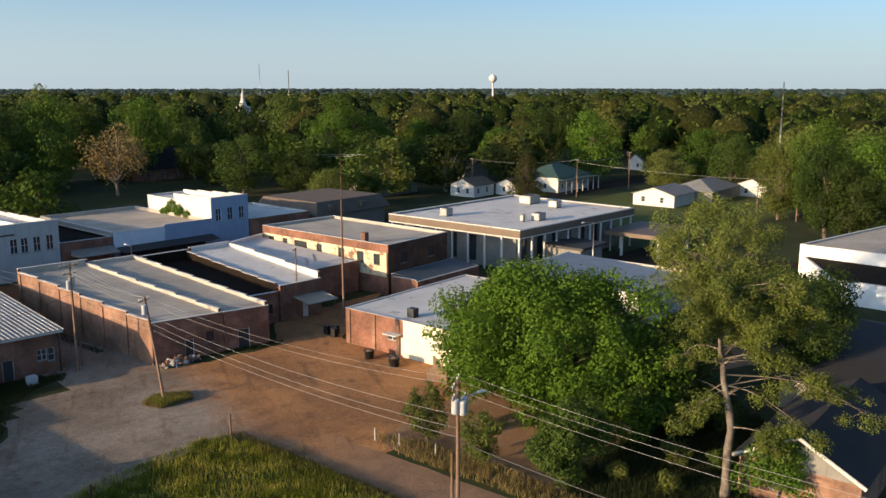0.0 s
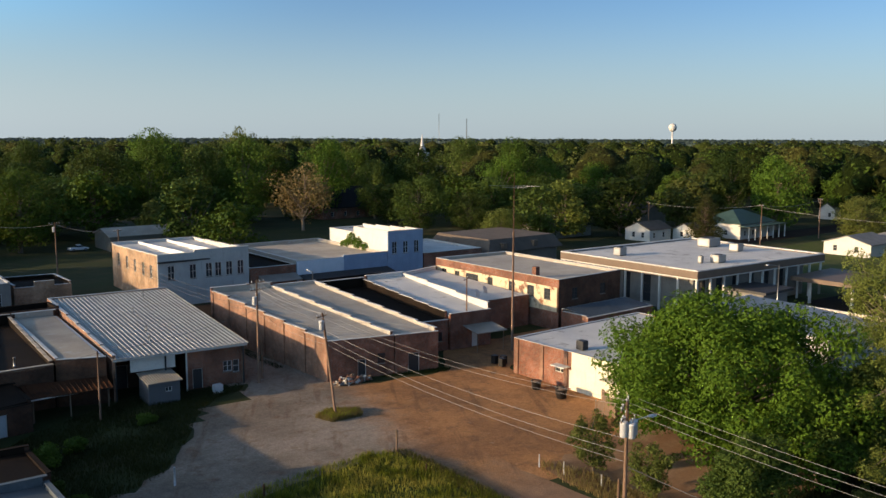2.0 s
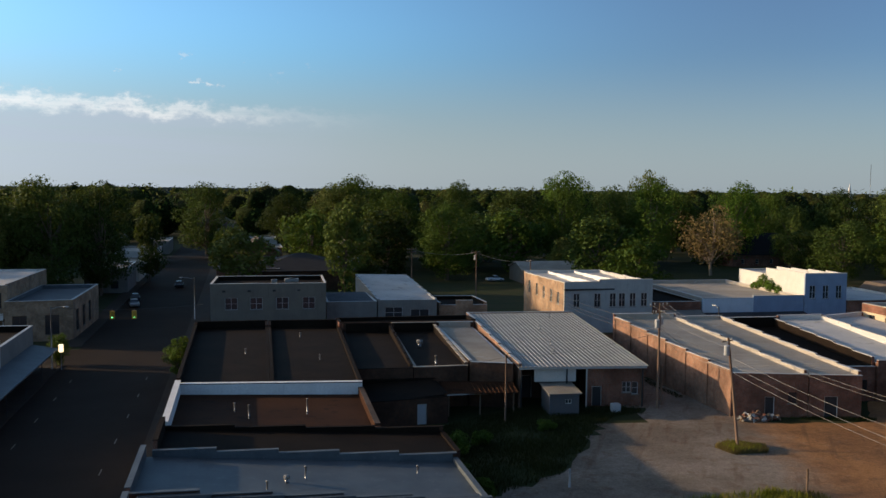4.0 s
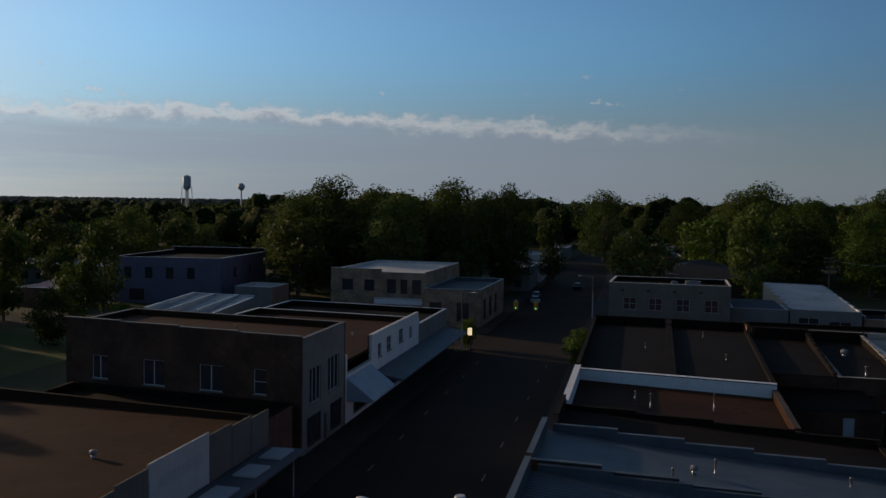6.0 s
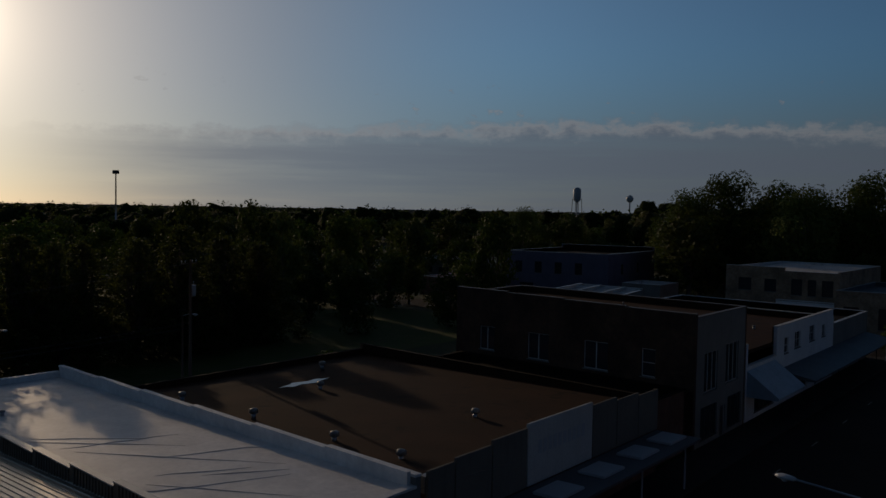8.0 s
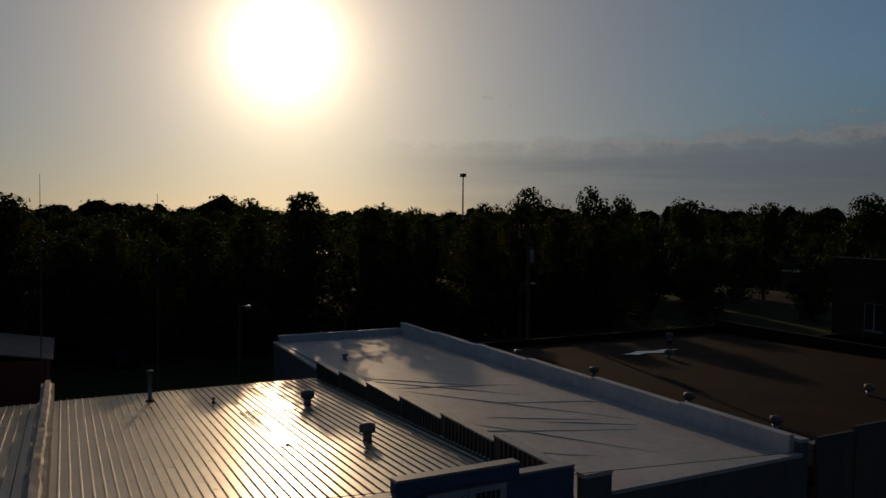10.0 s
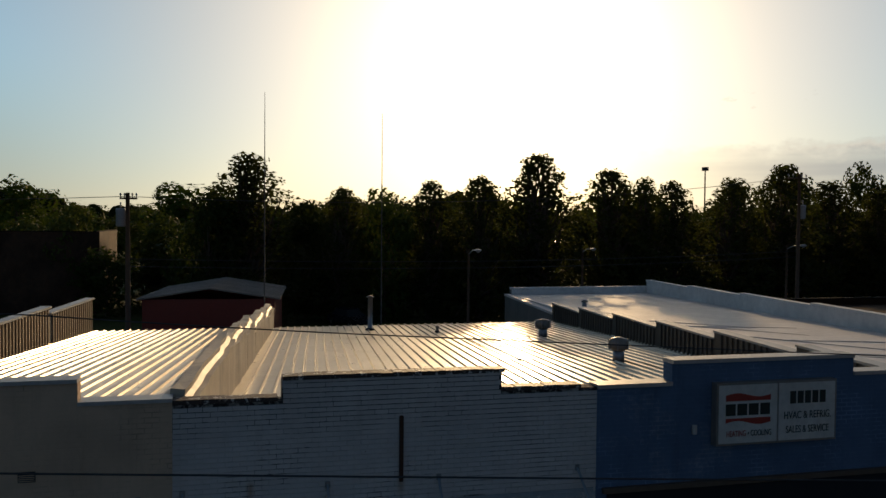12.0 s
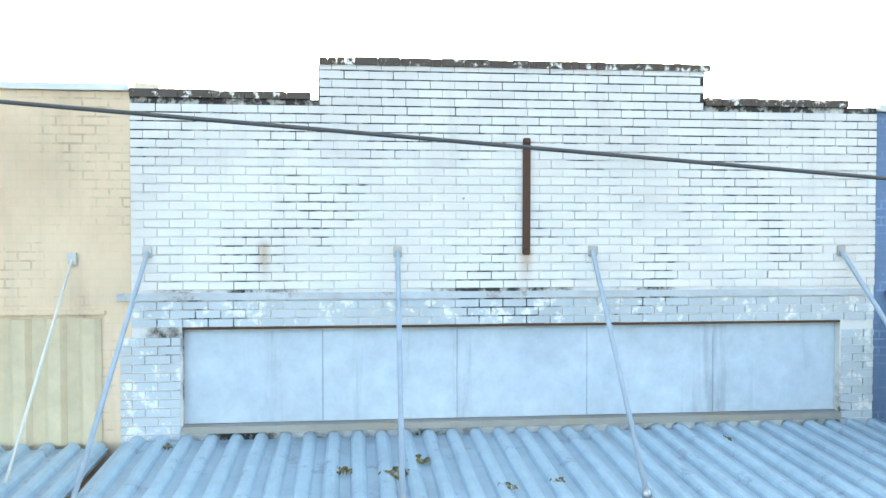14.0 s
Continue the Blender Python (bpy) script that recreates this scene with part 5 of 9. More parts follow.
bank = building("shop_building", "single-storey corner bank with a pale blue roof", [(-35.0, 139.5), (-25.6, 140.5), (-25.2, 162), (-34.6, 162)], 6.2, M_TANB, M_BLUEMETAL, roof_z=5.6,
                holes={"south": [wn(1.0, 1.0, 2.0, 3.0, frame=M_DARK), wn(5.5, 1.0, 2.0, 3.0, frame=M_DARK)], "east": [wn(2, 1.0, 2.2, 3.4, frame=M_DARK), wn(7, 1.0, 2.2, 3.4, frame=M_DARK), wn(12, 1.0, 2.2, 3.4, frame=M_DARK)]})
building("shop_building", "two-storey purple painted building", [(-99.5, 151.5), (-78.4, 154.0), (-80, 178), (-101, 176)], 8.9, M_PURPLE, M_TAR, roof_z=8.2,
         holes={"south": [wn(2.0, 4.8, 1.5, 2.2, **arch), wn(6.2, 4.8, 1.5, 2.2, **arch), wn(10.4, 4.8, 1.5, 2.2, **arch), wn(14.6, 4.8, 1.5, 2.2, **arch), wn(3, 0.6, 3, 2.2, frame=M_DARK)], "east": [wn(6, 4.8, 1.2, 2, **arch), wn(14, 4.8, 1.2, 2, **arch)]}, tops={"north": 9.6})
building("shop_building", "low white block beside the purple building", [(-73.5, 150), (-66.2, 150), (-66.2, 158), (-73.5, 158)], 4.2, M_GREYW, M_WHITEROOF)
building("shop_building", "long low pale sheds behind the purple building", [(-150, 178), (-104, 178), (-104, 194), (-150, 194)], 4.4, M_GREYW, M_GREYROOF, roof_z=4.2, group="sheds",
         holes={"south": [wn(2 + i * 5.2, 1.0, 3.2, 1.4, cols=3, rows=1, frame=M_DARK) for i in range(8)]})
building("shop_building", "low red-roofed block by the park", [(-112, 140), (-100, 140), (-100, 150), (-112, 150)], 3.6, M_RED, M_REDP, roof_z=[3.2, 3.2, 4.2, 4.2])
for x0, x1, y0, y1, h, wm in ((-6, 8, 200, 216, 5.0, M_RED), (-34, -25, 200, 216, 5.5, M_GREYW), (-33, -25, 222, 238, 4.8, M_WHITE), (-5, 9, 240, 256, 4.6, M_GREYW), (-36, -25, 262, 284, 4.6, M_WHITE), (-5, 12, 275, 292, 4.5, M_RED), (-34, -25, 310, 330, 4.5, M_GREYW), (-4, 12, 320, 340, 4.5, M_WHITE)):
    building("shop_building", "low shop further up the main street", [(x0, y0), (x1, y0), (x1, y1), (x0, y1)], h, wm, M_GREYROOF, group="far shops",
             holes={"south": [wn(2, 1, 1.6, 1.6, frame=M_DARK), wn(5.5, 1, 1.6, 1.6, frame=M_DARK)]})

# ---- the white brick front in close view ----
def paint_over_brick(name, paint, under, show=0.62, rust=()):
    """Painted masonry, the coat chipped here and there."""
    m, n = material(name)
    p = n.add("ShaderNodeNewGeometry").outputs["Position"]
    r = n.add("ShaderNodeObjectInfo").outputs["Random"]
    isl = n.add("ShaderNodeNewGeometry").outputs["Random Per Island"]
    a = n.noise(p, 1.3, 6.0, 0.6)
    col = n.mix(n.span(a, 0.3, 0.7), rgba(paint), rgba([c * 0.86 for c in paint]))
    v = n.math("ADD", n.math("MULTIPLY", r, 0.05), n.math("MULTIPLY_ADD", isl, 0.08, 0.92))
    col = n.mix(1.0, col, n.add("ShaderNodeCombineColor", {0: v, 1: v, 2: v}).outputs[0], "MULTIPLY")
    chip = n.span(n.noise(p, 6.0, 9.0, 0.72), show, show + 0.05)
    col = n.mix(chip, col, rgba(under))
    sv = n.add("ShaderNodeVectorMath", {0: p, 1: (3.0, 3.0, 0.3)}, operation="MULTIPLY").outputs[0]
    st = n.span(n.noise(sv, 1.4, 6.0, 0.7), 0.55, 0.8)
    col = n.mix(n.math("MULTIPLY", st, 0.22), col, (0.22, 0.19, 0.16, 1))
    if rust:
        q = n.add("ShaderNodeSeparateXYZ", {0: p})
        for y_, z_, deep in rust:
            off = n.math("ABSOLUTE", n.math("SUBTRACT", n.math("ADD", q.outputs[1], n.math("MULTIPLY_ADD", a, 0.06, -0.03)), y_))
            run = n.math("MULTIPLY", n.span(off, 0.09, 0.0), n.math("MULTIPLY", n.span(q.outputs[2], z_ - deep, z_ - 0.05), n.span(q.outputs[2], z_ + 0.1, z_)))
            col = n.mix(n.math("MULTIPLY", run, 0.65), col, (0.36, 0.19, 0.10, 1))
    g = n.noise(p, 60.0, 5.0, 0.7)
    finish(n, col, 0.62, 0.0, g, 0.35, 0.004, 0.35)
    return m


M_WBRICK = paint_over_brick("white_painted_brick_face", (0.62, 0.592, 0.57), (0.20, 0.15, 0.12), 0.68, ((16.33, 4.66, 0.36), (14.02, 4.70, 0.36)))
M_OLDCAP = paint_over_brick("blackened_cap_brick", (0.075, 0.05, 0.042), (0.62, 0.60, 0.57), 0.54)
M_PIER = paint_over_brick("chipped_blue_white_brick", (0.40, 0.455, 0.485), (0.60, 0.60, 0.57), 0.54)
M_PANEL = plain("blue_grey_painted_panel", (0.37, 0.455, 0.51), (0.31, 0.395, 0.45), 1.0, 6.0, 0.6, bump=0.08, streak=0.4)
M_LINTEL = plain("flaking_blue_grey_steel", (0.40, 0.44, 0.47), (0.33, 0.36, 0.38), 1.4, 9.0, 0.6, bump=0.15, stain=(0.22, 0.18, 0.15))
M_ROD = simple("blue_grey_rod_paint", (0.25, 0.33, 0.39), 0.5)
M_CANOPY = plain("sky_blue_ribbed_sheet", (0.31, 0.475, 0.55), (0.255, 0.405, 0.48), 1.2, 7.0, 0.42, 0.15, 0.08, stain=(0.22, 0.27, 0.33))


def joint_material():
    m, n = material("filled_and_open_joints")
    p = n.add("ShaderNodeNewGeometry").outputs["Position"]
    hgt = n.add("ShaderNodeSeparateXYZ", {0: p}).outputs[2]
    a = n.span(n.math("ADD", n.noise(p, 0.9, 7.0, 0.7), n.math("ADD", n.span(hgt, 5.2, 6.3, -0.04, 0.13), n.span(hgt, 4.34, 4.28, 0.0, -0.02))), 0.42, 0.61)
    b = n.span(n.noise(p, 9.0, 5.0, 0.7), 0.35, 0.6)
    col = n.mix(n.math("MULTIPLY", a, n.math("ADD", b, 0.45), clamp=True), (0.56, 0.54, 0.515, 1), (0.045, 0.038, 0.034, 1))
    finish(n, col, 0.9, 0.0, b, 0.4, 0.005, 0.2)
    return m


M_JOINT = joint_material()
Y0, Y1 = 12.9, 19.65
wm_front = wall_frame((FX - 0.001, Y0), (FX - 0.001, Y1))
front_tops = [(0, 1.59, 5.985), (1.59, 5.08, 6.29), (5.08, Y1 - Y0, 5.985)]
white_wall = part("wall", wall_mesh(wm_front, Y1 - Y0, front_tops, 0.3, [(0.42, 3.09, 6.0, 0.90), (0.5, 0.5, 2.2, 2.2), (3.0, 0.15, 1.0, 2.4), (4.2, 0.5, 2.2, 2.2)]), M_JOINT, white_blue, "white painted brick wall with dark open joints")
for u in (0.5, 4.2):
    window(white_wall, wm_front, u, 0.5, 2.2, 2.2, M_GREYPAINT, 2, 1)
door(white_wall, wm_front, 3.0, 0.15, 1.0, 2.4, M_GREYPAINT)
for i in range(5):
    a = Y0 + 0.42 + 6.0 * i / 5
    part("panel", boxes((FX - 0.13, a + 0.002, 3.155, FX - 0.08, a + 1.2 - 0.002, 3.985)), M_PANEL, white_wall, "faded blue-grey sheet panel")
part("panel_sill", boxes((FX - 0.12, Y0 + 0.42, 3.09, FX + 0.045, Y0 + 6.42, 3.15)), M_OLDZINC, white_wall)
part("panel_frame", boxes((FX - 0.1, Y0 + 0.42, 3.988, FX + 0.004, Y0 + 6.42, 4.01)), M_IRON, white_wall)
part("steel_lintel", boxes((FX - 0.02, Y0 - 0.12, 4.246, FX + 0.03, Y1 - 0.05, 4.28), (FX - 0.02, Y0 - 0.12, 4.28, FX + 0.018, Y1 - 0.05, 4.305)), M_LINTEL, white_wall)
part("iron_bar", soft_box(FX + 0.006, 16.297, 4.63, FX + 0.05, 16.363, 5.67, 0.008), M_IRON, white_wall, "rusty iron bar bolted to the wall")
for z in (4.68, 5.62):
    part("bolt", lathe([(0.014, 0), (0.014, 0.02)], (FX + 0.055, 16.33, z), 8), M_IRON, white_wall)

# ribbed canopies hung over the pavement by rods
canopy = thing("shop_canopy", "sky-blue ribbed metal canopy hung from rods over the pavement", "canopy", (FX, 16.3, 3.0))
part("deck", ribbed(FX + 0.03, FX + 2.75, 12.82, 19.72, 3.03, 2.89, 0.203, "x", 0.055, True, 0.03), M_CANOPY, canopy)
part("front_fascia", boxes((FX + 2.75, 12.8, 2.73, FX + 2.82, 19.74, 2.97)), M_CANOPY, canopy)
for y in (12.95, 15.1, 17.2, 19.6):
    part("beam", boxes((FX + 0.02, y - 0.04, 2.77, FX + 2.75, y + 0.04, 2.84)), M_STEEL, canopy)
for ya, yb in ((13.04, 12.93), (15.18, 15.12), (16.94, 16.84), (19.31, 19.42)):
    rod = part("hanger_rod", tubes([([(FX + 0.02, ya, 4.66), (FX + 1.78, yb, 3.01)], 0.021)], 8), M_ROD, canopy)
    part("anchor_plate", soft_box(FX + 0.004, ya - 0.04, 4.61, FX + 0.03, ya + 0.04, 4.71, 0.006), M_STEEL, rod)
    part("eye_bolt", lathe([(0.03, 0), (0.036, 0.02), (0.03, 0.05), (0.012, 0.07)], (FX + 1.78, yb, 2.98), 10), M_STEEL, rod)
tan_canopy = thing("shop_canopy", "dull blue-grey ribbed canopy beside the white shop", "canopy", (FX, 8.0, 3.0))
part("deck", ribbed(FX + 0.08, FX + 2.75, 3.0, 12.72, 3.0, 2.86, 0.203, "x", 0.055, True, 0.03), M_CANOPY, tan_canopy)
part("front_fascia", boxes((FX + 2.75, 3.0, 2.7, FX + 2.82, 12.74, 2.96)), M_BLUEMETAL, tan_canopy)
for ya, yb in ((12.42, 12.25), (9.6, 9.5), (6.8, 6.7)):
    rod = part("hanger_rod", tubes([([(FX + 0.02, ya, 4.6), (FX + 1.05, yb, 3.0)], 0.012)], 8), M_WHITE, tan_canopy)
    part("anchor_plate", soft_box(FX + 0.004, ya - 0.04, 4.56, FX + 0.03, ya + 0.04, 4.66, 0.006), M_STEEL, rod)
# the tan front's sheet band, blocked window and vent
M_BAND = plain("cream_ribbed_band", (0.56, 0.435, 0.30), (0.50, 0.385, 0.265), 0.8, 6.0, 0.6, bump=0.06)
bm = bmesh.new()
n_rib = 34
prof = []
for i in range(n_rib):
    c, s = 3.0 + 9.65 * i / n_rib, 9.65 / n_rib
    prof += [(c, 0.01), (c + s * 0.35, 0.01), (c + s * 0.5, 0.055), (c + s * 0.85, 0.055)]
prof.append((12.65, 0.01))
rows_ = [[bm.verts.new((FX + d, y, z)) for y, d in prof] for z in (3.02, 4.1)]
rows_ += [[bm.verts.new((FX + 0.004, y, z)) for y, d in prof] for z in (3.02, 4.1)]
for i in range(len(prof) - 1):
    bm.faces.new((rows_[0][i], rows_[0][i + 1], rows_[1][i + 1], rows_[1][i]))
    bm.faces.new((rows_[1][i], rows_[1][i + 1], rows_[3][i + 1], rows_[3][i]))
    bm.faces.new((rows_[2][i], rows_[2][i + 1], rows_[0][i + 1], rows_[0][i]))
part("ribbed_band", bm, M_BAND, tan_shop, "cream ribbed sheet band")
part("band_ledge", boxes((FX + 0.002, 3.0, 4.13, FX + 0.03, 12.68, 4.17)), M_TANPAINT, tan_shop)
part("blocked_window", boxes((FX + 0.002, 10.35, 4.95, FX + 0.014, 11.65, 5.42)), M_TANPAINT, tan_shop)
part("wall_vent", boxes((FX + 0.015, 10.82, 4.98, FX + 0.03, 11.05, 5.13)), M_DARK, tan_shop)
for i in range(5):
    part("vent_slat", boxes((FX + 0.03, 10.83, 4.995 + i * 0.027, FX + 0.042, 11.04, 5.005 + i * 0.027)), M_TANPAINT, tan_shop)

# ---- blue front with its sign ----
wm_blue = wall_frame((FX, Y1 + 0.005), (FX, 26.5))
blue_wall = side_wall(white_blue, (FX, Y1 + 0.005), (FX, 26.5), [(0, 1.38, 5.95), (1.38, 5.02, 6.32), (5.02, 6.84, 6.0)],
                      brickwork("blue_brick_front", (0.17, 0.27, 0.38), (0.13, 0.22, 0.33), (0.22, 0.32, 0.42), (0.085, 0.165, 0.265), 0.60, 2.1),
                      [wn(0.6, 0.5, 2.2, 2.2, frame=M_GREYPAINT), dr(3.1, 0.15, 1.0, 2.3, M_DARK), wn(4.3, 0.5, 2.2, 2.2, frame=M_GREYPAINT)], M_COPING, 0.3, 0.07)
part("awning", prism([(FX + 0.01, 19.85), (FX + 2.2, 19.85), (FX + 2.2, 26.4), (FX + 0.01, 26.4)], 2.85, [4.22, 2.95, 2.95, 4.22]), M_SHINGLE, white_blue, "dark sloping shop awning")
part("awning_edge", boxes((FX + 0.01, 19.76, 4.2, FX + 0.1, 26.42, 4.29)), M_BROWNTRIM, white_blue)
part("junction_box", soft_box(FX + 0.005, 21.42, 5.1, FX + 0.06, 21.5, 5.26, 0.008), M_WHITE, white_blue)


def letters(text, size, mat, m, parent, label=""):
    """Raised lettering in the built-in font, centred on m."""
    cu = bpy.data.curves.new("lettering", "FONT")
    cu.body, cu.size, cu.extrude, cu.align_x, cu.align_y = text, size, 0.003, "CENTER", "CENTER"
    tmp = bpy.data.objects.new("lettering", cu)
    me = bpy.data.meshes.new_from_object(tmp)
    bpy.data.objects.remove(tmp)
    me.transform(m)
    me.materials.append(mat)
    ob = new("lettering", me)
    ob.parent = parent
    if parent.parent is None:
        ob.matrix_parent_inverse = Matrix.Translation(-parent.location)
    return tagged(ob, label)


M_SIGN = plain("weathered_sign_white", (0.66, 0.65, 0.60), (0.58, 0.57, 0.53), 1.5, 8, 0.5, bump=0.04, streak=0.1)
M_INK, M_SIGNRED = simple("sign_green_black", (0.02, 0.035, 0.03), 0.5), simple("sign_red", (0.42, 0.045, 0.03), 0.5)
sign = thing("shop_sign", "white box sign with red waves on the blue front", "sign", (FX, 23.0, 5.45))
part("cabinet", boxes((FX + 0.004, 21.8, 4.9, FX + 0.16, 24.2, 5.985)), M_OLDZINC, sign)
for y0, y1 in ((21.84, 22.985), (23.015, 24.16)):
    part("face", boxes((FX + 0.16, y0, 4.94, FX + 0.172, y1, 5.945)), M_SIGN, sign)
part("divider", boxes((FX + 0.16, 22.988, 4.92, FX + 0.178, 23.012, 5.965)), M_OLDZINC, sign)


def facing(y, z):
    return Matrix.Translation((FX + 0.176, y, z)) @ Matrix(((0, 0, 1, 0), (1, 0, 0, 0), (0, 1, 0, 0), (0, 0, 0, 1)))


def wave(y0, y1, z0, z1, up):
    bm = bmesh.new()
    k = 20
    lo = [bm.verts.new((FX + 0.177, y0 + (y1 - y0) * i / k, z0 + (0.035 * math.sin(i / k * math.tau) if not up else 0))) for i in range(k + 1)]
    hi = [bm.verts.new((FX + 0.177, y0 + (y1 - y0) * i / k, z1 + (0.035 * math.sin(i / k * math.tau) if up else 0))) for i in range(k + 1)]
    for i in range(k):
        bm.faces.new((lo[i], lo[i + 1], hi[i + 1], hi[i]))
    r = bmesh.ops.extrude_face_region(bm, geom=bm.faces[:])
    bmesh.ops.translate(bm, verts=[v for v in r["geom"] if isinstance(v, bmesh.types.BMVert)], vec=(-0.004, 0, 0))
    bmesh.ops.recalc_face_normals(bm, faces=bm.faces[:])
    return bm


part("red_wave", wave(21.97, 22.85, 5.67, 5.77, True), M_SIGNRED, sign)
part("red_wave", wave(21.97, 22.85, 5.29, 5.37, False), M_SIGNRED, sign)
for i in range(4):
    part("logo_block", boxes((FX + 0.173, 21.97 + i * 0.225, 5.42, FX + 0.178, 22.16 + i * 0.225, 5.62)), M_INK, sign)
letters("HEATING", 0.15, M_SIGNRED, facing(22.18, 5.1) @ Matrix.Diagonal((0.6, 1, 1, 1)), sign)
letters("\u2022 COOLING", 0.15, M_INK, facing(22.64, 5.1) @ Matrix.Diagonal((0.6, 1, 1, 1)), sign)
for i in range(5):
    part("name_bar", boxes((FX + 0.173, 23.24 + i * 0.15, 5.58, FX + 0.178, 23.36 + i * 0.15, 5.80)), M_INK, sign)
letters("HVAC & REFRIG.", 0.19, M_INK, facing(23.6, 5.37) @ Matrix.Diagonal((0.70, 1, 1, 1)), sign)
letters("SALES & SERVICE", 0.18, M_INK, facing(23.6, 5.12) @ Matrix.Diagonal((0.66, 1, 1, 1)), sign)

# ---- panelled front and canopy of the wide shop ----
cuts = [36.6, 38.6, 41.5, 44.6, 51.4, 54.4, 57.3, 60.2]
for i, (a, b) in enumerate(zip(cuts, cuts[1:])):
    z1 = (5.6, 5.75, 5.95, 6.15, 5.95, 5.75, 5.55)[i]
    part("front_panel", soft_box(FX - 0.02, a + 0.04, 2.95, FX + 0.12, b - 0.04, z1, 0.02), M_WHITE if i == 3 else M_CREAM, gold_shop)
part("front_gutter", boxes((FX - 0.35, 36.6, 4.6, FX - 0.03, 60.2, 5.35)), M_OLDZINC, gold_shop)
for i in range(10):
    y = 45.6 + i * 0.5
    part("name_bar", boxes((FX + 0.12, y, 4.45, FX + 0.13, y + 0.34, 5.15)), M_GREYPAINT, gold_shop, "grey raised bar on the name panel")
gc = thing("shop_canopy", "flat pale metal canopy over the pavement", "canopy", (FX, 48, 2.9))
part("deck", boxes((FX + 0.13, 38.0, 2.75, FX + 3.1, 60.0, 2.9)), M_DARKGREY, gc)
for y in (40, 46, 52, 58):
    part("post", tubes([([(FX + 2.9, y, 0.15), (FX + 2.9, y, 2.75)], 0.06)], 8), M_GREYPAINT, gc)
for y in (44, 48.5, 53, 57):
    part("skylight", soft_box(FX + 0.8, y, 2.9, FX + 2.4, y + 2.4, 3.05, 0.03), M_GREYPAINT, gc)
wc = thing("shop_canopy", "sloping grey sheet canopy on the white shop", "canopy", (FX, 95, 2.9))
part("deck", prism([(FX + 0.02, 85.5), (FX + 3.2, 85.5), (FX + 3.2, 118.5), (FX + 0.02, 118.5)], 2.6, [3.3, 2.75, 2.75, 3.3]), M_BLUEMETAL, wc)
for y in (86, 94, 102, 110, 118):
    part("post", tubes([([(FX + 3.0, y, 0.15), (FX + 3.0, y, 2.7)], 0.05)], 8), M_DARK, wc)
aw = thing("shop_canopy", "steep pale blue shop awning", "awning", (FX, 80, 2.9))
part("deck", prism([(FX + 0.02, 77.4), (FX + 2.6, 77.4), (FX + 2.6, 84.6), (FX + 0.02, 84.6)], 2.2, [4.3, 2.4, 2.4, 4.3]), M_PANEL, aw)


# newer sheets let into the ribbed roof
M_NEWSHEET = plain("bright_new_sheet", (0.52, 0.50, 0.47), (0.46, 0.44, 0.42), 0.6, 4.0, 0.16, 0.7, 0.03)
for x0, x1, y0 in ((-44.0, -36.8, 20.45), (-50.2, -43.4, 22.0)):
    z0, z1 = 4.0 + 1.24 * (x0 - (FX - 25.2)) / 24.9, 4.0 + 1.24 * (x1 - (FX - 25.2)) / 24.9
    sk = lambda x: SKEW * (FX - x)
    part("roof_sheet", ribbed_quad([(x0, y0 + sk(x0)), (x1, y0 + sk(x1)), (x1, y0 + 0.9 + sk(x1)), (x0, y0 + 0.9 + sk(x0))], [z0 + 0.02, z1 + 0.02, z1 + 0.02, z0 + 0.02], 0.305), M_NEWSHEET, white_blue, "brighter newer roofing sheet")
# ---- trees ----
def leaf_cloud(name, centres, radii, count, size, mat, seed, flat=0.85, shell=0.45, corners=4):
    """Many small leaf blades gathered in clumps."""
    rng = np.random.default_rng(seed)
    centres, radii = np.array(centres, float), np.array(radii, float)
    share = radii**2 / (radii**2).sum()
    pick = rng.choice(len(centres), count, p=share)
    d = rng.normal(size=(count, 3))
    d /= np.linalg.norm(d, axis=1)[:, None]
    far = (shell + (1 - shell) * rng.random(count) ** 0.5) * np.clip(rng.normal(1.0, 0.10, count), 0.7, 1.12)
    pos = centres[pick] + d * (radii[pick] * far)[:, None] * (1, 1, flat)
    nrm = d + rng.normal(size=(count, 3)) * 0.5 + (0, 0, 0.25)
    nrm /= np.linalg.norm(nrm, axis=1)[:, None]
    a = np.cross(nrm, rng.normal(size=(count, 3)))
    a /= np.linalg.norm(a, axis=1)[:, None]
    b = np.cross(nrm, a)
    s = size * rng.uniform(0.6, 1.35, count)[:, None]
    v = np.stack([pos - a * s * 0.62, pos - b * s * 0.36 + nrm * s * 0.08, pos + a * s * 0.62, pos + b * s * 0.36 + nrm * s * 0.08], 1).reshape(-1, 3)
    if corners == 3:
        v = v.reshape(-1, 4, 3)[:, (0, 1, 2)]
        v[:, 1] += (b - nrm * 0.1) * s * -0.3
        v = v.reshape(-1, 3)
    me = bpy.data.meshes.new(name)
    me.vertices.add(len(v))
    me.vertices.foreach_set("co", v.ravel())
    me.loops.add(len(v))
    me.loops.foreach_set("vertex_index", np.arange(len(v), dtype=np.int32))
    me.polygons.add(count)
    me.polygons.foreach_set("loop_start", np.arange(0, len(v), corners, dtype=np.int32))
    me.update()
    me.validate()
    me.materials.append(mat)
    return me


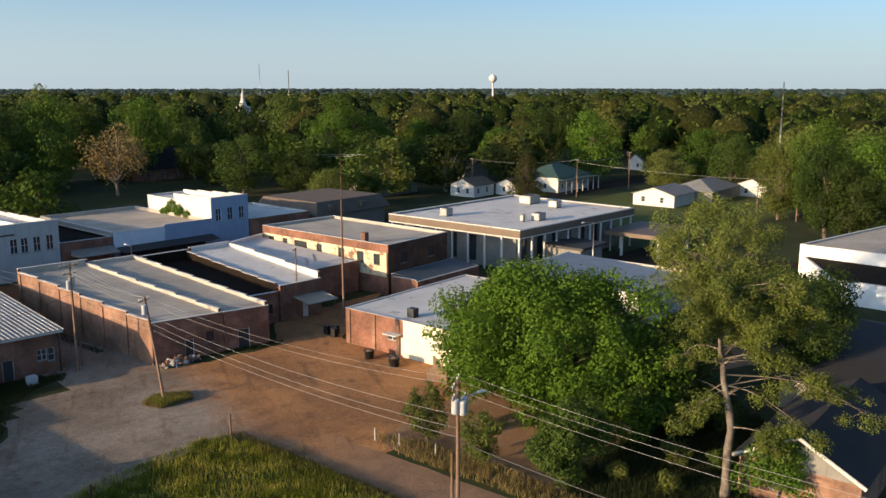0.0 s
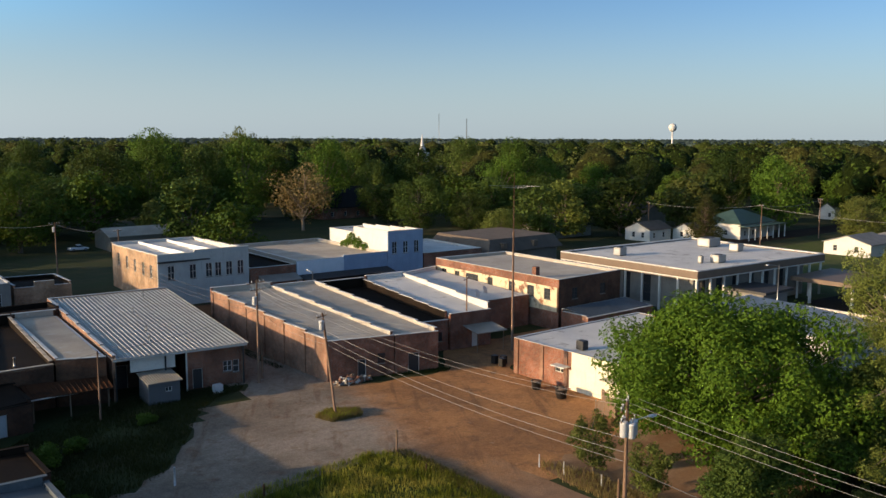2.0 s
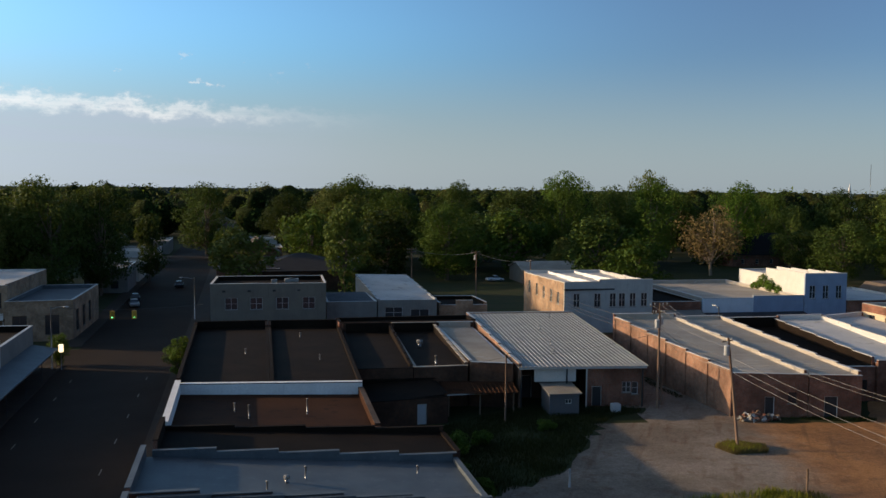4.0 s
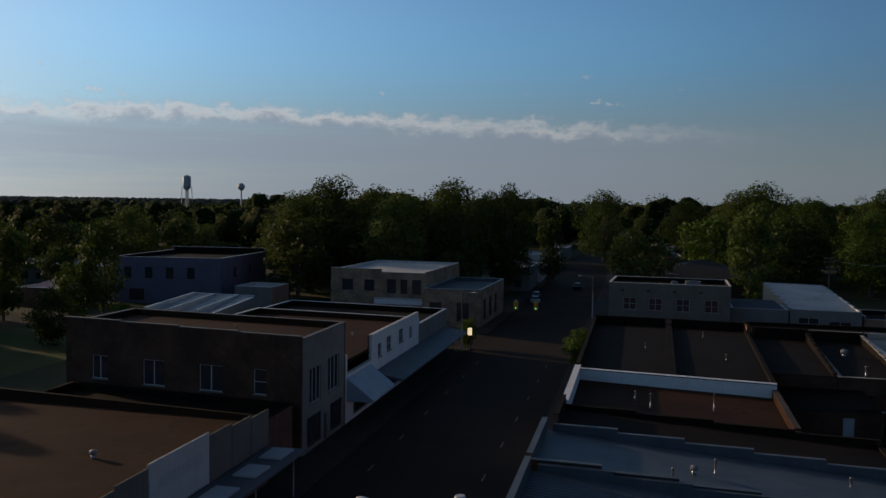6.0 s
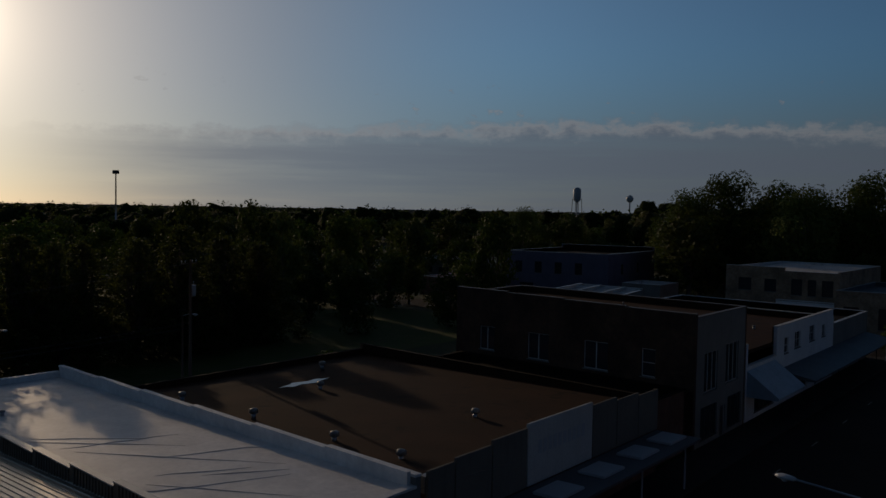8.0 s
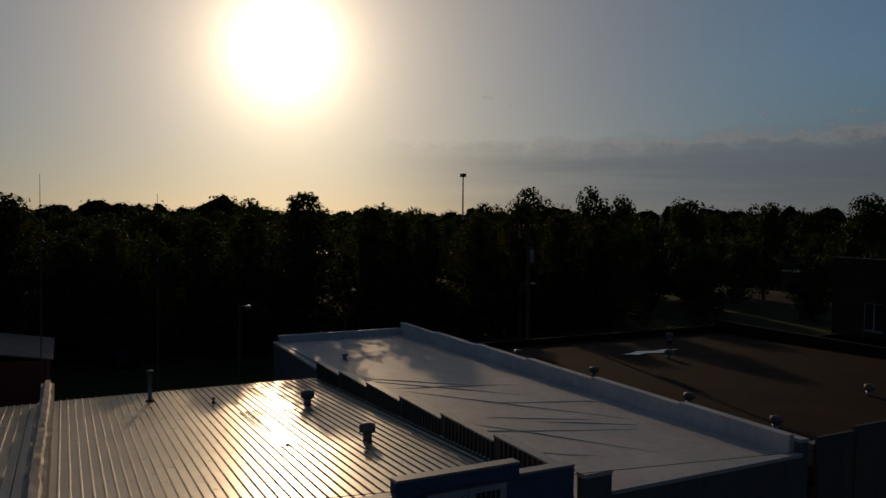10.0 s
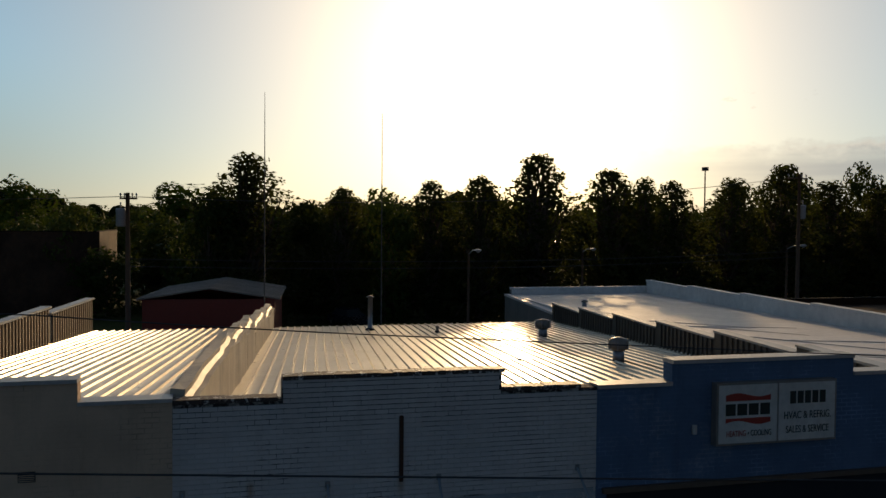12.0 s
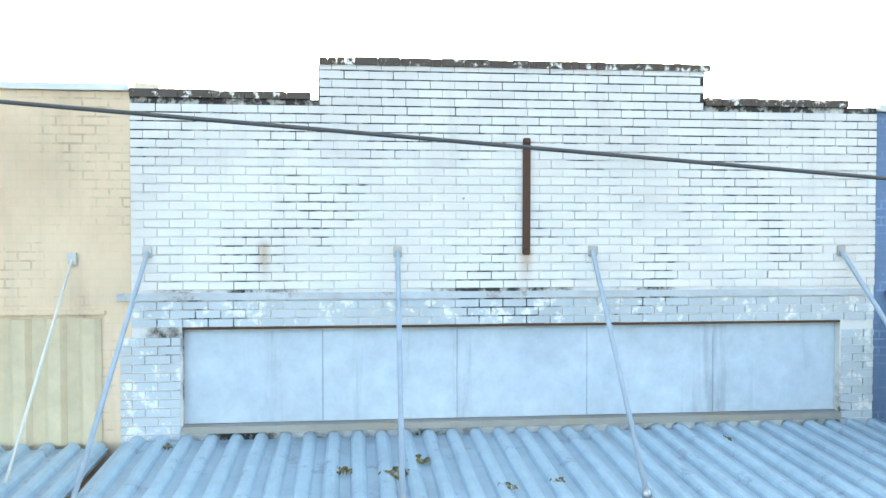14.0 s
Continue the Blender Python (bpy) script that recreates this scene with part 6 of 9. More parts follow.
def branches(rnd, base, top, girth, tips, bend=0.6):
    """A trunk and limbs out to the given tips."""
    bm = bmesh.new()
    base, top = Vector(base), Vector(top)
    pts = [base.lerp(top, k / 6) + Vector((rnd.uniform(-1, 1), rnd.uniform(-1, 1), 0)) * bend * 0.25 * (k > 0) for k in range(7)]
    tube(bm, [base - Vector((0, 0, 0.2))] + pts, [girth * 1.35] + [girth * (1.08 - 0.85 * k / 6) for k in range(7)], 9)
    for t in tips:
        t = Vector(t)
        k = min(5, max(1, int(6 * (t.z - base.z) / max(0.1, (top.z - base.z)) * rnd.uniform(0.35, 0.75))))
        s = pts[k]
        mid = s.lerp(t, 0.5) + Vector((rnd.uniform(-1, 1), rnd.uniform(-1, 1), rnd.uniform(0.1, 0.8))) * bend * 0.5
        r = girth * (0.5 - 0.05 * k)
        tube(bm, [s, s.lerp(mid, 0.5), mid, mid.lerp(t, 0.55), t], [r, r * 0.8, r * 0.6, r * 0.4, r * 0.15], 4)
    return bm


def grow(label, seed, h, w, kind, leaves, leaf, mat, bark=None, name="tree", clumps=22, low=0.22, corners=4, lumps=(0.11, 0.19), extra=()):
    """A tree at the origin: a trunk with its limbs, and a crown of leaf clumps."""
    rnd = random.Random(seed)
    root = thing(name, label, "tree", group="trees")
    cs, rs = [], []
    if kind == "pine":
        k = clumps
        for i in range(k):
            f = (i + 0.5) / k
            z = h * (low + (1 - low) * f)
            reach = w / 2 * (1 - f) ** 0.5 * rnd.uniform(0.3, 1.0) + 0.1
            a = i * 2.4 + rnd.uniform(-0.5, 0.5)
            cs.append((math.cos(a) * reach * 0.9, math.sin(a) * reach * 0.9, z))
            rs.append(max(0.34, w * 0.09 * (1.2 - 0.6 * f)))
    else:
        for i in range(clumps):
            f = rnd.random() ** 0.8
            ang, zz = rnd.uniform(0, math.tau), rnd.uniform(-1, 1)
            rad = math.sqrt(max(0, 1 - zz * zz)) * (0.55 + 0.45 * f)
            lump = rnd.uniform(0.75, 1.12)
            cs.append((math.cos(ang) * rad * w * 0.37 * lump, math.sin(ang) * rad * w * 0.37 * lump, h * (low + (1 - low) * (0.5 + zz * 0.42 * lump))))
            rs.append(w * rnd.uniform(*lumps))
        cs.append((0, 0, h * (low + (1 - low) * 0.55)))
        rs.append(w * 0.27)
    for x, y, z, s in extra:
        cs.append((x, y, z))
        rs.append(s)
    tips = [c for c in cs if rnd.random() < (0.8 if kind == "bare" else 0.5)]
    part("trunk", branches(rnd, (0, 0, 0), (rnd.uniform(-0.4, 0.4), rnd.uniform(-0.4, 0.4), h * (0.93 if kind in ("pine", "bare") else 0.7)), 0.022 * h, tips), bark or M_BARK, root)
    crown = new("crown", leaf_cloud("crown", cs, rs, leaves, leaf, mat, seed, shell=0.35 if kind == "bare" else 0.6, corners=corners))
    crown.parent = root
    return root


KINDS = {"leaf": ("green broadleaf tree in full leaf", M_LEAF), "dark": ("dark green shade tree with a dense crown", M_LEAF_DARK),
         "olive": ("olive green tree with a loose crown", M_LEAF_OLIVE), "pine": ("slender dark pine tree", M_PINE), "brown": ("tree with sparse brown dry foliage", M_LEAF_BROWN)}
STOCK, GRAND = {}, {}
for kind, (label, mat) in KINDS.items():
    STOCK[kind] = []
    for s in range(3 if kind != "brown" else 1):
        if kind == "pine":
            STOCK[kind].append(grow(label, 40 + s, 10.0, 6.0, "pine", 10500, 0.19, mat, clumps=230, low=0.04, corners=3))
        elif kind == "brown":
            STOCK[kind].append(grow(label, 60, 10.0, 10.0, "bare", 4200, 0.26, mat, M_PALEBARK, clumps=44, corners=3))
        else:
            STOCK[kind].append(grow(label, 10 + s + 5 * len(STOCK), 10.0, 9.0, "broad", 3500, 0.40, mat, clumps=38 + 8 * s, low=0.03, corners=3, lumps=(0.08, 0.18)))
for kind in ("leaf", "dark", "olive"):
    GRAND[kind] = [grow(KINDS[kind][0], 80 + s, 10.0, 9.0, "broad", 11500, 0.205, KINDS[kind][1], clumps=60 + 12 * s, low=0.03, corners=3, lumps=(0.08, 0.16)) for s in range(2)]
PLANT = random.Random(4)
PLANTED = []


def plant(x, y, h, w, kind, tall=10.0):
    t = PLANT.choice(GRAND[kind] if tall == 10.0 and w > 12 and kind in GRAND else STOCK[kind])
    ww = {"pine": 3.3, "brown": 10.0}.get(kind, 8.0)
    m = Matrix.LocRotScale((x, y, 0), Euler((0, 0, PLANT.uniform(0, 6.28))), (w / ww, w / ww, h / tall))
    PLANTED.append((x, y, w))
    return copy_thing(t, m)


# trees of their own standing, seen from the lot and the street
for x, y, h, w, kind in (
    (127, 217, 19, 21, "brown"), (150, 192, 17.5, 17.5, "dark"), (159, 181, 12, 13, "dark"), (191, 201, 22.8, 18, "leaf"), (210, 200, 22, 17, "leaf"),
    (235, 200, 18.5, 19, "leaf"), (143, 151, 11, 12.5, "olive"), (166, 171, 7, 12, "dark"), (225, 159, 18, 17, "leaf"), (191, 126, 12.6, 6, "pine"),
    (238, 133, 23.6, 19.6, "leaf"), (230, 105, 12, 15, "olive"), (244, 188, 22, 18, "dark"), (263, 165, 24, 16, "dark"), (286, 137, 17, 14.5, "leaf"),
    (248, 101, 17.5, 16.6, "leaf"), (233, 87, 17.7, 13, "dark"), (223, 72, 16.5, 14, "olive"), (189, 52, 24.5, 12.5, "leaf"), (178, 47, 19.5, 14, "dark"), (196, 62, 17, 12.2, "olive"), (205, 60, 22, 13, "olive"),
    (184, 41, 20.6, 16, "leaf"), (176, 42, 16, 13, "dark"), (123, 256, 23, 20, "dark"), (157, 296, 25, 22, "leaf"), (178, 270, 24, 23, "leaf"),
    (164, 234, 21, 15, "dark"), (126, 276, 19, 18, "dark"), (102, 266, 29.5, 21, "leaf"), (128, 257, 30.0, 15, "olive"), (36, 282, 29.0, 24, "leaf"), (68, 279, 27.5, 20, "dark"),
    (151, 243, 28.0, 18, "leaf"), (200, 206, 27.0, 18, "leaf"), (-12, 300, 25.0, 20, "dark")):
    plant(x, y, h, w, kind)
for x, y, h, w, kind in (
    (51, 216, 20, 19, "leaf"), (81, 251, 24, 22, "dark"), (107, 240, 25, 19, "dark"), (118, 235, 27, 19, "leaf"), (94, 246, 26, 17, "leaf"), (43, 249, 24, 20, "leaf"),
    (30, 273, 26, 23, "olive"), (16, 322, 23, 21, "dark"), (210, 242, 27, 23, "dark"), (180, 230, 26, 21, "dark"), (-88, 16, 14, 7.2, "pine"), (-86, 13, 11.7, 6, "dark"),
    (-91, 21, 11.4, 6, "dark"), (-88, 24, 11.4, 4.5, "pine"), (-87, 27.5, 11, 6.4, "dark"), (-89, 32, 12.1, 5.5, "pine"), (-87, 36, 12.5, 6.0, "pine"), (-88, 42, 14.7, 7.2, "pine"),
    (-88, 49, 13.5, 6.5, "pine"), (-87, 52, 12.7, 4.8, "pine"), (-89, 56, 12.5, 6.0, "pine"), (-88, 62, 12.9, 6.5, "pine"), (-87, 67, 14.2, 6.8, "pine"), (-89, 74, 12.9, 7.2, "pine"),
    (-88, 79, 12.1, 6.8, "pine"), (-110, 8, 9.2, 7, "dark"), (-110, -1, 10, 9, "dark"), (-110, -6, 9.2, 8, "dark"), (-96, 12, 9.5, 7, "dark"), (-95, 4, 6, 7, "dark")):
    plant(x, y, h, w, kind)
for x, y, h, w, kind in (
    (-78, 192, 22.5, 19, "dark"), (-69, 190, 26.0, 22, "dark"), (-58, 196, 25.2, 20, "dark"), (-52, 184, 23.8, 19, "olive"), (-45, 198, 25.4, 20, "dark"), (-39, 190, 26.8, 19, "dark"),
    (-30, 196, 24.6, 15, "dark"), (-22.5, 222, 18, 9, "dark"), (-130, 205, 18, 14, "dark"), (-119, 210, 16, 12, "dark"), (-4, 225, 14, 10, "leaf"), (22, 192, 20, 12, "dark"),
    (-38, 176, 11, 8, "olive"), (-98, 104, 10, 8, "dark"), (-109, 87, 9, 8, "dark"), (-108, 96, 9, 7, "dark"), (-96, 95, 8, 7, "dark"), (-113, 63, 11, 9, "dark"), (-120, 81, 12, 9, "leaf"),
    (-103, 56, 10, 8, "dark"), (-96, 70, 9, 8, "dark"), (-84, 92, 9, 8, "dark"), (-79, 106, 8, 7, "dark"), (-101, 118, 10, 9, "dark"), (-93, 130, 10, 8, "leaf"), (-76, 118, 5, 5, "dark"), (-120, 112, 12, 10, "dark"),
    (-128, 128, 12, 10, "dark"), (-8.2, 112, 5.0, 4.0, "leaf"), (-24.0, 121.0, 4.5, 3.4, "leaf")):
    plant(x, y, h, w, kind)

for x, y, h, w in ((-127, 97, 17.6, 11), (-120, 105, 17.8, 9), (-115, 107, 16.6, 8), (-110, 116, 17, 9), (-101.5, 124, 16.4, 9), (-90, 134, 17.8, 10), (-131, 91, 16, 9), (-140, 128, 15, 12), (-160, 60, 15.5, 12), (-165, 95, 14.5, 10)):
    plant(x, y, h, w, PLANT.choice(("dark", "dark", "olive")))
for i in range(13):
    y = -30 + i * 6.2
    plant(-104 + PLANT.uniform(-5, 5), y + PLANT.uniform(-2, 2), PLANT.uniform(5.5, 11.5), PLANT.uniform(6, 10), PLANT.choice(("dark", "olive", "pine", "pine")))
FOOT = []
for o in scene.objects:
    if o.parent is None and o.type == "EMPTY" and o.get("category") in ("building", "house"):
        c = [v for k in o.children for v in ((k.matrix_parent_inverse @ Vector(b)) + o.location if k.type == "MESH" else o.location for b in k.bound_box)]
        FOOT.append((min(v.x for v in c) - 5, max(v.x for v in c) + 5, min(v.y for v in c) - 5, max(v.y for v in c) + 5))


def clear(x, y):
    """Whether a tree may stand here: off the streets, the yards and the buildings."""
    if (-30 < x < -2 and y < 230) or -26 < x < -6 or (114 < y < 143 and -140 < x < 300):
        return False
    if -75 < x < 112 and -100 < y < 165:
        return False
    if (100 < x < 152 and 20 < y < 125) or (150 < x < 245 and 55 < y < 118) or (-105 < x < -60 and -60 < y < 120):
        return False
    if -125 < x < -55 and 100 < y < 153:
        return False
    if 145 < x < 173 and 0 < y < 125:
        return False
    if 92 < x < 150 and 140 < y < 214:
        return False
    if 0 < x < 75 and 150 < y < 205:
        return False
    return not any(a < x < b and c < y < d for a, b, c, d in FOOT)


# woods round the town: nearer trees one by one, those beyond as one mass
count = 0
for ring, gap in ((160, 17), (178, 17), (197, 17), (217, 17), (238, 18), (260, 18), (284, 19)):
    n = int(ring * math.tau / gap)
    for i in range(n):
        yaw_ = i / n * math.tau + PLANT.uniform(-0.4, 0.4) / ring * gap
        r = ring + PLANT.uniform(-7, 7)
        x, y = -math.sin(yaw_) * r, math.cos(yaw_) * r
        deg = (math.degrees(yaw_) + 180) % 360 - 180
        if not (-88 < deg < 112) or not clear(x, y) or any(math.hypot(x - a, y - b) < 8 for a, b, _ in PLANTED) or count > 330:
            continue
        kind = PLANT.choices(("leaf", "dark", "olive", "pine"), (4, 5, 2, 0))[0]
        low = deg > 25
        h = PLANT.uniform(8, 16.5) if low else PLANT.uniform(12, 21.5)
        plant(x, y, h, h * PLANT.uniform(0.8, 1.15) if kind != "pine" else h * 0.42, kind, 11.0)
        count += 1
for some in (*STOCK.values(), *GRAND.values()):
    for t in some:
        for o in (*t.children, t):
            bpy.data.objects.remove(o)



def crown_field(label, mat, seed, near_r, far_r, gap, detail, leaves, lift=0.0):
    """Far woods as one mass: uneven lumpy crowns, one or two to a tree, with loose leaves along their outline."""
    rng = np.random.default_rng(seed)
    bm = bmesh.new()
    bmesh.ops.create_icosphere(bm, subdivisions=detail, radius=1.0)
    bm.verts.ensure_lookup_table()
    ball = np.array([v.co[:] for v in bm.verts])
    tris = np.array([[v.index for v in f.verts] for f in bm.faces])
    bm.free()
    total = int(math.radians(205) / 2 * (far_r**2 - near_r**2) / gap**2)
    cs, rs = [], []
    for i in range(total):
        yaw_, rr = math.radians(rng.uniform(-90, 115)), math.sqrt(rng.uniform(near_r**2, far_r**2))
        x, y = -math.sin(yaw_) * rr, math.cos(yaw_) * rr
        if -26 < x < -6 and y < 800 or 400 < rr < 560 and abs(math.degrees(yaw_) + 37.2) < 2.5 or any(a - 12 < x < b + 40 and c - 30 < y < d + 12 for a, b, c, d in FOOT):
            continue
        h = rng.uniform(13.5, 16.5) if near_r > 1000 else (rng.uniform(9, 22) if math.degrees(yaw_) < 25 else rng.uniform(7, 16)) + 2.5 * math.sin(yaw_ * 41 + rr * 0.02) + lift * max(0.0, rr - 900) / 2500
        wide_ = h * rng.uniform(0.2, 0.46) * max(1.0, gap / 26)
        cs.append((x, y, h - wide_ * 0.95))
        rs.append(wide_)
        if gap < 24:
            cs.append((x + rng.uniform(-4, 4), y + rng.uniform(-4, 4), h * 0.45))
            rs.append(wide_ * rng.uniform(0.7, 1.0))
    cs, rs = np.array(cs), np.array(rs)
    uneven = rng.uniform(*((0.7, 1.2) if detail > 1 else (0.94, 1.06)), (len(cs), len(ball), 1))
    v = (ball[None] * uneven * rs[:, None, None] * ((1, 1, 0.95) if detail > 1 else (1.25, 1.25, 0.8)) + cs[:, None]).reshape(-1, 3)
    f = (tris[None] + (np.arange(len(cs)) * len(ball))[:, None, None]).reshape(-1, 3)
    me = bpy.data.meshes.new("woodland")
    me.vertices.add(len(v))
    me.vertices.foreach_set("co", v.ravel())
    me.loops.add(f.size)
    me.loops.foreach_set("vertex_index", f.ravel().astype(np.int32))
    me.polygons.add(len(f))
    me.polygons.foreach_set("loop_start", np.arange(0, f.size, 3, dtype=np.int32))
    me.polygons.foreach_set("use_smooth", np.ones(len(f), dtype=bool))
    me.update()
    me.validate()
    me.materials.append(mat)
    tagged(new("woodland", me), label, "woods", kind="stuff")
    if leaves:
        loose = leaf_cloud("woodland_leaves", cs, rs * 1.08, leaves, 1.2 if near_r < 400 else 2.1, M_LEAF_OLIVE if mat is M_FAR2 else (M_LEAF if near_r < 400 else M_LEAF_DARK), seed + 5, flat=0.95, shell=0.9, corners=3)
        tagged(new("woodland_leaves", loose), "loose outer foliage of the distant woodland", "woods", kind="stuff")


crown_field("distant woodland of green tree crowns", M_FAR1, 1, 292, 560, 21.0, 2, 95000)
crown_field("distant woodland of olive tree crowns", M_FAR2, 2, 292, 560, 30.0, 2, 52000)
crown_field("far woodland canopy towards the horizon", M_FAR1, 3, 560, 1100, 25.0, 1, 70000, 6.0)
crown_field("far olive woodland canopy", M_FAR2, 4, 560, 1100, 36.0, 1, 36000, 6.0)
crown_field("woodland along the horizon", M_FARHAZE, 5, 1100, 3600, 46.0, 1, 0, 10.0)
# ---- near trees, shrubs and tall grass ----
def stand(tree, x, y, label=None):
    tree.location = (x, y, 0)
    for o in tree.children:
        o.matrix_parent_inverse = Matrix.Identity(4)
    return tagged(tree, label or "")


DROOP = [(dx - 1.0, dy - 0.7, dz, 1.4) for dx, dy, dz in ((-3.0, -10.4, 2.0), (-2.2, -9.6, 3.2), (-1.6, -11.2, 3.4), (-4.6, -8.6, 1.9), (-3.6, -9.2, 4.4), (0.2, -11.4, 4.6), (-0.6, -10.2, 5.8), (1.6, -11.8, 6.2), (-5.6, -7.4, 2.8), (1.0, -10.8, 3.0), (0.4, -11.6, 7.4), (4.0, -6.6, 12.0), (4.0, -8.6, 10.2), (4.0, -8.0, 7.8), (4.6, -9.6, 4.6), (4.2, -9.8, 6.6), (3.6, -4.6, 12.6), (5.0, -8.4, 11.2), (3.0, -7.4, 11.0))]
stand(grow("", 101, 13.4, 28.0, "broad", 96000, 0.27, M_LEAF_DEEP, clumps=200, low=0.0, corners=3, lumps=(0.04, 0.085), extra=DROOP), 66.0, 40.9, "big bright green shade tree with a dense rounded crown")


def feathery_tree(x, y):
    """A tall leaning pale trunk, bare in the middle, with long limbs that end in drooping loose sprays."""
    rnd = random.Random(31)
    root = thing("tree", "tall pale-barked tree with feathery olive foliage", "tree", (x, y, 0), "trees")
    right, away = Vector((0.36, -0.93, 0)), Vector((0.93, 0.36, 0))

    def at(u, z, d=0.0):
        return (right * u + away * d + Vector((0, 0, z))) * 1.28

    trunk = [at(0, -0.2), at(0.05, 2.0), at(0.15, 4.2, 0.1), at(-0.2, 6.2, 0.2), at(-0.5, 8.0, 0.2), at(-0.75, 9.6, 0.1), at(-0.6, 11.4, 0.3), at(-0.35, 13.4, 0.2)]
    bent = [trunk[0]]
    for a, b in zip(trunk, trunk[1:]):
        bent += [a.lerp(b, 0.5) + Vector((rnd.uniform(-0.13, 0.13), rnd.uniform(-0.13, 0.13), 0)), b]
    limbs = [(bent, [0.44, 0.37, 0.33, 0.32, 0.27, 0.29, 0.24, 0.22, 0.2, 0.15, 0.13, 0.1, 0.08, 0.05, 0.03])]
    cs, rs = [], []
    # limbs as: where on the trunk, how far out across and in depth, and the height of the tip
    spread = [(4, 5.2, 0.6, 7.4), (3, 7.8, -0.3, 5.6), (3, 6.4, 1.2, 6.6), (3, 4.4, -1.0, 4.6), (4, 3.6, -1.4, 8.6), (4, 4.4, 1.8, 9.8), (3, -2.4, -0.8, 5.0), (3, -1.9, 1.0, 4.2), (4, -2.8, 0.4, 8.0), (2, 2.4, -1.6, 4.0)]
    for k in range(30):
        n = rnd.choice((4, 5, 5, 6, 6))
        spread.append((n, rnd.uniform(-2.9, 4.2), rnd.uniform(-3.0, 3.4), min(13.9, trunk[n].z / 1.28 + rnd.uniform(-0.4, 3.0))))
    for n, u, d, z in spread:
        s0 = trunk[n].lerp(trunk[min(n + 1, 7)], rnd.random() * 0.7)
        end = at(u, z, d)
        mid = s0.lerp(end, 0.5) + Vector((rnd.uniform(-0.5, 0.5), rnd.uniform(-0.5, 0.5), 0.35 + 0.11 * abs(u)))
        q1, q3 = s0.lerp(mid, 0.5) + Vector((rnd.uniform(-0.2, 0.2), rnd.uniform(-0.2, 0.2), 0.1)), mid.lerp(end, 0.5) + Vector((0, 0, 0.2))
        limbs.append(([s0, q1, mid, q3, end], [0.07, 0.05, 0.034, 0.02, 0.006]))
        for q in range(12):
            f = 0.25 + 0.8 * q / 11
            c = (s0.lerp(mid, f * 2) if f < 0.5 else mid.lerp(end, f * 2 - 1)) + Vector((rnd.uniform(-0.8, 0.8), rnd.uniform(-0.8, 0.8), rnd.uniform(-0.75, 0.35)))
            if f < 0.45 and rnd.random() < 0.75:
                continue
            cs.append(c[:])
            rs.append(rnd.uniform(0.38, 0.95))
            limbs.append(([(mid if f < 0.6 else q3).lerp(end, rnd.random() * 0.5), c], [0.02, 0.005]))
    # dead twigs about the fork
    for k in range(26):
        s0 = trunk[rnd.choice((3, 4, 4, 5))]
        a = rnd.uniform(0, math.tau)
        end = s0 + Vector((math.cos(a), math.sin(a), rnd.uniform(-0.1, 0.9))) * rnd.uniform(0.8, 2.2)
        limbs.append(([s0, s0.lerp(end, 0.5) + Vector((0, 0, 0.15)), end], [0.05, 0.03, 0.008]))
    part("trunk", tubes(limbs, 6), M_GREYBARK, root)
    crown = new("crown", leaf_cloud("crown", cs, rs, 74000, 0.145, M_LEAF_FEATHER, 8, flat=0.9, shell=0.05, corners=3))
    crown.parent = root
    root.location = (x, y, 0)
    for o in root.children:
        o.matrix_parent_inverse = Matrix.Identity(4)


feathery_tree(58.5, 20.9)
stand(grow("", 103, 16.8, 25.0, "broad", 34000, 0.22, M_LEAF_OLIVE, M_PALEBARK, clumps=92, low=0.12, corners=3, lumps=(0.03, 0.075)), 99.0, 38.0, "light green open-crowned tree beyond the yard")
stand(grow("", 104, 13.0, 15.0, "broad", 24000, 0.25, M_LEAF_DARK, clumps=50, low=0.12, corners=3, lumps=(0.08, 0.14)), 86.0, 24.5, "dark green tree beside the long white store")
stand(grow("", 110, 9.6, 11.0, "broad", 22000, 0.24, M_LEAF_DARK, clumps=46, low=0.05, corners=3, lumps=(0.07, 0.14)), 71.0, 30.0, "dark shade tree between the big tree and the pale one")
stand(grow("", 111, 7.0, 9.0, "broad", 15000, 0.22, M_LEAF_DARK, clumps=40, low=0.03, corners=3, lumps=(0.07, 0.14)), 64.5, 31.5, "dark undergrowth below the big tree")
stand(grow("", 105, 8.6, 7.0, "bare", 9000, 0.2, M_LEAF_OLIVE, corners=3, clumps=26, low=0.2), 68.0, 50.0, "young sparse tree against the pale yellow wall")
stand(grow("", 106, 5.4, 6.4, "bare", 5200, 0.17, M_LEAF_OLIVE, corners=3, clumps=40, low=0.1, lumps=(0.05, 0.1)), 52.6, 44.2, "bright green sapling clump by the lane")
stand(grow("", 107, 6.6, 8.0, "broad", 20000, 0.2, M_LEAF_DARK, corners=3, lumps=(0.08, 0.15), clumps=44, low=0.02), 53.6, 31.2, "dark leafy bush below the big tree")
stand(grow("", 108, 5.4, 7.5, "broad", 9000, 0.2, M_LEAF, corners=3, clumps=24, low=0.05), 60.2, 17.6, "green bush against the brick gable")
stand(grow("", 109, 4.6, 6.0, "bare", 4200, 0.17, M_LEAF_OLIVE, corners=3, clumps=36, low=0.1, lumps=(0.05, 0.1)), 52.2, 38.5, "weedy yellow-green bush beside the lane")
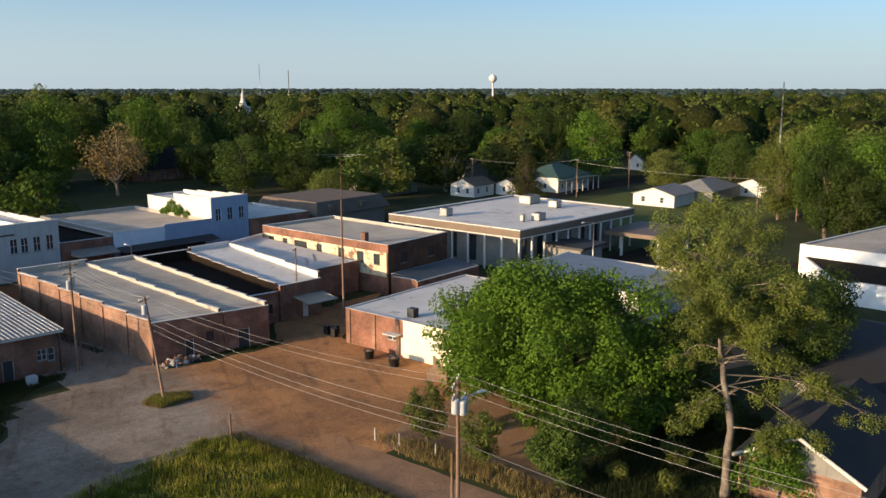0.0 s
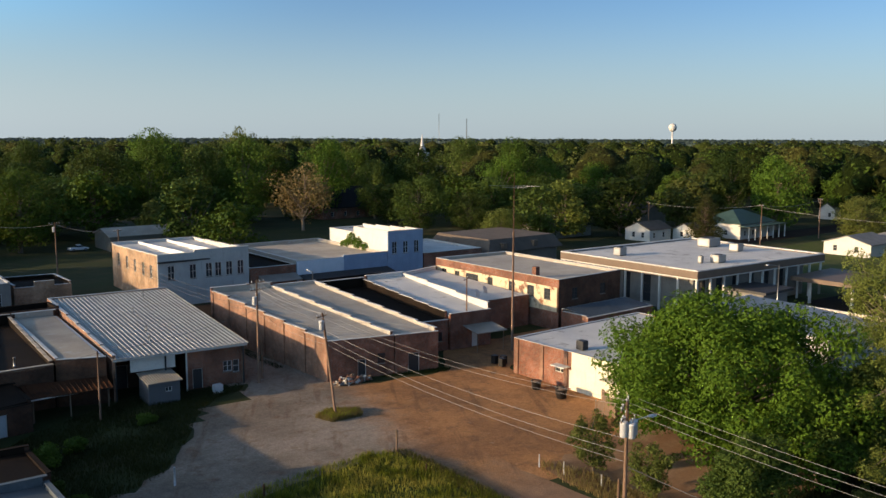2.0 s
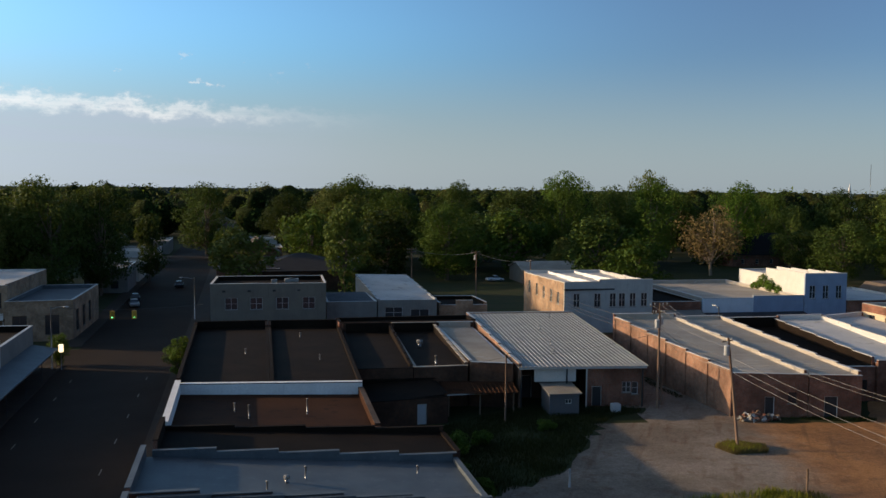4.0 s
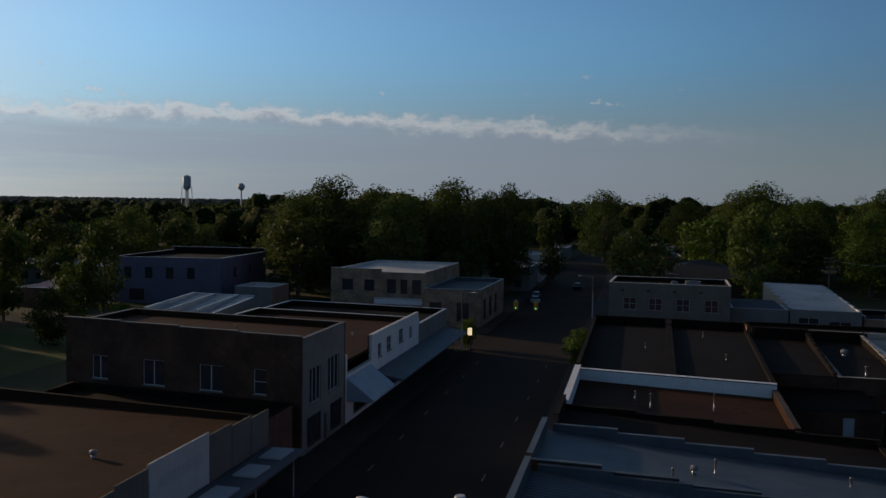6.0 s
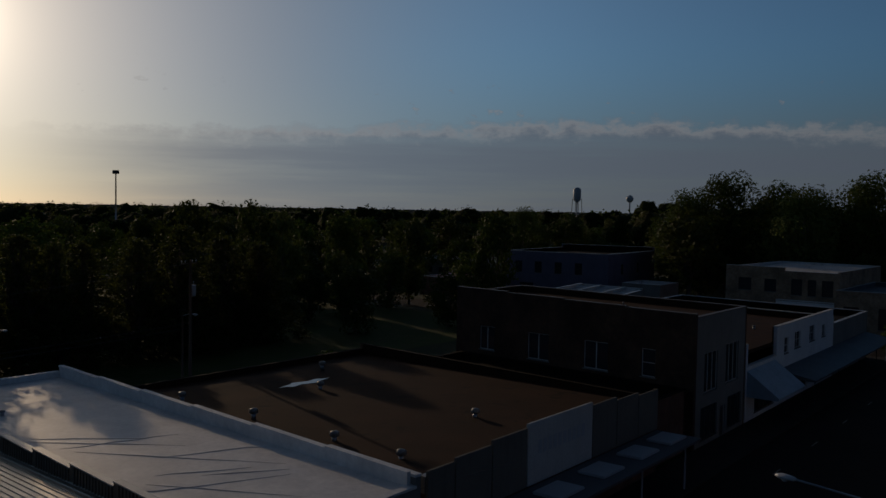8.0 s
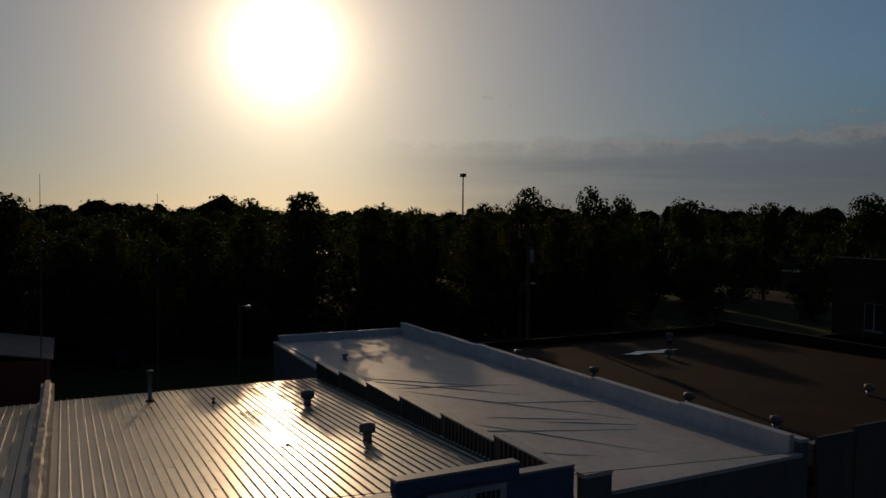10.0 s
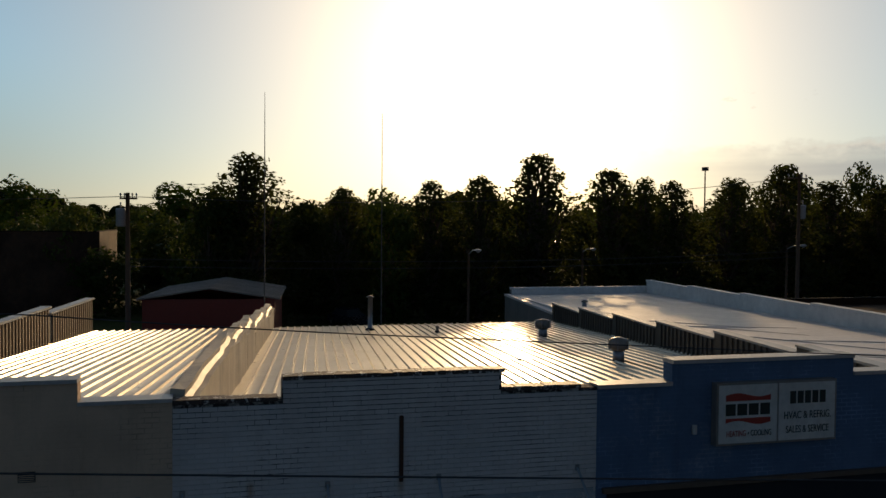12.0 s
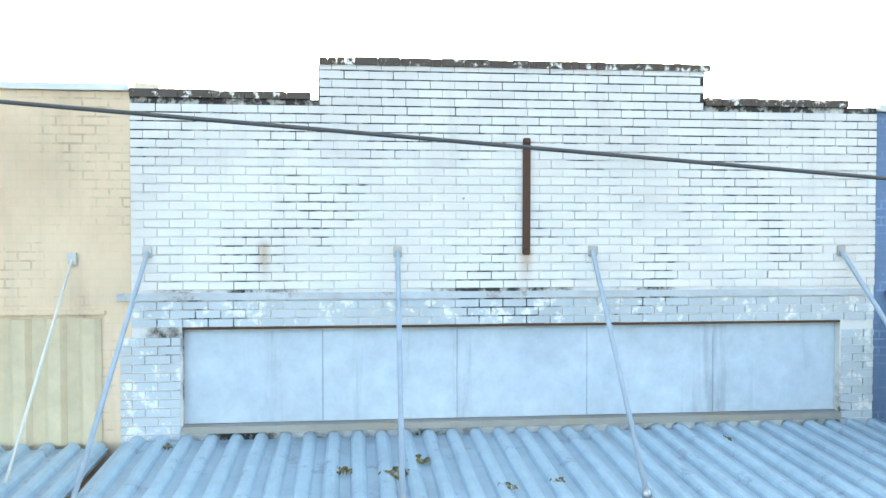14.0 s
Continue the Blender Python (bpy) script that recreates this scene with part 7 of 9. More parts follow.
for i, (x, y, h, w) in enumerate(((18.5, 74, 1.8, 3.6), (16.8, 66.5, 1.6, 2.4), (17.6, 62.5, 1.6, 2.6), (21.5, 76.2, 1.4, 2.6), (29.0, 79.5, 1.0, 2.2), (-56.5, 61.0, 5.0, 4.5), (-60, 64, 4.0, 5.0), (-58.5, 58, 3.6, 4.0))):
    stand(grow("", 120 + i, h, w, "broad", 1800, 0.2, M_LEAF, name="shrub", clumps=14, low=0.02), x, y, "overgrown green shrub behind the shops" if x > 0 else "leafy shrub against the roof edge")
ivy = leaf_cloud("ivy", [(94.9, 138.5, 5.8), (95.0, 141, 6.3), (95.2, 143.4, 7.0), (95.3, 145.2, 6.0), (95.4, 147, 5.6)], [0.9, 1.2, 1.3, 1.0, 0.8], 4500, 0.22, M_LEAF, 77, flat=1.0)
o = new("ivy", ivy)
o.parent = blue2
o.matrix_parent_inverse = Matrix.Translation(-blue2.location)
tagged(o, "ivy spreading over the white side wall")


def inside(p, poly):
    hit, j = False, len(poly) - 1
    for i in range(len(poly)):
        (xi, yi), (xj, yj) = poly[i], poly[j]
        if (yi > p[1]) != (yj > p[1]) and p[0] < (xj - xi) * (p[1] - yi) / (yj - yi) + xi:
            hit = not hit
        j = i
    return hit


def grass_bed(label, poly, count, tall, seed, mat=None):
    """Upright blades over a plan, thicker in drifts."""
    rnd = random.Random(seed)
    xs, ys = [p[0] for p in poly], [p[1] for p in poly]
    verts, faces = [], []
    while len(faces) < count:
        x, y = rnd.uniform(min(xs), max(xs)), rnd.uniform(min(ys), max(ys))
        if not inside((x, y), poly) or noise.noise(Vector((x * 0.25, y * 0.25, seed))) < rnd.uniform(-0.9, 0.2):
            continue
        h = tall * rnd.uniform(0.5, 1.15) * (1 + 0.5 * noise.noise(Vector((x * 0.15, y * 0.15, 9))))
        a, w = rnd.uniform(0, math.tau), rnd.uniform(0.014, 0.036)
        dx, dy, lx, ly = math.cos(a) * w, math.sin(a) * w, rnd.uniform(-0.4, 0.4) * h, rnd.uniform(-0.4, 0.4) * h
        k = len(verts)
        verts += [(x - dx, y - dy, 0), (x + dx, y + dy, 0), (x + lx * 0.4 + dx * 0.7, y + ly * 0.4 + dy * 0.7, h * 0.6), (x + lx, y + ly, h), (x + lx * 0.4 - dx * 0.7, y + ly * 0.4 - dy * 0.7, h * 0.6)]
        faces.append((k, k + 1, k + 2, k + 3, k + 4))
    me = bpy.data.meshes.new("tall_grass")
    me.from_pydata(verts, [], faces)
    me.materials.append(mat or M_GRASS)
    return tagged(new("tall_grass", me), label, "grass", kind="stuff")


M_DRYGRASS = foliage("dry_grass", (0.16, 0.11, 0.045), (0.20, 0.15, 0.06), (0.12, 0.12, 0.035), 0.25)
patch("ground", "rough grassy verge between lot and lane", [(22, 10), (43.3, 10), (43.4, 52), (42.6, 57.5), (41.2, 59.2), (37.0, 58.6), (31.0, 58.0), (26, 57), (22, 50)], 0.05, M_LAWN, 0.7, 1.5, 4)
grass_bed("sunlit tall green grass on the verge", [(24, 20), (43, 20), (43.4, 52), (42.6, 58.2), (41.0, 59.6), (36.5, 59.3), (30.0, 58.6), (25, 57.5)], 52000, 0.55, 3)
grass_bed("dry brown weeds along the lane", [(42.6, 30), (43.8, 30), (43.9, 58.5), (42.4, 59), (42.2, 50)], 3500, 0.5, 5, M_DRYGRASS)
grass_bed("dry weeds along the fence line", [(49.3, 20), (52, 20), (52.5, 44), (51, 48.5), (49.4, 47)], 5000, 0.6, 6, M_DRYGRASS)
grass_bed("weeds growing round the leaning pole", [(42.9, 68.6), (46.4, 68.4), (47.2, 70.2), (44.6, 72), (42.4, 71)], 2600, 0.5, 7, M_DRYGRASS)
grass_bed("green tufts round the leaning pole", [(43.2, 68.9), (46.0, 68.8), (46.6, 70.0), (44.4, 71.5), (42.9, 70.7)], 1500, 0.5, 9)

# Weeds near black: the shade they stand in is put into their colour.
M_SHADEGRASS = foliage("shade_darkened_weeds", (0.010, 0.018, 0.004), (0.019, 0.030, 0.008), (0.028, 0.030, 0.010), 0.12)
grass_bed("low weeds behind the sheds, darkened for their shade", [(12, 76), (20, 83.4), (28.6, 87.6), (36.4, 86.9), (42.2, 86.0), (41.2, 84.0), (37.4, 82.6), (33.6, 78.4), (30.0, 72.5), (25.5, 66.5), (19, 63), (13, 62)], 26000, 0.4, 8, M_SHADEGRASS)
for i, (x, y, n, ln) in enumerate(((48.2, 98, 900, 18),)):
    grass_bed("weeds growing along the foot of the wall", [(x, y - ln / 2), (x + 0.9, y - ln / 2), (x + 1.2, y + ln / 2), (x, y + ln / 2)], n, 0.3, 30 + i, M_SHADEGRASS)
grass_bed("weeds growing along the foot of the back walls", [(55, 78.6), (63.3, 75.6), (64.5, 76.4), (63.6, 77.4), (57.5, 78.4)], 1300, 0.35, 41, M_SHADEGRASS)
UNDER = [(50.5, 20), (58, 17), (61, 21), (74, 22), (80, 30), (76, 36), (69, 33), (62, 31.5), (57, 34), (51.5, 30)]
patch("ground", "dark grassy ground under the trees", UNDER, 0.03, M_GROUND, 1.0, 1.2, 23)
grass_bed("undergrowth below the trees, darkened for their shade", UNDER, 14000, 0.7, 43, M_SHADEGRASS)
for i, (x, y, h, w) in enumerate(((61.5, 26.0, 2.4, 3.4), (66.0, 27.5, 3.0, 4.0), (57.0, 24.5, 1.6, 2.8), (70.5, 25.5, 3.2, 4.2), (56.5, 28.5, 1.5, 2.6), (63.0, 23.2, 1.9, 2.6))):
    stand(grow("", 150 + i, h, w, "broad", 2400, 0.15, M_LEAF_DARK if i % 2 else M_LEAF_FEATHER, name="shrub", clumps=20, low=0.02, corners=3, lumps=(0.07, 0.15)), x, y, "straggly shrub in the shade of the trees")
litter = leaf_cloud("leaf_litter", [(-25.7, 14.7, 3.01), (-25.6, 15.1, 3.01), (-25.9, 15.3, 3.02), (-25.2, 15.9, 3.0), (-25.3, 16.3, 3.0), (-26.3, 18.0, 3.02), (-26.5, 13.2, 3.03)], [0.10, 0.12, 0.10, 0.07, 0.06, 0.08, 0.1], 220, 0.04, M_LEAF_BROWN, 3, flat=0.2)
tagged(new("leaf_litter", litter), "dry brown leaves caught between the canopy ribs", "leaves", kind="stuff")
# ---- poles, cables and lamps ----
def utility_pole(x, y, h, label, arms=((0.4, 2.2, 0.0),), cans=(), lean=(0, 0), r=0.15, lamp=None):
    """A wooden pole; arms: (below the top, length, turn), cans: (below the top, turn)."""
    p = thing("utility_pole", label, "utility pole", (x, y, 0))
    top = Vector((x + lean[0], y + lean[1], h))

    def on(d):
        return Vector((x, y, 0)).lerp(top, (h - d) / h)

    part("pole", tubes([([(x, y, -0.3), on(h * 0.5), top], [r, r * 0.85, r * 0.65])], 10), M_POLE, p)
    for d, length, turn in arms:
        c, v = on(d), Vector((math.cos(turn), math.sin(turn), 0)) * length / 2
        side = Vector((-v.y, v.x, 0)).normalized() * 0.16
        a = part("crossarm", tubes([([c - v + side, c + v + side], 0.06)], 6), M_WOOD, p)
        for f in (-0.92, -0.45, 0.45, 0.92):
            q = c + v * f + side
            part("insulator", lathe([(0.02, 0), (0.02, 0.1), (0.055, 0.12), (0.055, 0.2), (0.02, 0.24)], q + Vector((0, 0, 0.05)), 8), M_GREYPAINT, a)
    for d, turn in cans:
        c = on(d) + Vector((math.cos(turn), math.sin(turn), 0)) * 0.42
        can = part("transformer", lathe([(0.20, 0), (0.25, 0.06), (0.25, 0.85), (0.27, 0.88), (0.22, 0.97)], c - Vector((0, 0, 0.5)), 14), M_GREYPAINT, p)
        part("bushing", lathe([(0.03, 0), (0.05, 0.1), (0.03, 0.2), (0.05, 0.3), (0.015, 0.34)], c + Vector((0.08, 0, 0.46)), 8), M_STEEL, can)
        part("bracket", boxes((c.x - 0.06, c.y - 0.06, c.z - 0.1, c.x + 0.06, c.y + 0.06, c.z + 0.2), m=None), M_STEEL, can)
    if lamp:
        d, turn, reach = lamp
        c, v = on(d), Vector((math.cos(turn), math.sin(turn), 0))
        e = c + v * reach + Vector((0, 0, 0.5))
        arm = part("lamp_arm", tubes([([c, c + v * reach * 0.5 + Vector((0, 0, 0.4)), e], 0.035)], 6), M_STEEL, p)
        lamp_head(e, v, arm)
    return p


def lamp_head(e, v, parent):
    bm = lathe([(0.03, -0.34), (0.12, -0.25), (0.16, 0), (0.15, 0.2), (0.07, 0.34)], (0, 0, 0), 12)
    turn = v.to_track_quat("Z", "X").to_matrix().to_4x4()
    bmesh.ops.transform(bm, matrix=Matrix.Translation(e + v * 0.25) @ turn @ Matrix.Diagonal((0.55, 1, 1, 1)), verts=bm.verts)
    h = part("lamp_head", bm, M_GREYPAINT, parent)
    bm = lathe([(0.11, 0), (0.10, -0.05), (0.05, -0.09)], e + v * 0.3 - Vector((0, 0, 0.05)), 12)
    part("lens", bm, M_GREYPAINT, parent)


def cable(label, ends, sag, r=0.02, mat=None, drop=None):
    """A hanging cable through its supports."""
    pts = []
    for a, b in zip(ends, ends[1:]):
        a, b = Vector(a), Vector(b)
        n = 14
        for k in range(n + (b == Vector(ends[-1]))):
            f = k / n
            pts.append(a.lerp(b, f) - Vector((0, 0, 4 * sag * f * (1 - f))))
    return tagged(part("power_cable", tubes([(pts, r)], 5), mat or M_WIRE), label, "cable", "overhead cables")


utility_pole(44.4, 70.2, 10.2, "leaning wooden utility pole with a transformer in the yard", ((0.35, 1.6, 0.4),), ((1.1, 3.6),), lean=(-0.6, 1.3))
utility_pole(43.9, 85.3, 11.6, "wooden utility pole with crossarm and transformer beside the alley", ((0.3, 2.4, 0.2), (1.1, 1.6, 0.2)), ((1.9, 0.8), (2.2, 3.6)))
utility_pole(45.0, 86.6, 4.4, "short brown wooden post beside the alley", (), r=0.13)
utility_pole(25.8, 83.0, 7.0, "thin grey pole behind the tar-roofed shops", (), r=0.1)
utility_pole(73.0, 83.4, 9.2, "grey wooden pole with two crossarms behind the white-roofed shop", ((0.3, 1.4, 0.5),), r=0.12)
utility_pole(41.5, 32.3, 11.3, "utility pole with transformer cans and a street lamp by the lane", ((0.25, 2.6, 0.5), (1.0, 2.2, 0.5)), ((1.6, 3.4), (1.7, 4.6), (1.6, 5.6)), lamp=(1.6, -0.3, 1.6))
utility_pole(42.3, 33.4, 5.8, "short wooden stub pole beside the lane", (), r=0.13)
utility_pole(42.0, -9.5, 11.0, "utility pole further down the lane", ((0.25, 2.6, 0.2),))
utility_pole(201.4, 116.8, 10.3, "utility pole behind the civic building", ((0.3, 2.6, 0.9),))
utility_pole(227.5, 114.8, 10.8, "tall utility pole beyond the lawn", ((0.3, 3.0, 0.9), (1.2, 2.4, 0.9)))
utility_pole(188.7, 142.1, 10.0, "utility pole among the houses", ((0.3, 2.6, 0.9),))
utility_pole(176, 60, 9.5, "utility pole among the eastern trees", ((0.3, 3.0, 1.2), (1.0, 3.0, 1.2)))
utility_pole(196, 58, 9.5, "utility pole by the low white houses", ((0.3, 3.0, 1.2), (1.0, 3.0, 1.2)))
utility_pole(-62.0, 8.9, 10.1, "wooden utility pole with a transformer behind the west shops", ((0.3, 0.9, 1.4),), ((1.3, 4.2),), r=0.16)
utility_pole(-65.1, 52.3, 12.2, "utility pole with a crossarm behind the west shops", ((0.3, 2.2, 1.9),), ((2.6, 2.0),))
utility_pole(48, 176, 10.5, "utility pole in the far car park", ((0.3, 2.4, 0.4),), ((1.4, 2.0),))
utility_pole(36, 186, 10.5, "utility pole beside the far car park", ((0.3, 2.4, 0.4), (1.0, 2.4, 0.4)))
utility_pole(58, 170, 9.0, "utility pole near the far shops", ((0.3, 2.0, 0.4),))

# the tall aerial behind the two-storey building
mast = thing("radio_mast", "tall brown wooden mast topped by a thin aerial", "mast", (76.2, 78.1, 0))
part("pole", tubes([([(76.2, 78.1, -0.2), (76.2, 78.1, 15.5)], [0.17, 0.11])], 9), M_POLE, mast)
part("aerial", tubes([([(76.2, 78.1, 15.4), (76.2, 78.1, 22.9)], [0.06, 0.035])], 7), M_IRON, mast)
for z, L_ in ((21.2, 3.2), (21.0, 1.6)):
    part("element", tubes([([(76.2 - L_ * 0.63, 78.1 + L_ * 0.77, z), (76.2 + L_ * 0.63, 78.1 - L_ * 0.77, z)], 0.02)], 5), M_STEEL, mast)
for x, y, z in ((-54.5, 21.15, 13.85), (-55.0, 15.65, 14.7)):
    a = thing("radio_mast", "thin steel aerial mast behind the shops", "mast", (x, y, 0), "aerial masts")
    part("tube", tubes([([(x, y, 0), (x, y, z * 0.75), (x, y, z)], [0.034, 0.024, 0.010])], 6), M_WIRE, a)
    part("clamp", boxes((x - 0.03, y - 0.03, z * 0.745, x + 0.03, y + 0.03, z * 0.755)), M_STEEL, a)

for za, zb, xa, xb in ((10.0, 11.2, -0.5, -0.6), (9.9, 11.2, 0.6, 0.6)):
    cable("thin pale power line between the yard poles", [(43.9 + xa, 71.5, za), (41.5 + xb, 32.6, zb)], 0.9, 0.010, M_PALEWIRE)
for z0, z1, s in ((7.0, 7.4, 0.7),):
    cable("twisted service cable crossing the yard", [(44.1, 71.0, z0), (41.6, 32.4, z1)], s, 0.013, M_PALEWIRE)
for za, zb, dx in ((10.6, 9.3, -0.5), (10.4, 9.2, 0.5), (9.2, 8.3, 0.0), (8.5, 7.6, 0.1), (7.9, 7.1, -0.1)):
    cable("service cable between the alley pole and the leaning pole", [(43.9 + dx, 85.3, za), (43.95 + dx * 0.5, 71.2, zb)], 0.35, 0.011, M_WIRE if dx == 0 else M_PALEWIRE)
for za, zb in ((8.4, 8.9), (7.7, 8.0)):
    cable("thin cable crossing the yard to the lane pole", [(44.0, 71.0, za), (41.6, 32.5, zb)], 0.8, 0.013, M_PALEWIRE)
for zb, y in ((5.0, 84.0), (4.7, 92.0)):
    cable("service drop to the stepped brick shop", [(43.9, 85.3, 9.0), (49.9, y, zb)], 0.3, 0.014, M_WIRE)
cable("service drop to the tar-roofed shops", [(25.8, 83.0, 6.8), (17.0, 90.2, 4.6)], 0.4, 0.016, M_WIRE)
for dx in (-1.1, 0.1, 1.2):
    cable("power line running down the lane", [(41.5 + dx, 32.4, 11.25), (42.0 + dx, -9.5, 11.0)], 0.9, 0.010, M_PALEWIRE)
cable("service cable running down the lane", [(41.5, 32.4, 7.2), (42.0, -9.5, 7.0)], 0.8, 0.03)
for dx, z in ((-1.0, 11.4), (0.0, 11.5), (1.0, 11.4)):
    cable("power line over the shop backs", [(43.9 + dx, 85.3, z), (43.9, 71.5 + dx * 0.4, 10.1)], 0.4, 0.016, M_PALEWIRE)
for z in (9.4, 8.6, 8.1):
    cable("cable sloping across the brick shop side", [(43.9, 85.3, z), (46, 130, z - 0.6)], 0.9, 0.02)
cable("cable from the alley pole to the thin pole", [(43.9, 85.3, 8.4), (25.8, 83.0, 6.7)], 0.5, 0.018)
for a, b in (((188.7, 142.1, 9.8), (201.4, 116.8, 10.1)), ((201.4, 116.8, 10.1), (227.5, 114.8, 10.5)), ((201.4, 116.8, 9.6), (196, 58, 9.2)), ((176, 60, 9.2), (196, 58, 9.2))):
    cable("power line behind the civic building", [a, b], 1.0, 0.03, M_PALEWIRE)
cable("power line over the far car park", [(36, 186, 10.2), (48, 176, 10.2), (58, 170, 8.8)], 0.8, 0.03, M_PALEWIRE)
cable("thin line behind the west shops", [(-62, 8.9, 9.9), (-65.1, 52.3, 12.0)], 0.9, 0.018)
cable("thin line behind the west shops", [(-62, 8.9, 9.9), (-60, -35, 10.5)], 0.7, 0.018)
for z in (6.6, 6.2):
    cable("low service cable behind the west shops", [(-62, 8.9, z), (-65.1, 52.3, z + 0.3)], 0.4, 0.02)
cable("black cable slung along the shop fronts", [(-24.43, -20, 8.1), (-24.43, 4.0, 6.29), (-24.43, 30.0, 4.35)], 0.02, 0.014, M_WIRE)
cable("thin grey cable above the shop fronts", [(-24.42, -20, 9.6), (-24.42, 11.5, 7.58), (-24.42, 16.3, 7.2), (-24.42, 40.0, 5.7)], 0.02, 0.009, M_WIRE)

# street lamps
def street_lamp(x, y, h, turn, reach, label, post=None):
    s = thing("street_lamp", label, "street lamp", (x, y, 0), "street lamps")
    part("post", tubes([([(x, y, 0), (x, y, h)], [0.11, 0.07])], 10), post or M_STEEL, s)
    v = Vector((math.cos(turn), math.sin(turn), 0))
    c = Vector((x, y, h - 0.3))
    arm = part("arm", tubes([([c, c + v * reach * 0.5 + Vector((0, 0, 0.25)), c + v * reach + Vector((0, 0, 0.3))], 0.035)], 6), M_STEEL, s)
    lamp_head(c + v * reach + Vector((0, 0, 0.3)), v, arm)
    return s


s = street_lamp(-7.4, 34.4, 8.8, math.pi * 0.93, 3.9, "grey street lamp with a long arm over the main street")
part("banded_cap", lathe([(0.2, 0), (0.24, 0.1), (0.2, 0.2), (0.24, 0.3), (0.2, 0.4), (0.24, 0.5), (0.18, 0.62)], (-7.4, 34.4, 9.0), 12), M_GREYPAINT, s)
street_lamp(-24.2, 118.0, 8.2, 0.0, 1.6, "grey street lamp at the corner of the cross street")
street_lamp(-8.6, 158.0, 7.6, math.pi, 2.0, "grey street lamp beside the cream building")
street_lamp(120.6, 66.6, 8.4, 2.6, 1.6, "street lamp in the civic car park")
street_lamp(67.0, 112, 7.0, 1.5, 1.4, "street lamp behind the shop row")
for x, y, z in ((-60.7, 27.8, 7.1), (-67.7, 54.5, 7.2), (-72, 40, 6.8)):
    street_lamp(x - 1.6, y, z, 0.0, 1.6, "lamp on a dark pole by the park", M_POLE)
pane_glow = glowing("lit_sign_face", (1.0, 0.85, 0.6), 1.6)
cs = thing("street_sign", "small lit upright sign on the corner post", "sign", (-23.0, 117.6, 0))
part("post", tubes([([(-23.0, 117.6, 0.1), (-23.0, 117.6, 2.4)], 0.05)], 8), M_STEEL, cs)
part("sign_face", soft_box(-23.28, 117.5, 2.4, -22.72, 117.7, 3.4, 0.05), pane_glow, cs)
cable("span wire carrying the traffic signals", [(-27.0, 131.0, 6.4), (-6.0, 131.0, 6.4)], 0.5, 0.02)
M_YEL = simple("signal_yellow", (0.45, 0.24, 0.02), 0.5)
for x, col in ((-18.6, (0.1, 0.9, 0.5)), (-15.6, (0.1, 0.9, 0.5))):
    sg = thing("traffic_signal", "yellow hanging traffic signal showing green", "traffic light", (x, 131, 5.2), "traffic signals")
    part("housing", soft_box(x - 0.32, 130.7, 4.5, x + 0.32, 131.2, 5.7, 0.05), M_YEL, sg)
    for i, (z, mt) in enumerate(((5.45, M_DARK), (5.1, M_DARK), (4.75, glowing("green_light", col, 3.0)))):
        part("signal_lens", lathe([(0.13, 0), (0.12, 0.04)], (x, 130.65, z), 10), mt, sg)
    part("hanger", tubes([([(x, 131, 5.7), (x, 131, 5.95)], 0.03)], 6), M_STEEL, sg)

# ---- vents and pipes on the roofs ----
def roof_vent(x, y, z, label="small grey mushroom vent on a flat roof", s=1.0, kind="turbine"):
    v = thing("roof_vent", label, "roof vent", (x, y, z), "roof vents")
    part("pipe", lathe([(0.14 * s, -0.1), (0.14 * s, 0.3 * s)], (x, y, z), 12), M_STEEL, v)
    if kind == "turbine":
        part("cap", lathe([(0.15 * s, 0.26 * s), (0.23 * s, 0.34 * s), (0.25 * s, 0.46 * s), (0.2 * s, 0.56 * s), (0.05 * s, 0.6 * s)], (x, y, z), 14), M_OLDZINC, v)
        for k in range(6):
            a = k * math.tau / 6
            part("vane", boxes((-0.01, 0.2 * s, 0.3 * s, 0.01, 0.27 * s, 0.54 * s), m=Matrix.Translation((x, y, z)) @ Matrix.Rotation(a, 4, "Z")), M_STEEL, v)
    else:
        part("cap", lathe([(0.2 * s, 0.28 * s), (0.22 * s, 0.34 * s), (0.05 * s, 0.42 * s)], (x, y, z), 12), M_OLDZINC, v)
    return v


def roof_pipe(x, y, z, h, r=0.05, label="upright vent pipe on a roof"):
    v = thing("vent_pipe", label, "pipe", (x, y, z), "vent pipes")
    part("pipe", tubes([([(x, y, z - 0.1), (x, y, z + h)], r)], 9), M_STEEL, v)
    part("collar", lathe([(r * 2.2, 0), (r * 1.3, 0.08)], (x, y, z), 10), M_DARK, v)
    part("cap", lathe([(r * 1.5, 0), (r * 1.6, 0.05), (r * 0.4, 0.1)], (x, y, z + h), 10), M_OLDZINC, v)


for x, y, z in ((-44.0, 25.4, 4.40), (-35.8, 24.5, 4.81)):
    roof_vent(x, y, z, "galvanised turbine vent on the ribbed metal roof", 1.15)
roof_pipe(-49.2, 19.7, 4.15, 1.35, 0.1, "galvanised flue pipe on the ribbed metal roof")
roof_pipe(-46.8, 22.0, 4.3, 0.18, 0.05)
for x, y in ((-42.9, 40.7), (-35.8, 40.2), (-30.9, 39.9), (-33.3, 49.4), (-46.5, 49.5), (-50.5, 41.2), (-52, 55)):
    roof_vent(x, y, 4.5 if x > -44 else 4.3, "dull metal turbine vent on the brown gravel roof", 1.0)
roof_vent(-54.2, 31.6, 4.45, "small vent on the white membrane roof", 0.8, "cap")
roof_vent(-39, 70, 9.0, "vent on the two-storey roof", 1.0)
roof_pipe(-35, 72, 9.0, 0.5)
roof_vent(-31, 92, 5.8, "vent on the white shop's roof", 0.9, "cap")
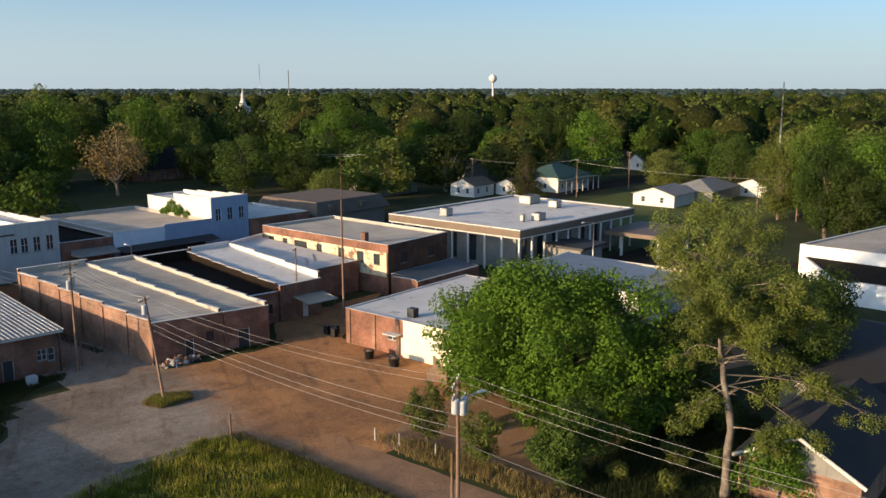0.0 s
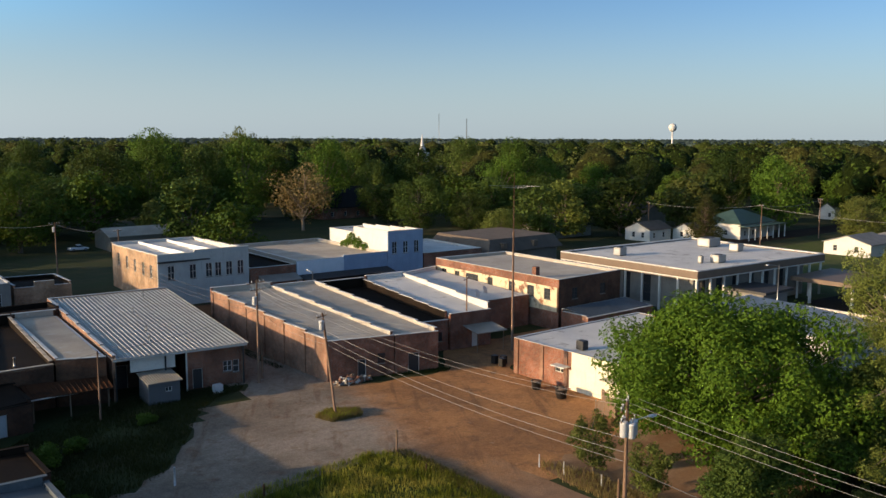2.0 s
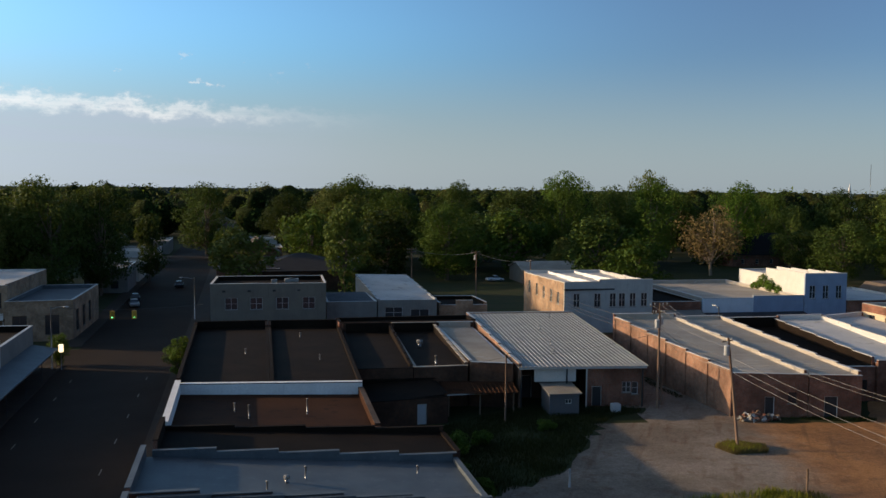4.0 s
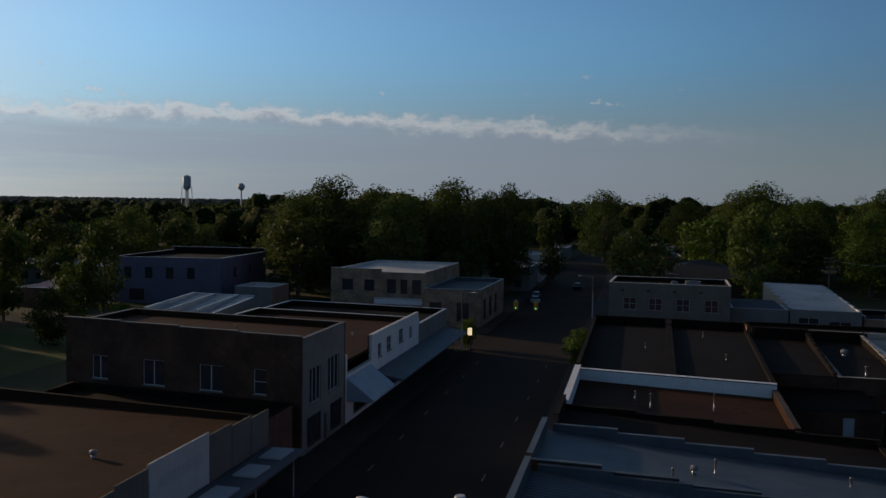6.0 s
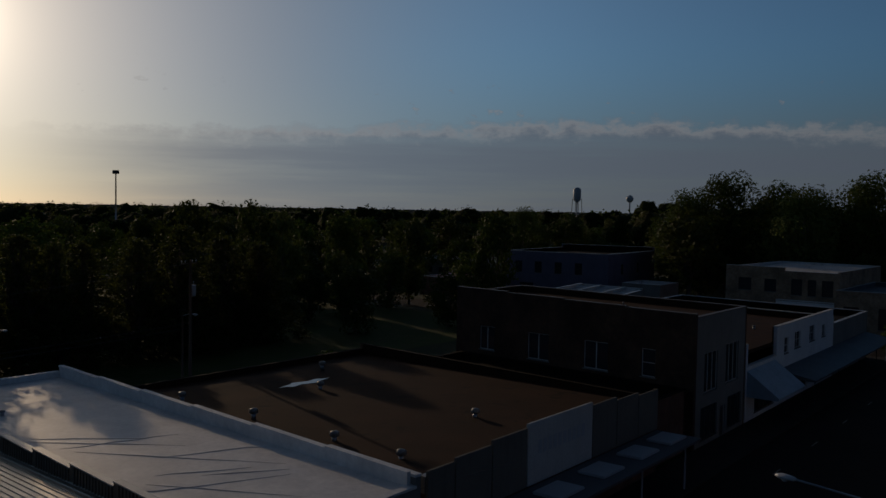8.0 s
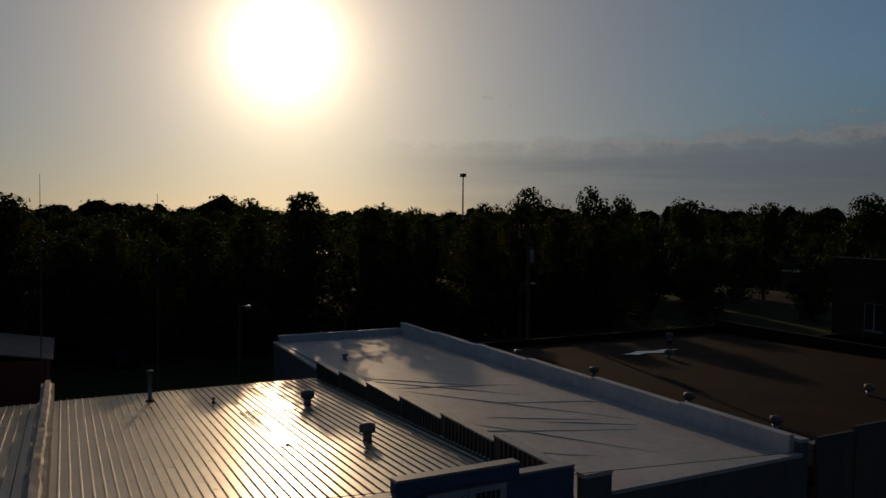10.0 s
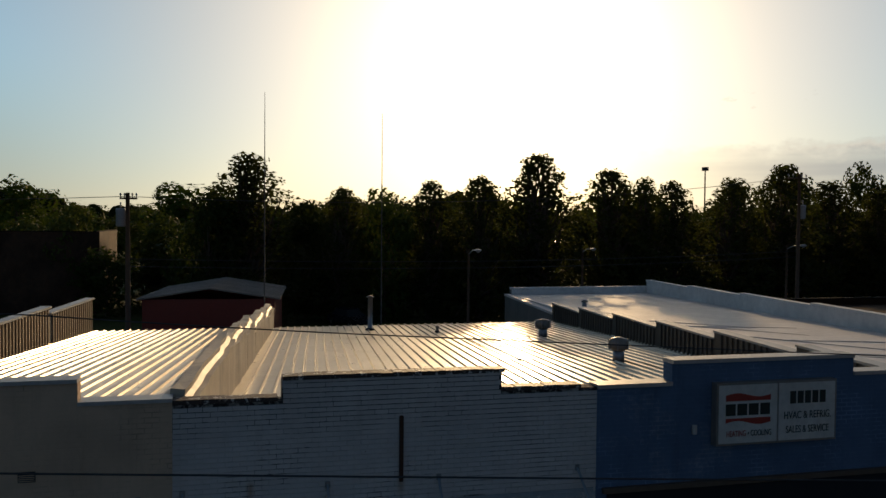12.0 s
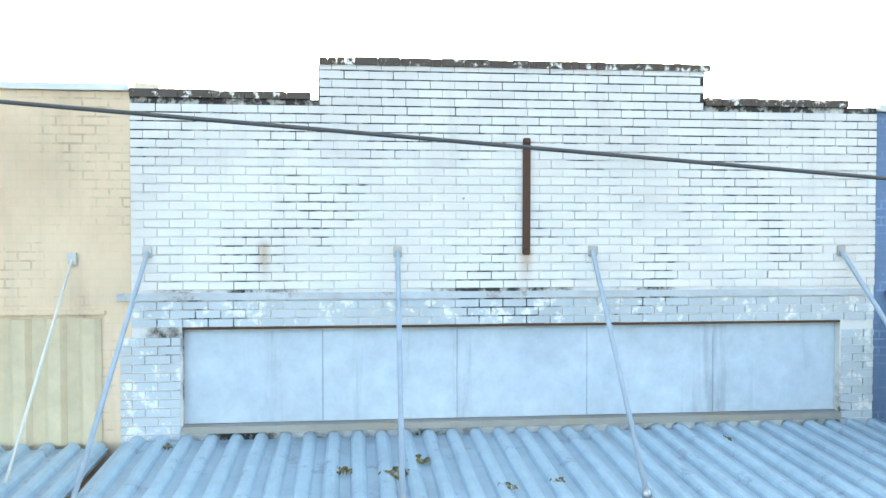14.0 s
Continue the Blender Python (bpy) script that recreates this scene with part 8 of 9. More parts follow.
for x, y, h in ((0.2, 73.5, 1.0), (5.1, 74.0, 1.2), (-1.0, 76.0, 0.6)):
    roof_pipe(x, y, 4.4, h, 0.06)
for x, y, h in ((1.2, 54.9, 0.7), (3.8, 57.3, 0.9), (11.7, 58.4, 0.6), (13.8, 46.0, 0.6), (9.5, 50.0, 0.5)):
    roof_pipe(x, y, 4.9 - 0.065 * (x + 6.5), h, 0.06)
roof_vent(2.5, 56.5, 4.4, "mushroom vent on the slate-blue roof", 0.9)
for x, y in ((6.8, 110), (8.0, 95), (0.0, 100)):
    roof_pipe(x, y, 4.7, 0.6, 0.06)
roof_vent(20.8, 102.5, 4.4, "bright round vent on the tar roof", 1.5)
roof_pipe(20.5, 92, 4.4, 0.9, 0.1)
for x, y in ((42.5, 116), (37.5, 106), (35, 95), (33.5, 90)):
    roof_pipe(x, y, 5.5, 0.5, 0.07)
roof_unit(8, 151, 7.2, 2.4, 1.2, 0.7)
roof_unit(5, 150.6, 7.2, 1.0, 1.0, 0.6)
for x, y in ((80.6, 90.0), (83.4, 91.5)):
    d = thing("satellite_dish", "grey satellite dish behind the shops", "dish", (x, y, 4.4), "dishes")
    bm = lathe([(0.05, 0.0), (0.35, 0.06), (0.6, 0.2), (0.62, 0.22)], (0, 0, 0), 16)
    bmesh.ops.transform(bm, matrix=Matrix.Translation((x, y, 5.2)) @ Matrix.Rotation(1.1, 4, "X") @ Matrix.Rotation(0.4, 4, "Y"), verts=bm.verts)
    part("bowl", bm, M_GREYPAINT, d)
    part("stem", tubes([([(x, y, 4.3), (x, y, 5.25)], 0.04)], 6), M_STEEL, d)

# ribbed cladding on the stepped party wall
clad = wall_frame((FX, 26.5), (FX - 25.3, 26.5 + SKEW * 25.3))
for a, b, h in steps(25.3, 6, 5.95, 4.75):
    part("ribbed_cladding", boxes(*[(a + 0.1 + k * 0.3, 0.303, 3.9, a + 0.22 + k * 0.3, 0.345, h - 0.01) for k in range(int((b - a - 0.15) / 0.3))], m=clad), M_CLAD, white_blue)

# folds in the white membrane roof
rnd = random.Random(12)
for i in range(10):
    a, ln = rnd.uniform(-0.9, 0.5), rnd.uniform(1.5, 8.0) + (4.0 if i % 3 == 0 else 0.0)
    cx, cy = rnd.uniform(-46, -29), 0
    cy = rnd.uniform(28.0, 34.4) + SKEW * (FX - cx)
    zr = 4.31 + 0.65 * (cx + 63.7) / 37.0
    pts = [(cx + math.cos(a + 1.35) * ln * (k / 5 - 0.5) + rnd.uniform(-0.1, 0.1), cy + math.sin(a + 1.35) * ln * (k / 5 - 0.5), zr) for k in range(6)]
    pts = [(x, min(max(y, 27.2 + SKEW * (FX - x)), 35.6 + SKEW * (FX - x)), z + 0.017 * (x - cx)) for x, y, z in pts]
    part("membrane_fold", tubes([(pts, [0.004, 0.016, 0.026, 0.022, 0.014, 0.004])], 6), M_MEMBRANE, membrane_shop)

for i, (x, y, rx, ry) in enumerate(((-110.8, 47.2, 0.9, 1.6), (-110.6, 55.6, 0.8, 2.6), (-256.6, 122.0, 3.2, 5.0), (-104.5, 33.0, 1.4, 0.8))):
    ring_ = [(x + math.cos(k / 16 * math.tau) * rx * (1 + 0.2 * math.sin(k * 2.1)), y + math.sin(k / 16 * math.tau) * ry * (1 + 0.2 * math.sin(k * 1.3 + i))) for k in range(16)]
    patch("water", "shallow rain puddle glinting on the ground beyond the park", ring_, 0.03, M_PUDDLE, cat="puddle")
puddle = [(-49.0 + math.cos(k / 22 * math.tau) * (0.45 + 0.22 * math.sin(k * 1.7)), 50.4 + math.sin(k / 22 * math.tau) * (2.2 + 0.35 * math.sin(k * 2.3))) for k in range(22)]
bm = prism(puddle, 4.2, 4.305)
bmesh.ops.triangulate(bm, faces=[f for f in bm.faces if len(f.verts) > 4])
part("rain_puddle", bm, M_PUDDLE, gold_shop, "shallow rain puddle on the roof")

def board_fence(x, y, dx, dy, count, tall, label):
    """Upright weathered boards on two rails, a little uneven."""
    rn = random.Random(17)
    f = thing("board_fence", label, "fence", (x, y, 0))
    n_ = Vector((dx, dy, 0)).normalized()
    for i in range(count):
        c = Vector((x, y, 0)) + n_ * (i * 0.2)
        m_ = Matrix.Translation(c) @ Matrix.Rotation(math.atan2(n_.y, n_.x), 4, "Z") @ Matrix.Rotation(rn.uniform(-0.05, 0.05), 4, "Y")
        part("board", boxes((-0.085, -0.012, 0, 0.085, 0.012, tall + rn.uniform(-0.15, 0.12)), m=m_), M_WOOD, f)
    for z in (0.4, tall - 0.4):
        part("rail", boxes((-0.1, 0.015, z, count * 0.2 - 0.1, 0.06, z + 0.09), m=Matrix.Translation((x, y, 0)) @ Matrix.Rotation(math.atan2(n_.y, n_.x), 4, "Z")), M_WOOD, f)


board_fence(64.7, 54.3, 0.35, -0.94, 13, 1.5, "short weathered board fence beside the yellow wall")

# ---- behind the shops: shed, tubs, bins, rubble, posts ----
shed = thing("shed", "small dark grey shed with a ribbed lean-to roof", "shed", (32.8, 86.2, 0))
side_quad = [(31.2, 84.7), (34.4, 84.4), (34.6, 87.6), (31.4, 87.9)]
for i in range(4):
    p0, p1 = Vector(side_quad[i]), Vector(side_quad[(i + 1) % 4])
    if i % 2:
        d = (p1 - p0).normalized() * 0.13
        p0, p1 = p0 + d, p1 - d
    side_wall(shed, p0, p1, 2.3, M_DARKGREY, [wn(1.7, 1.2, 0.7, 0.5, cols=2, rows=1, sill=False)] if i == 0 else (), thick=0.12, cap=0)
part("roof", ribbed_quad([(31.0, 84.4), (34.6, 84.1), (34.8, 87.8), (31.2, 88.1)], [2.36, 2.36, 2.75, 2.75], 0.25, 0.04, 1), M_OLDZINC, shed)
for x, y, s in ((66.2, 64.0, 1.0), (65.9, 60.0, 1.05), (66.6, 60.9, 0.9)):
    tub = thing("plant_tub", "large round black plastic tub on the dirt", "tub", (x, y, 0.03), "black tubs")
    part("tub", lathe([(0.42 * s, 0), (0.5 * s, 0.1), (0.56 * s, 0.85 * s), (0.62 * s, 0.9 * s), (0.62 * s, 0.97 * s), (0.52 * s, 0.97 * s), (0.48 * s, 0.5 * s)], (x, y, 0.03), 20), M_BLACK, tub)
    part("contents", lathe([(0.47 * s, 0), (0.3 * s, 0.16 * s), (0.1, 0.2 * s)], (x, y, 0.03 + 0.82 * s), 10), M_WOOD, tub)
for x, y in ((69.6, 73.0), (70.6, 73.8), (69.9, 74.6)):
    b = thing("wheelie_bin", "black wheeled rubbish bin beside the brick store", "bin", (x, y, 0.03), "bins")
    part("body", prism([(x - 0.3, y - 0.34), (x + 0.3, y - 0.34), (x + 0.3, y + 0.34), (x - 0.3, y + 0.34)], 0.1, 1.02), M_BLACK, b)
    part("lid", soft_box(x - 0.34, y - 0.38, 1.03, x + 0.34, y + 0.38, 1.1, 0.02), M_BLACK, b)
    for dx in (-0.26, 0.26):
        part("wheel", tubes([([(x + dx - 0.03, y + 0.3, 0.13), (x + dx + 0.03, y + 0.3, 0.13)], 0.1)], 10), M_BLACK, b)
rub = thing("rubble_pile", "pile of broken boards and pale rubble against the brick corner", "rubble", (52.0, 79.2, 0))
for i in range(90):
    a, d = rnd.uniform(0, 6.28), rnd.random() ** 0.7
    x, y = 52.0 + math.cos(a) * d * 2.3, 78.9 + math.sin(a) * d * 1.0
    z = 0.02 + (1 - d) * 0.75 * rnd.random()
    m = Matrix.Translation((x, y, z + 0.12)) @ Euler((rnd.uniform(-1, 1), rnd.uniform(-1, 1), rnd.uniform(0, 6.28))).to_matrix().to_4x4()
    w, h = rnd.uniform(0.1, 0.5), rnd.uniform(0.06, 0.2)
    part("chunk", boxes((-w, -h, -h * 0.7, w, h, h * 0.7), m=m), rnd.choice((M_CONCRETE, M_WHITE, M_WOOD, M_RED)), rub)
for x, y, h, mt, lb in ((43.2, 58.5, 2.0, M_WOOD, "plain wooden post at the edge of the grass"), (25.2, 63.6, 1.5, M_GREYPAINT, "pale metal post at the edge of the lot"), (42.2, 53.1, 0.8, M_IRON, "short rust-red marker post in the grass"), (29.3, 56.6, 1.3, M_IRON, "short rust-red pipe bollard post"), (50.3, 48.1, 1.1, M_GREYPAINT, "grey fence post beside the dirt"), (50.7, 45.7, 1.1, M_GREYPAINT, "grey fence post beside the dirt"), (51.0, 42.0, 1.1, M_GREYPAINT, "grey fence post beside the dirt")):
    p = thing("post", lb, "post", (x, y, 0))
    part("shaft", tubes([([(x, y, -0.2), (x, y, h)], [0.09, 0.08] if h > 1.2 else [0.05, 0.05])], 9), mt, p)
    part("top", lathe([(0.09 if h > 1.2 else 0.055, 0), (0.05, 0.03)], (x, y, h), 9), mt, p)
for i in range(9):
    f = i / 8
    x, y = 67.6 - 2.4 * f, 56.0 - 3.6 * f
    if i == 0:
        fence = thing("wooden_fence", "weathered grey plank fence beside the yellow wall", "fence", (66.4, 54.2, 0))
    m = Matrix.Translation((x, y, 0)) @ Matrix.Rotation(-2.16, 4, "Z")
    part("plank", boxes((0, -0.015, 0.05, 0.44, 0.015, 1.75 + rnd.uniform(-0.12, 0.1)), m=m), M_WOOD, fence)
for z in (0.5, 1.4):
    part("rail", tubes([([(67.6, 56.0, z), (65.2, 52.4, z)], 0.04)], 6), M_WOOD, fence)
lt = thing("lean_to", "small ribbed metal lean-to on posts behind the white-roofed shop", "lean-to", (76, 81, 0))
part("roof", ribbed_quad([(71.5, 79.6), (76.2, 79.0), (76.4, 82.2), (71.8, 82.8)], [2.6, 2.6, 3.1, 3.1], 0.3, 0.04, 1), M_OLDZINC, lt)
for x, y in ((71.8, 79.9), (75.9, 79.4)):
    part("post", tubes([([(x, y, 0), (x, y, 2.62)], 0.05)], 8), M_WOOD, lt)
gb = thing("air_conditioner", "pale grey condenser unit beside the warehouse porch", "air conditioner", (38.6, 84.6, 0))
part("body", soft_box(38.2, 84.2, 0.1, 39.1, 85.0, 0.95, 0.03), M_GREYPAINT, gb)
part("pad", boxes((38.1, 84.1, 0, 39.2, 85.1, 0.1)), M_CONCRETE, gb)
red = thing("shed", "dark red metal shed with a low pale gable roof", "shed", (-67, 13.5, 0))
RQ = [(-72, 10.6), (-63.3, 9.5), (-62.6, 16.6), (-71.2, 17.6)]
for i in range(4):
    p0, p1 = Vector(RQ[i]), Vector(RQ[(i + 1) % 4])
    side_wall(red, p0, p1, 4.3 + 0.001 * i, M_REDP, thick=0.1, cap=0)
ma, mb = ((-71.6, 14.1), (-62.95, 13.05))
part("roof_slope", ribbed_quad([(-72.3, 10.4), (-63.1, 9.2), (-62.8, 13.05), (-71.9, 14.1)], [4.35, 4.35, 4.95, 4.95], 0.4, 0.03, 1), M_OLDZINC, red)
part("roof_slope", ribbed_quad([(-71.9, 14.1), (-62.8, 13.05), (-62.4, 16.9), (-71.5, 17.9)], [4.95, 4.95, 4.35, 4.35], 0.4, 0.03, 1), M_OLDZINC, red)


# ---- cars ----
def car(x, y, turn, paint, label, truck=False):
    c = thing("pickup_truck" if truck else "car", label, "car", (x, y, 0.03), "parked cars")
    m = Matrix.Translation((x, y, 0.03)) @ Matrix.Rotation(turn, 4, "Z")
    bm = bmesh.new()
    side = [(-2.2, 0.35), (2.25, 0.35), (2.3, 0.7), (1.5, 0.92), (0.95, 0.95), (-1.9, 0.95), (-2.25, 0.85)]
    a = [bm.verts.new(m @ Vector((u, -0.88, z))) for u, z in side]
    b = [bm.verts.new(m @ Vector((u, 0.88, z))) for u, z in side]
    bm.faces.new(a)
    bm.faces.new(b[::-1])
    for i in range(len(side)):
        j = (i + 1) % len(side)
        bm.faces.new((a[j], a[i], b[i], b[j]))
    bmesh.ops.bevel(bm, geom=bm.edges[:], offset=0.06, segments=2, affect="EDGES")
    part("body", bm, paint, c)
    bm = bmesh.new()
    top = [(-0.5, 0.93), (1.05, 0.93), (0.45, 1.5), (-0.35, 1.52)] if truck else [(-1.75, 0.93), (1.15, 0.93), (0.45, 1.42), (-1.1, 1.44)]
    a = [bm.verts.new(m @ Vector((u, -0.8 if z < 1 else -0.62, z))) for u, z in top]
    b = [bm.verts.new(m @ Vector((u, 0.8 if z < 1 else 0.62, z))) for u, z in top]
    for q, nm in (((a[0], a[3], b[3], b[0]), "rear_window"), (a, "side_window"), (b, "side_window"), ((a[2], a[1], b[1], b[2]), "windscreen")):
        pane = bmesh.new()
        pane.faces.new([pane.verts.new(v.co[:]) for v in q])
        part(nm, pane, M_GLASS, c)
    bm.free()
    t2 = top[2:]
    part("roof", boxes((t2[1][0] - 0.03, -0.64, 1.44, t2[0][0] + 0.03, 0.64, 1.53), m=m), paint, c)
    for u in (-1.4, 1.4):
        for s in (-0.86, 0.86):
            w = part("wheel", tubes([([m @ Vector((u, s - 0.1, 0.32)), m @ Vector((u, s + 0.1, 0.32))], 0.32)], 14), M_BLACK, c)
            part("hub", tubes([([m @ Vector((u, s - 0.11, 0.32)), m @ Vector((u, s + 0.11, 0.32))], 0.17)], 10), M_STEEL, w)
    return c


M_CARWHITE, M_CARDARK, M_CARGREY = simple("white_car_paint", (0.7, 0.7, 0.7), 0.25), simple("dark_car_paint", (0.02, 0.022, 0.03), 0.25), simple("silver_car_paint", (0.4, 0.41, 0.42), 0.3, 0.6)
car(-14.7, 209, 1.57, M_CARDARK, "dark car driving up the main street")
car(-21.0, 177, 1.75, M_CARGREY, "silver pickup parked on the main street", True)
car(62.5, 211, 0.1, M_CARWHITE, "white pickup truck in the far car park", True)
car(-21.8, 186, 1.7, M_CARDARK, "dark car parked on the main street")
car(-128, 172, 0.3, M_CARWHITE, "white car parked by the pale sheds")
car(-109, 158, 0.2, M_CARDARK, "dark car beside the purple building")
car(-99, 62, 1.2, M_CARGREY, "silver car parked beyond the park trees")
car(-110, 50, 1.2, M_CARWHITE, "white car parked beyond the park trees")
car(-84, 24, 0.4, M_CARDARK, "dark car parked behind the west shops")

# ---- houses and buildings among the trees ----
w2 = lambda s, *us: [(s, u, 0.9, 1.0, 1.4) for u in us]
house("small white cottage with a brown roof", 184, 193, 138, 146, 3.0, 4.8, M_WHITE, M_BROWNSHINGLE, "gable", "x", w2("south", 1.5, 5.5) + w2("west", 2, 5))
house("small white outbuilding with a brown roof", 194, 202, 131, 138, 2.8, 4.4, M_WHITE, M_BROWNSHINGLE, "gable", "x", w2("west", 2.0))
house("white house with a dark green hip roof and porch columns", 207, 224, 126, 139, 4.2, 7.4, M_WHITE, M_GREENROOF, "hip", "x", w2("south", 2, 6, 10, 14) + w2("west", 3, 8), porch=(206, 225, 122.5, 126, 3.6, [(206.5 + i * 3, 123) for i in range(7)]))
house("low white house with a pale carport", 199, 211, 88, 99, 2.8, 4.6, M_WHITE, M_GREYSHINGLE, "gable", "x", w2("west", 2, 7))
house("long grey-roofed house among the trees", 213, 232, 84, 96, 3.0, 5.4, M_GREYW, M_GREYSHINGLE, "hip", "x", w2("west", 3, 8))
house("long low house with a brown roof", 232, 246, 76, 86, 2.8, 4.8, M_WHITE, M_BROWNSHINGLE, "gable", "x", w2("west", 3))
house("white gabled house deep in the trees", 281.5, 288, 137, 142.5, 3.2, 5.3, M_WHITE, M_GREYSHINGLE, "gable", "x", w2("west", 3, 6))
house("house with a dark blue roof behind the shops", 166, 184, 158, 168, 3.2, 5.4, M_GREYW, M_SHINGLE, "hip", "x", w2("south", 2, 7, 12))
house("pale flat-topped house beside the trees", 182, 190, 176, 186, 3.6, 4.4, M_CREAM, M_WHITEROOF, "hip", "x", w2("south", 2))
house("dark timber house with a porch", 206, 218, 158, 168, 4.0, 7.0, M_GREYW, M_SHINGLE, "gable", "y", w2("south", 2, 6))
house("long brick hall with a dark roof behind the brown tree", 148, 182, 240, 254, 3.6, 10.0, M_RED, M_SHINGLE, "gable", "x", w2("south", 3, 8, 13, 18, 23, 28))
house("brick house with a grey roof and white trim", 262, 284, 330, 344, 7.0, 12.5, M_RED, M_SHINGLE, "gable", "y", w2("south", 3, 8, 13))
house("dark hip-roofed building behind the cream building", 1.5, 25.5, 199, 221, 4.5, 7.8, M_DARKB, M_SHINGLE, "hip", "x", w2("south", 3, 9, 15, 21))
house("brown gabled house with white trim", -2, 10, 240, 254, 5.0, 9.5, M_RED, M_BROWNSHINGLE, "gable", "y", w2("south", 3, 6))
house("small house with a pale blue gable", 25.5, 33, 250, 262, 4.8, 8.2, M_PANEL, M_GREYSHINGLE, "gable", "y", w2("south", 2, 5))
house("low long building with a grey metal roof", 68, 88, 205, 216, 3.4, 5.0, M_CREAM, M_GREYROOF, "gable", "x", w2("south", 3, 8, 13))
house("brick gabled house with white fascia under the tall tree", 60.4, 76, 12.2, 20.6, 3.0, 5.4, M_OLDB, M_SHINGLE, "gable", "x", w2("west", 2.0), trim=M_GREYW)
part("white_fascia", tubes([([(59.95, 11.8, 3.0), (59.95, 16.4, 5.5), (59.95, 21.0, 3.0)], 0.16)], 4), M_WHITE, thing("gable_trim", "white painted boards along the gable", "trim", (59.95, 16, 3)))
building("store_building", "dark flat-roofed building behind the west shops", [(-112, -14), (-98, -14), (-98, 3), (-112, 3)], 7.5, M_DARKB, M_TAR, coping=M_TAR)
house("wide low building with a black roof", 80, 106, 2, 24, 3.0, 5.2, M_GREYW, M_SHINGLE, "hip", "x", w2("west", 3))
building("store_building", "long low white store with a dark roof", [(123.6, 4), (136, 2), (138.0, 39.2), (125.0, 31.8)], 3.2, M_BRIGHT, M_TAR, roof_z=[2.95, 3.3, 3.6, 3.0], cap=0.1, coping=M_WHITE, tops={"east": 3.3, "north": 3.4})
building("store_building", "taller white store with a grey roof behind", [(136.3, 2), (164, -4), (166, 34), (138.3, 40.0)], 5.3, M_BRIGHT, M_GREYROOF, roof_z=5.1, coping=M_WHITE)
for q_, h_, lb in (([(-440, 176), (-396, 160), (-390, 178), (-434, 194)], 5.0, "long metal-roofed shed beyond the park"), ([(-580, 300), (-500, 280), (-496, 298), (-576, 318)], 5.5, "long pale warehouse on the western horizon"), ([(-196, 84), (-172, 78), (-168, 94), (-192, 100)], 4.6, "low metal-roofed store beyond the park")):
    building("store_building", lb, q_, h_, M_GREYW, M_ZINC, roof_z=[h_ - 0.1, h_ - 0.1, h_ + 0.9, h_ + 0.9], rib=0.8, tops={"north": h_ + 0.9})
tank = thing("ice_box", "tall white freezer box in the car park", "box", (112, 60, 0))
part("body", soft_box(111.4, 59.4, 0.05, 112.6, 60.6, 2.4, 0.05), M_WHITE, tank)
part("lid", soft_box(111.3, 59.3, 2.41, 112.7, 60.7, 2.6, 0.03), M_BLUEMETAL, tank)
church = thing("church", "white church with a tall steeple rising from the woods", "church", (330, 430, 0))
part("nave", boxes((318, 420, 0, 338, 445, 9)), M_WHITE, church)
part("roof", gable(318, 338, 420, 445, 9, 14, "y"), M_SHINGLE, church)
part("tower", boxes((325, 414, 0, 331, 420, 17)), M_WHITE, church)
part("spire", lathe([(2.6, 0), (2.0, 1.6), (1.2, 3.5), (0.12, 11)], (328, 417, 17), 8), M_WHITE, church)

# ---- far landmarks ----
def ball_tower(x, y, z, r, label, mat):
    t = thing("water_tower", label, "water tower", (x, y, 0), "water towers")
    part("tank", lathe([(r * 0.2, -r), (r * 0.6, -r * 0.82), (r * 0.92, -r * 0.4), (r, 0), (r * 0.92, r * 0.4), (r * 0.6, r * 0.8), (r * 0.1, r)], (x, y, z), 20), mat, t)
    part("stem", lathe([(r * 0.5, 0), (r * 0.22, z * 0.2), (r * 0.2, z - r)], (x, y, 0), 14), mat, t)


ball_tower(760, 546, 35.8, 4.3, "white ball-shaped water tower above the woods", M_WHITE)
ball_tower(-462, 955, 33.0, 4.4, "dark ball-shaped water tower on the horizon", M_GREYPAINT)
tw = thing("water_tower", "grey legged water tower on the horizon", "water tower", (-476, 853, 0), "water towers")
part("tank", lathe([(1.0, 27), (3.6, 29), (4.3, 31), (4.3, 41), (3.4, 42.6), (0.3, 43.6)], (-476, 853, 0), 18), M_GREYPAINT, tw)
for dx, dy in ((-3.6, -3.6), (3.6, -3.6), (3.6, 3.6), (-3.6, 3.6)):
    part("leg", tubes([([(-476 + dx * 1.3, 853 + dy * 1.3, 0), (-476 + dx, 853 + dy, 31)], 0.35)], 6), M_GREYPAINT, tw)
part("riser", tubes([([(-476, 853, 0), (-476, 853, 28)], 0.7)], 8), M_GREYPAINT, tw)
lm = thing("floodlight_mast", "tall thin floodlight mast on the horizon", "mast", (-289, 181.5, 0))
part("shaft", tubes([([(-289, 181.5, 0), (-289, 181.5, 28)], [0.35, 0.22])], 8), M_STEEL, lm)
part("lamp_box", soft_box(-289.9, 180.6, 27.6, -288.1, 182.4, 28.9, 0.1), M_DARK, lm)
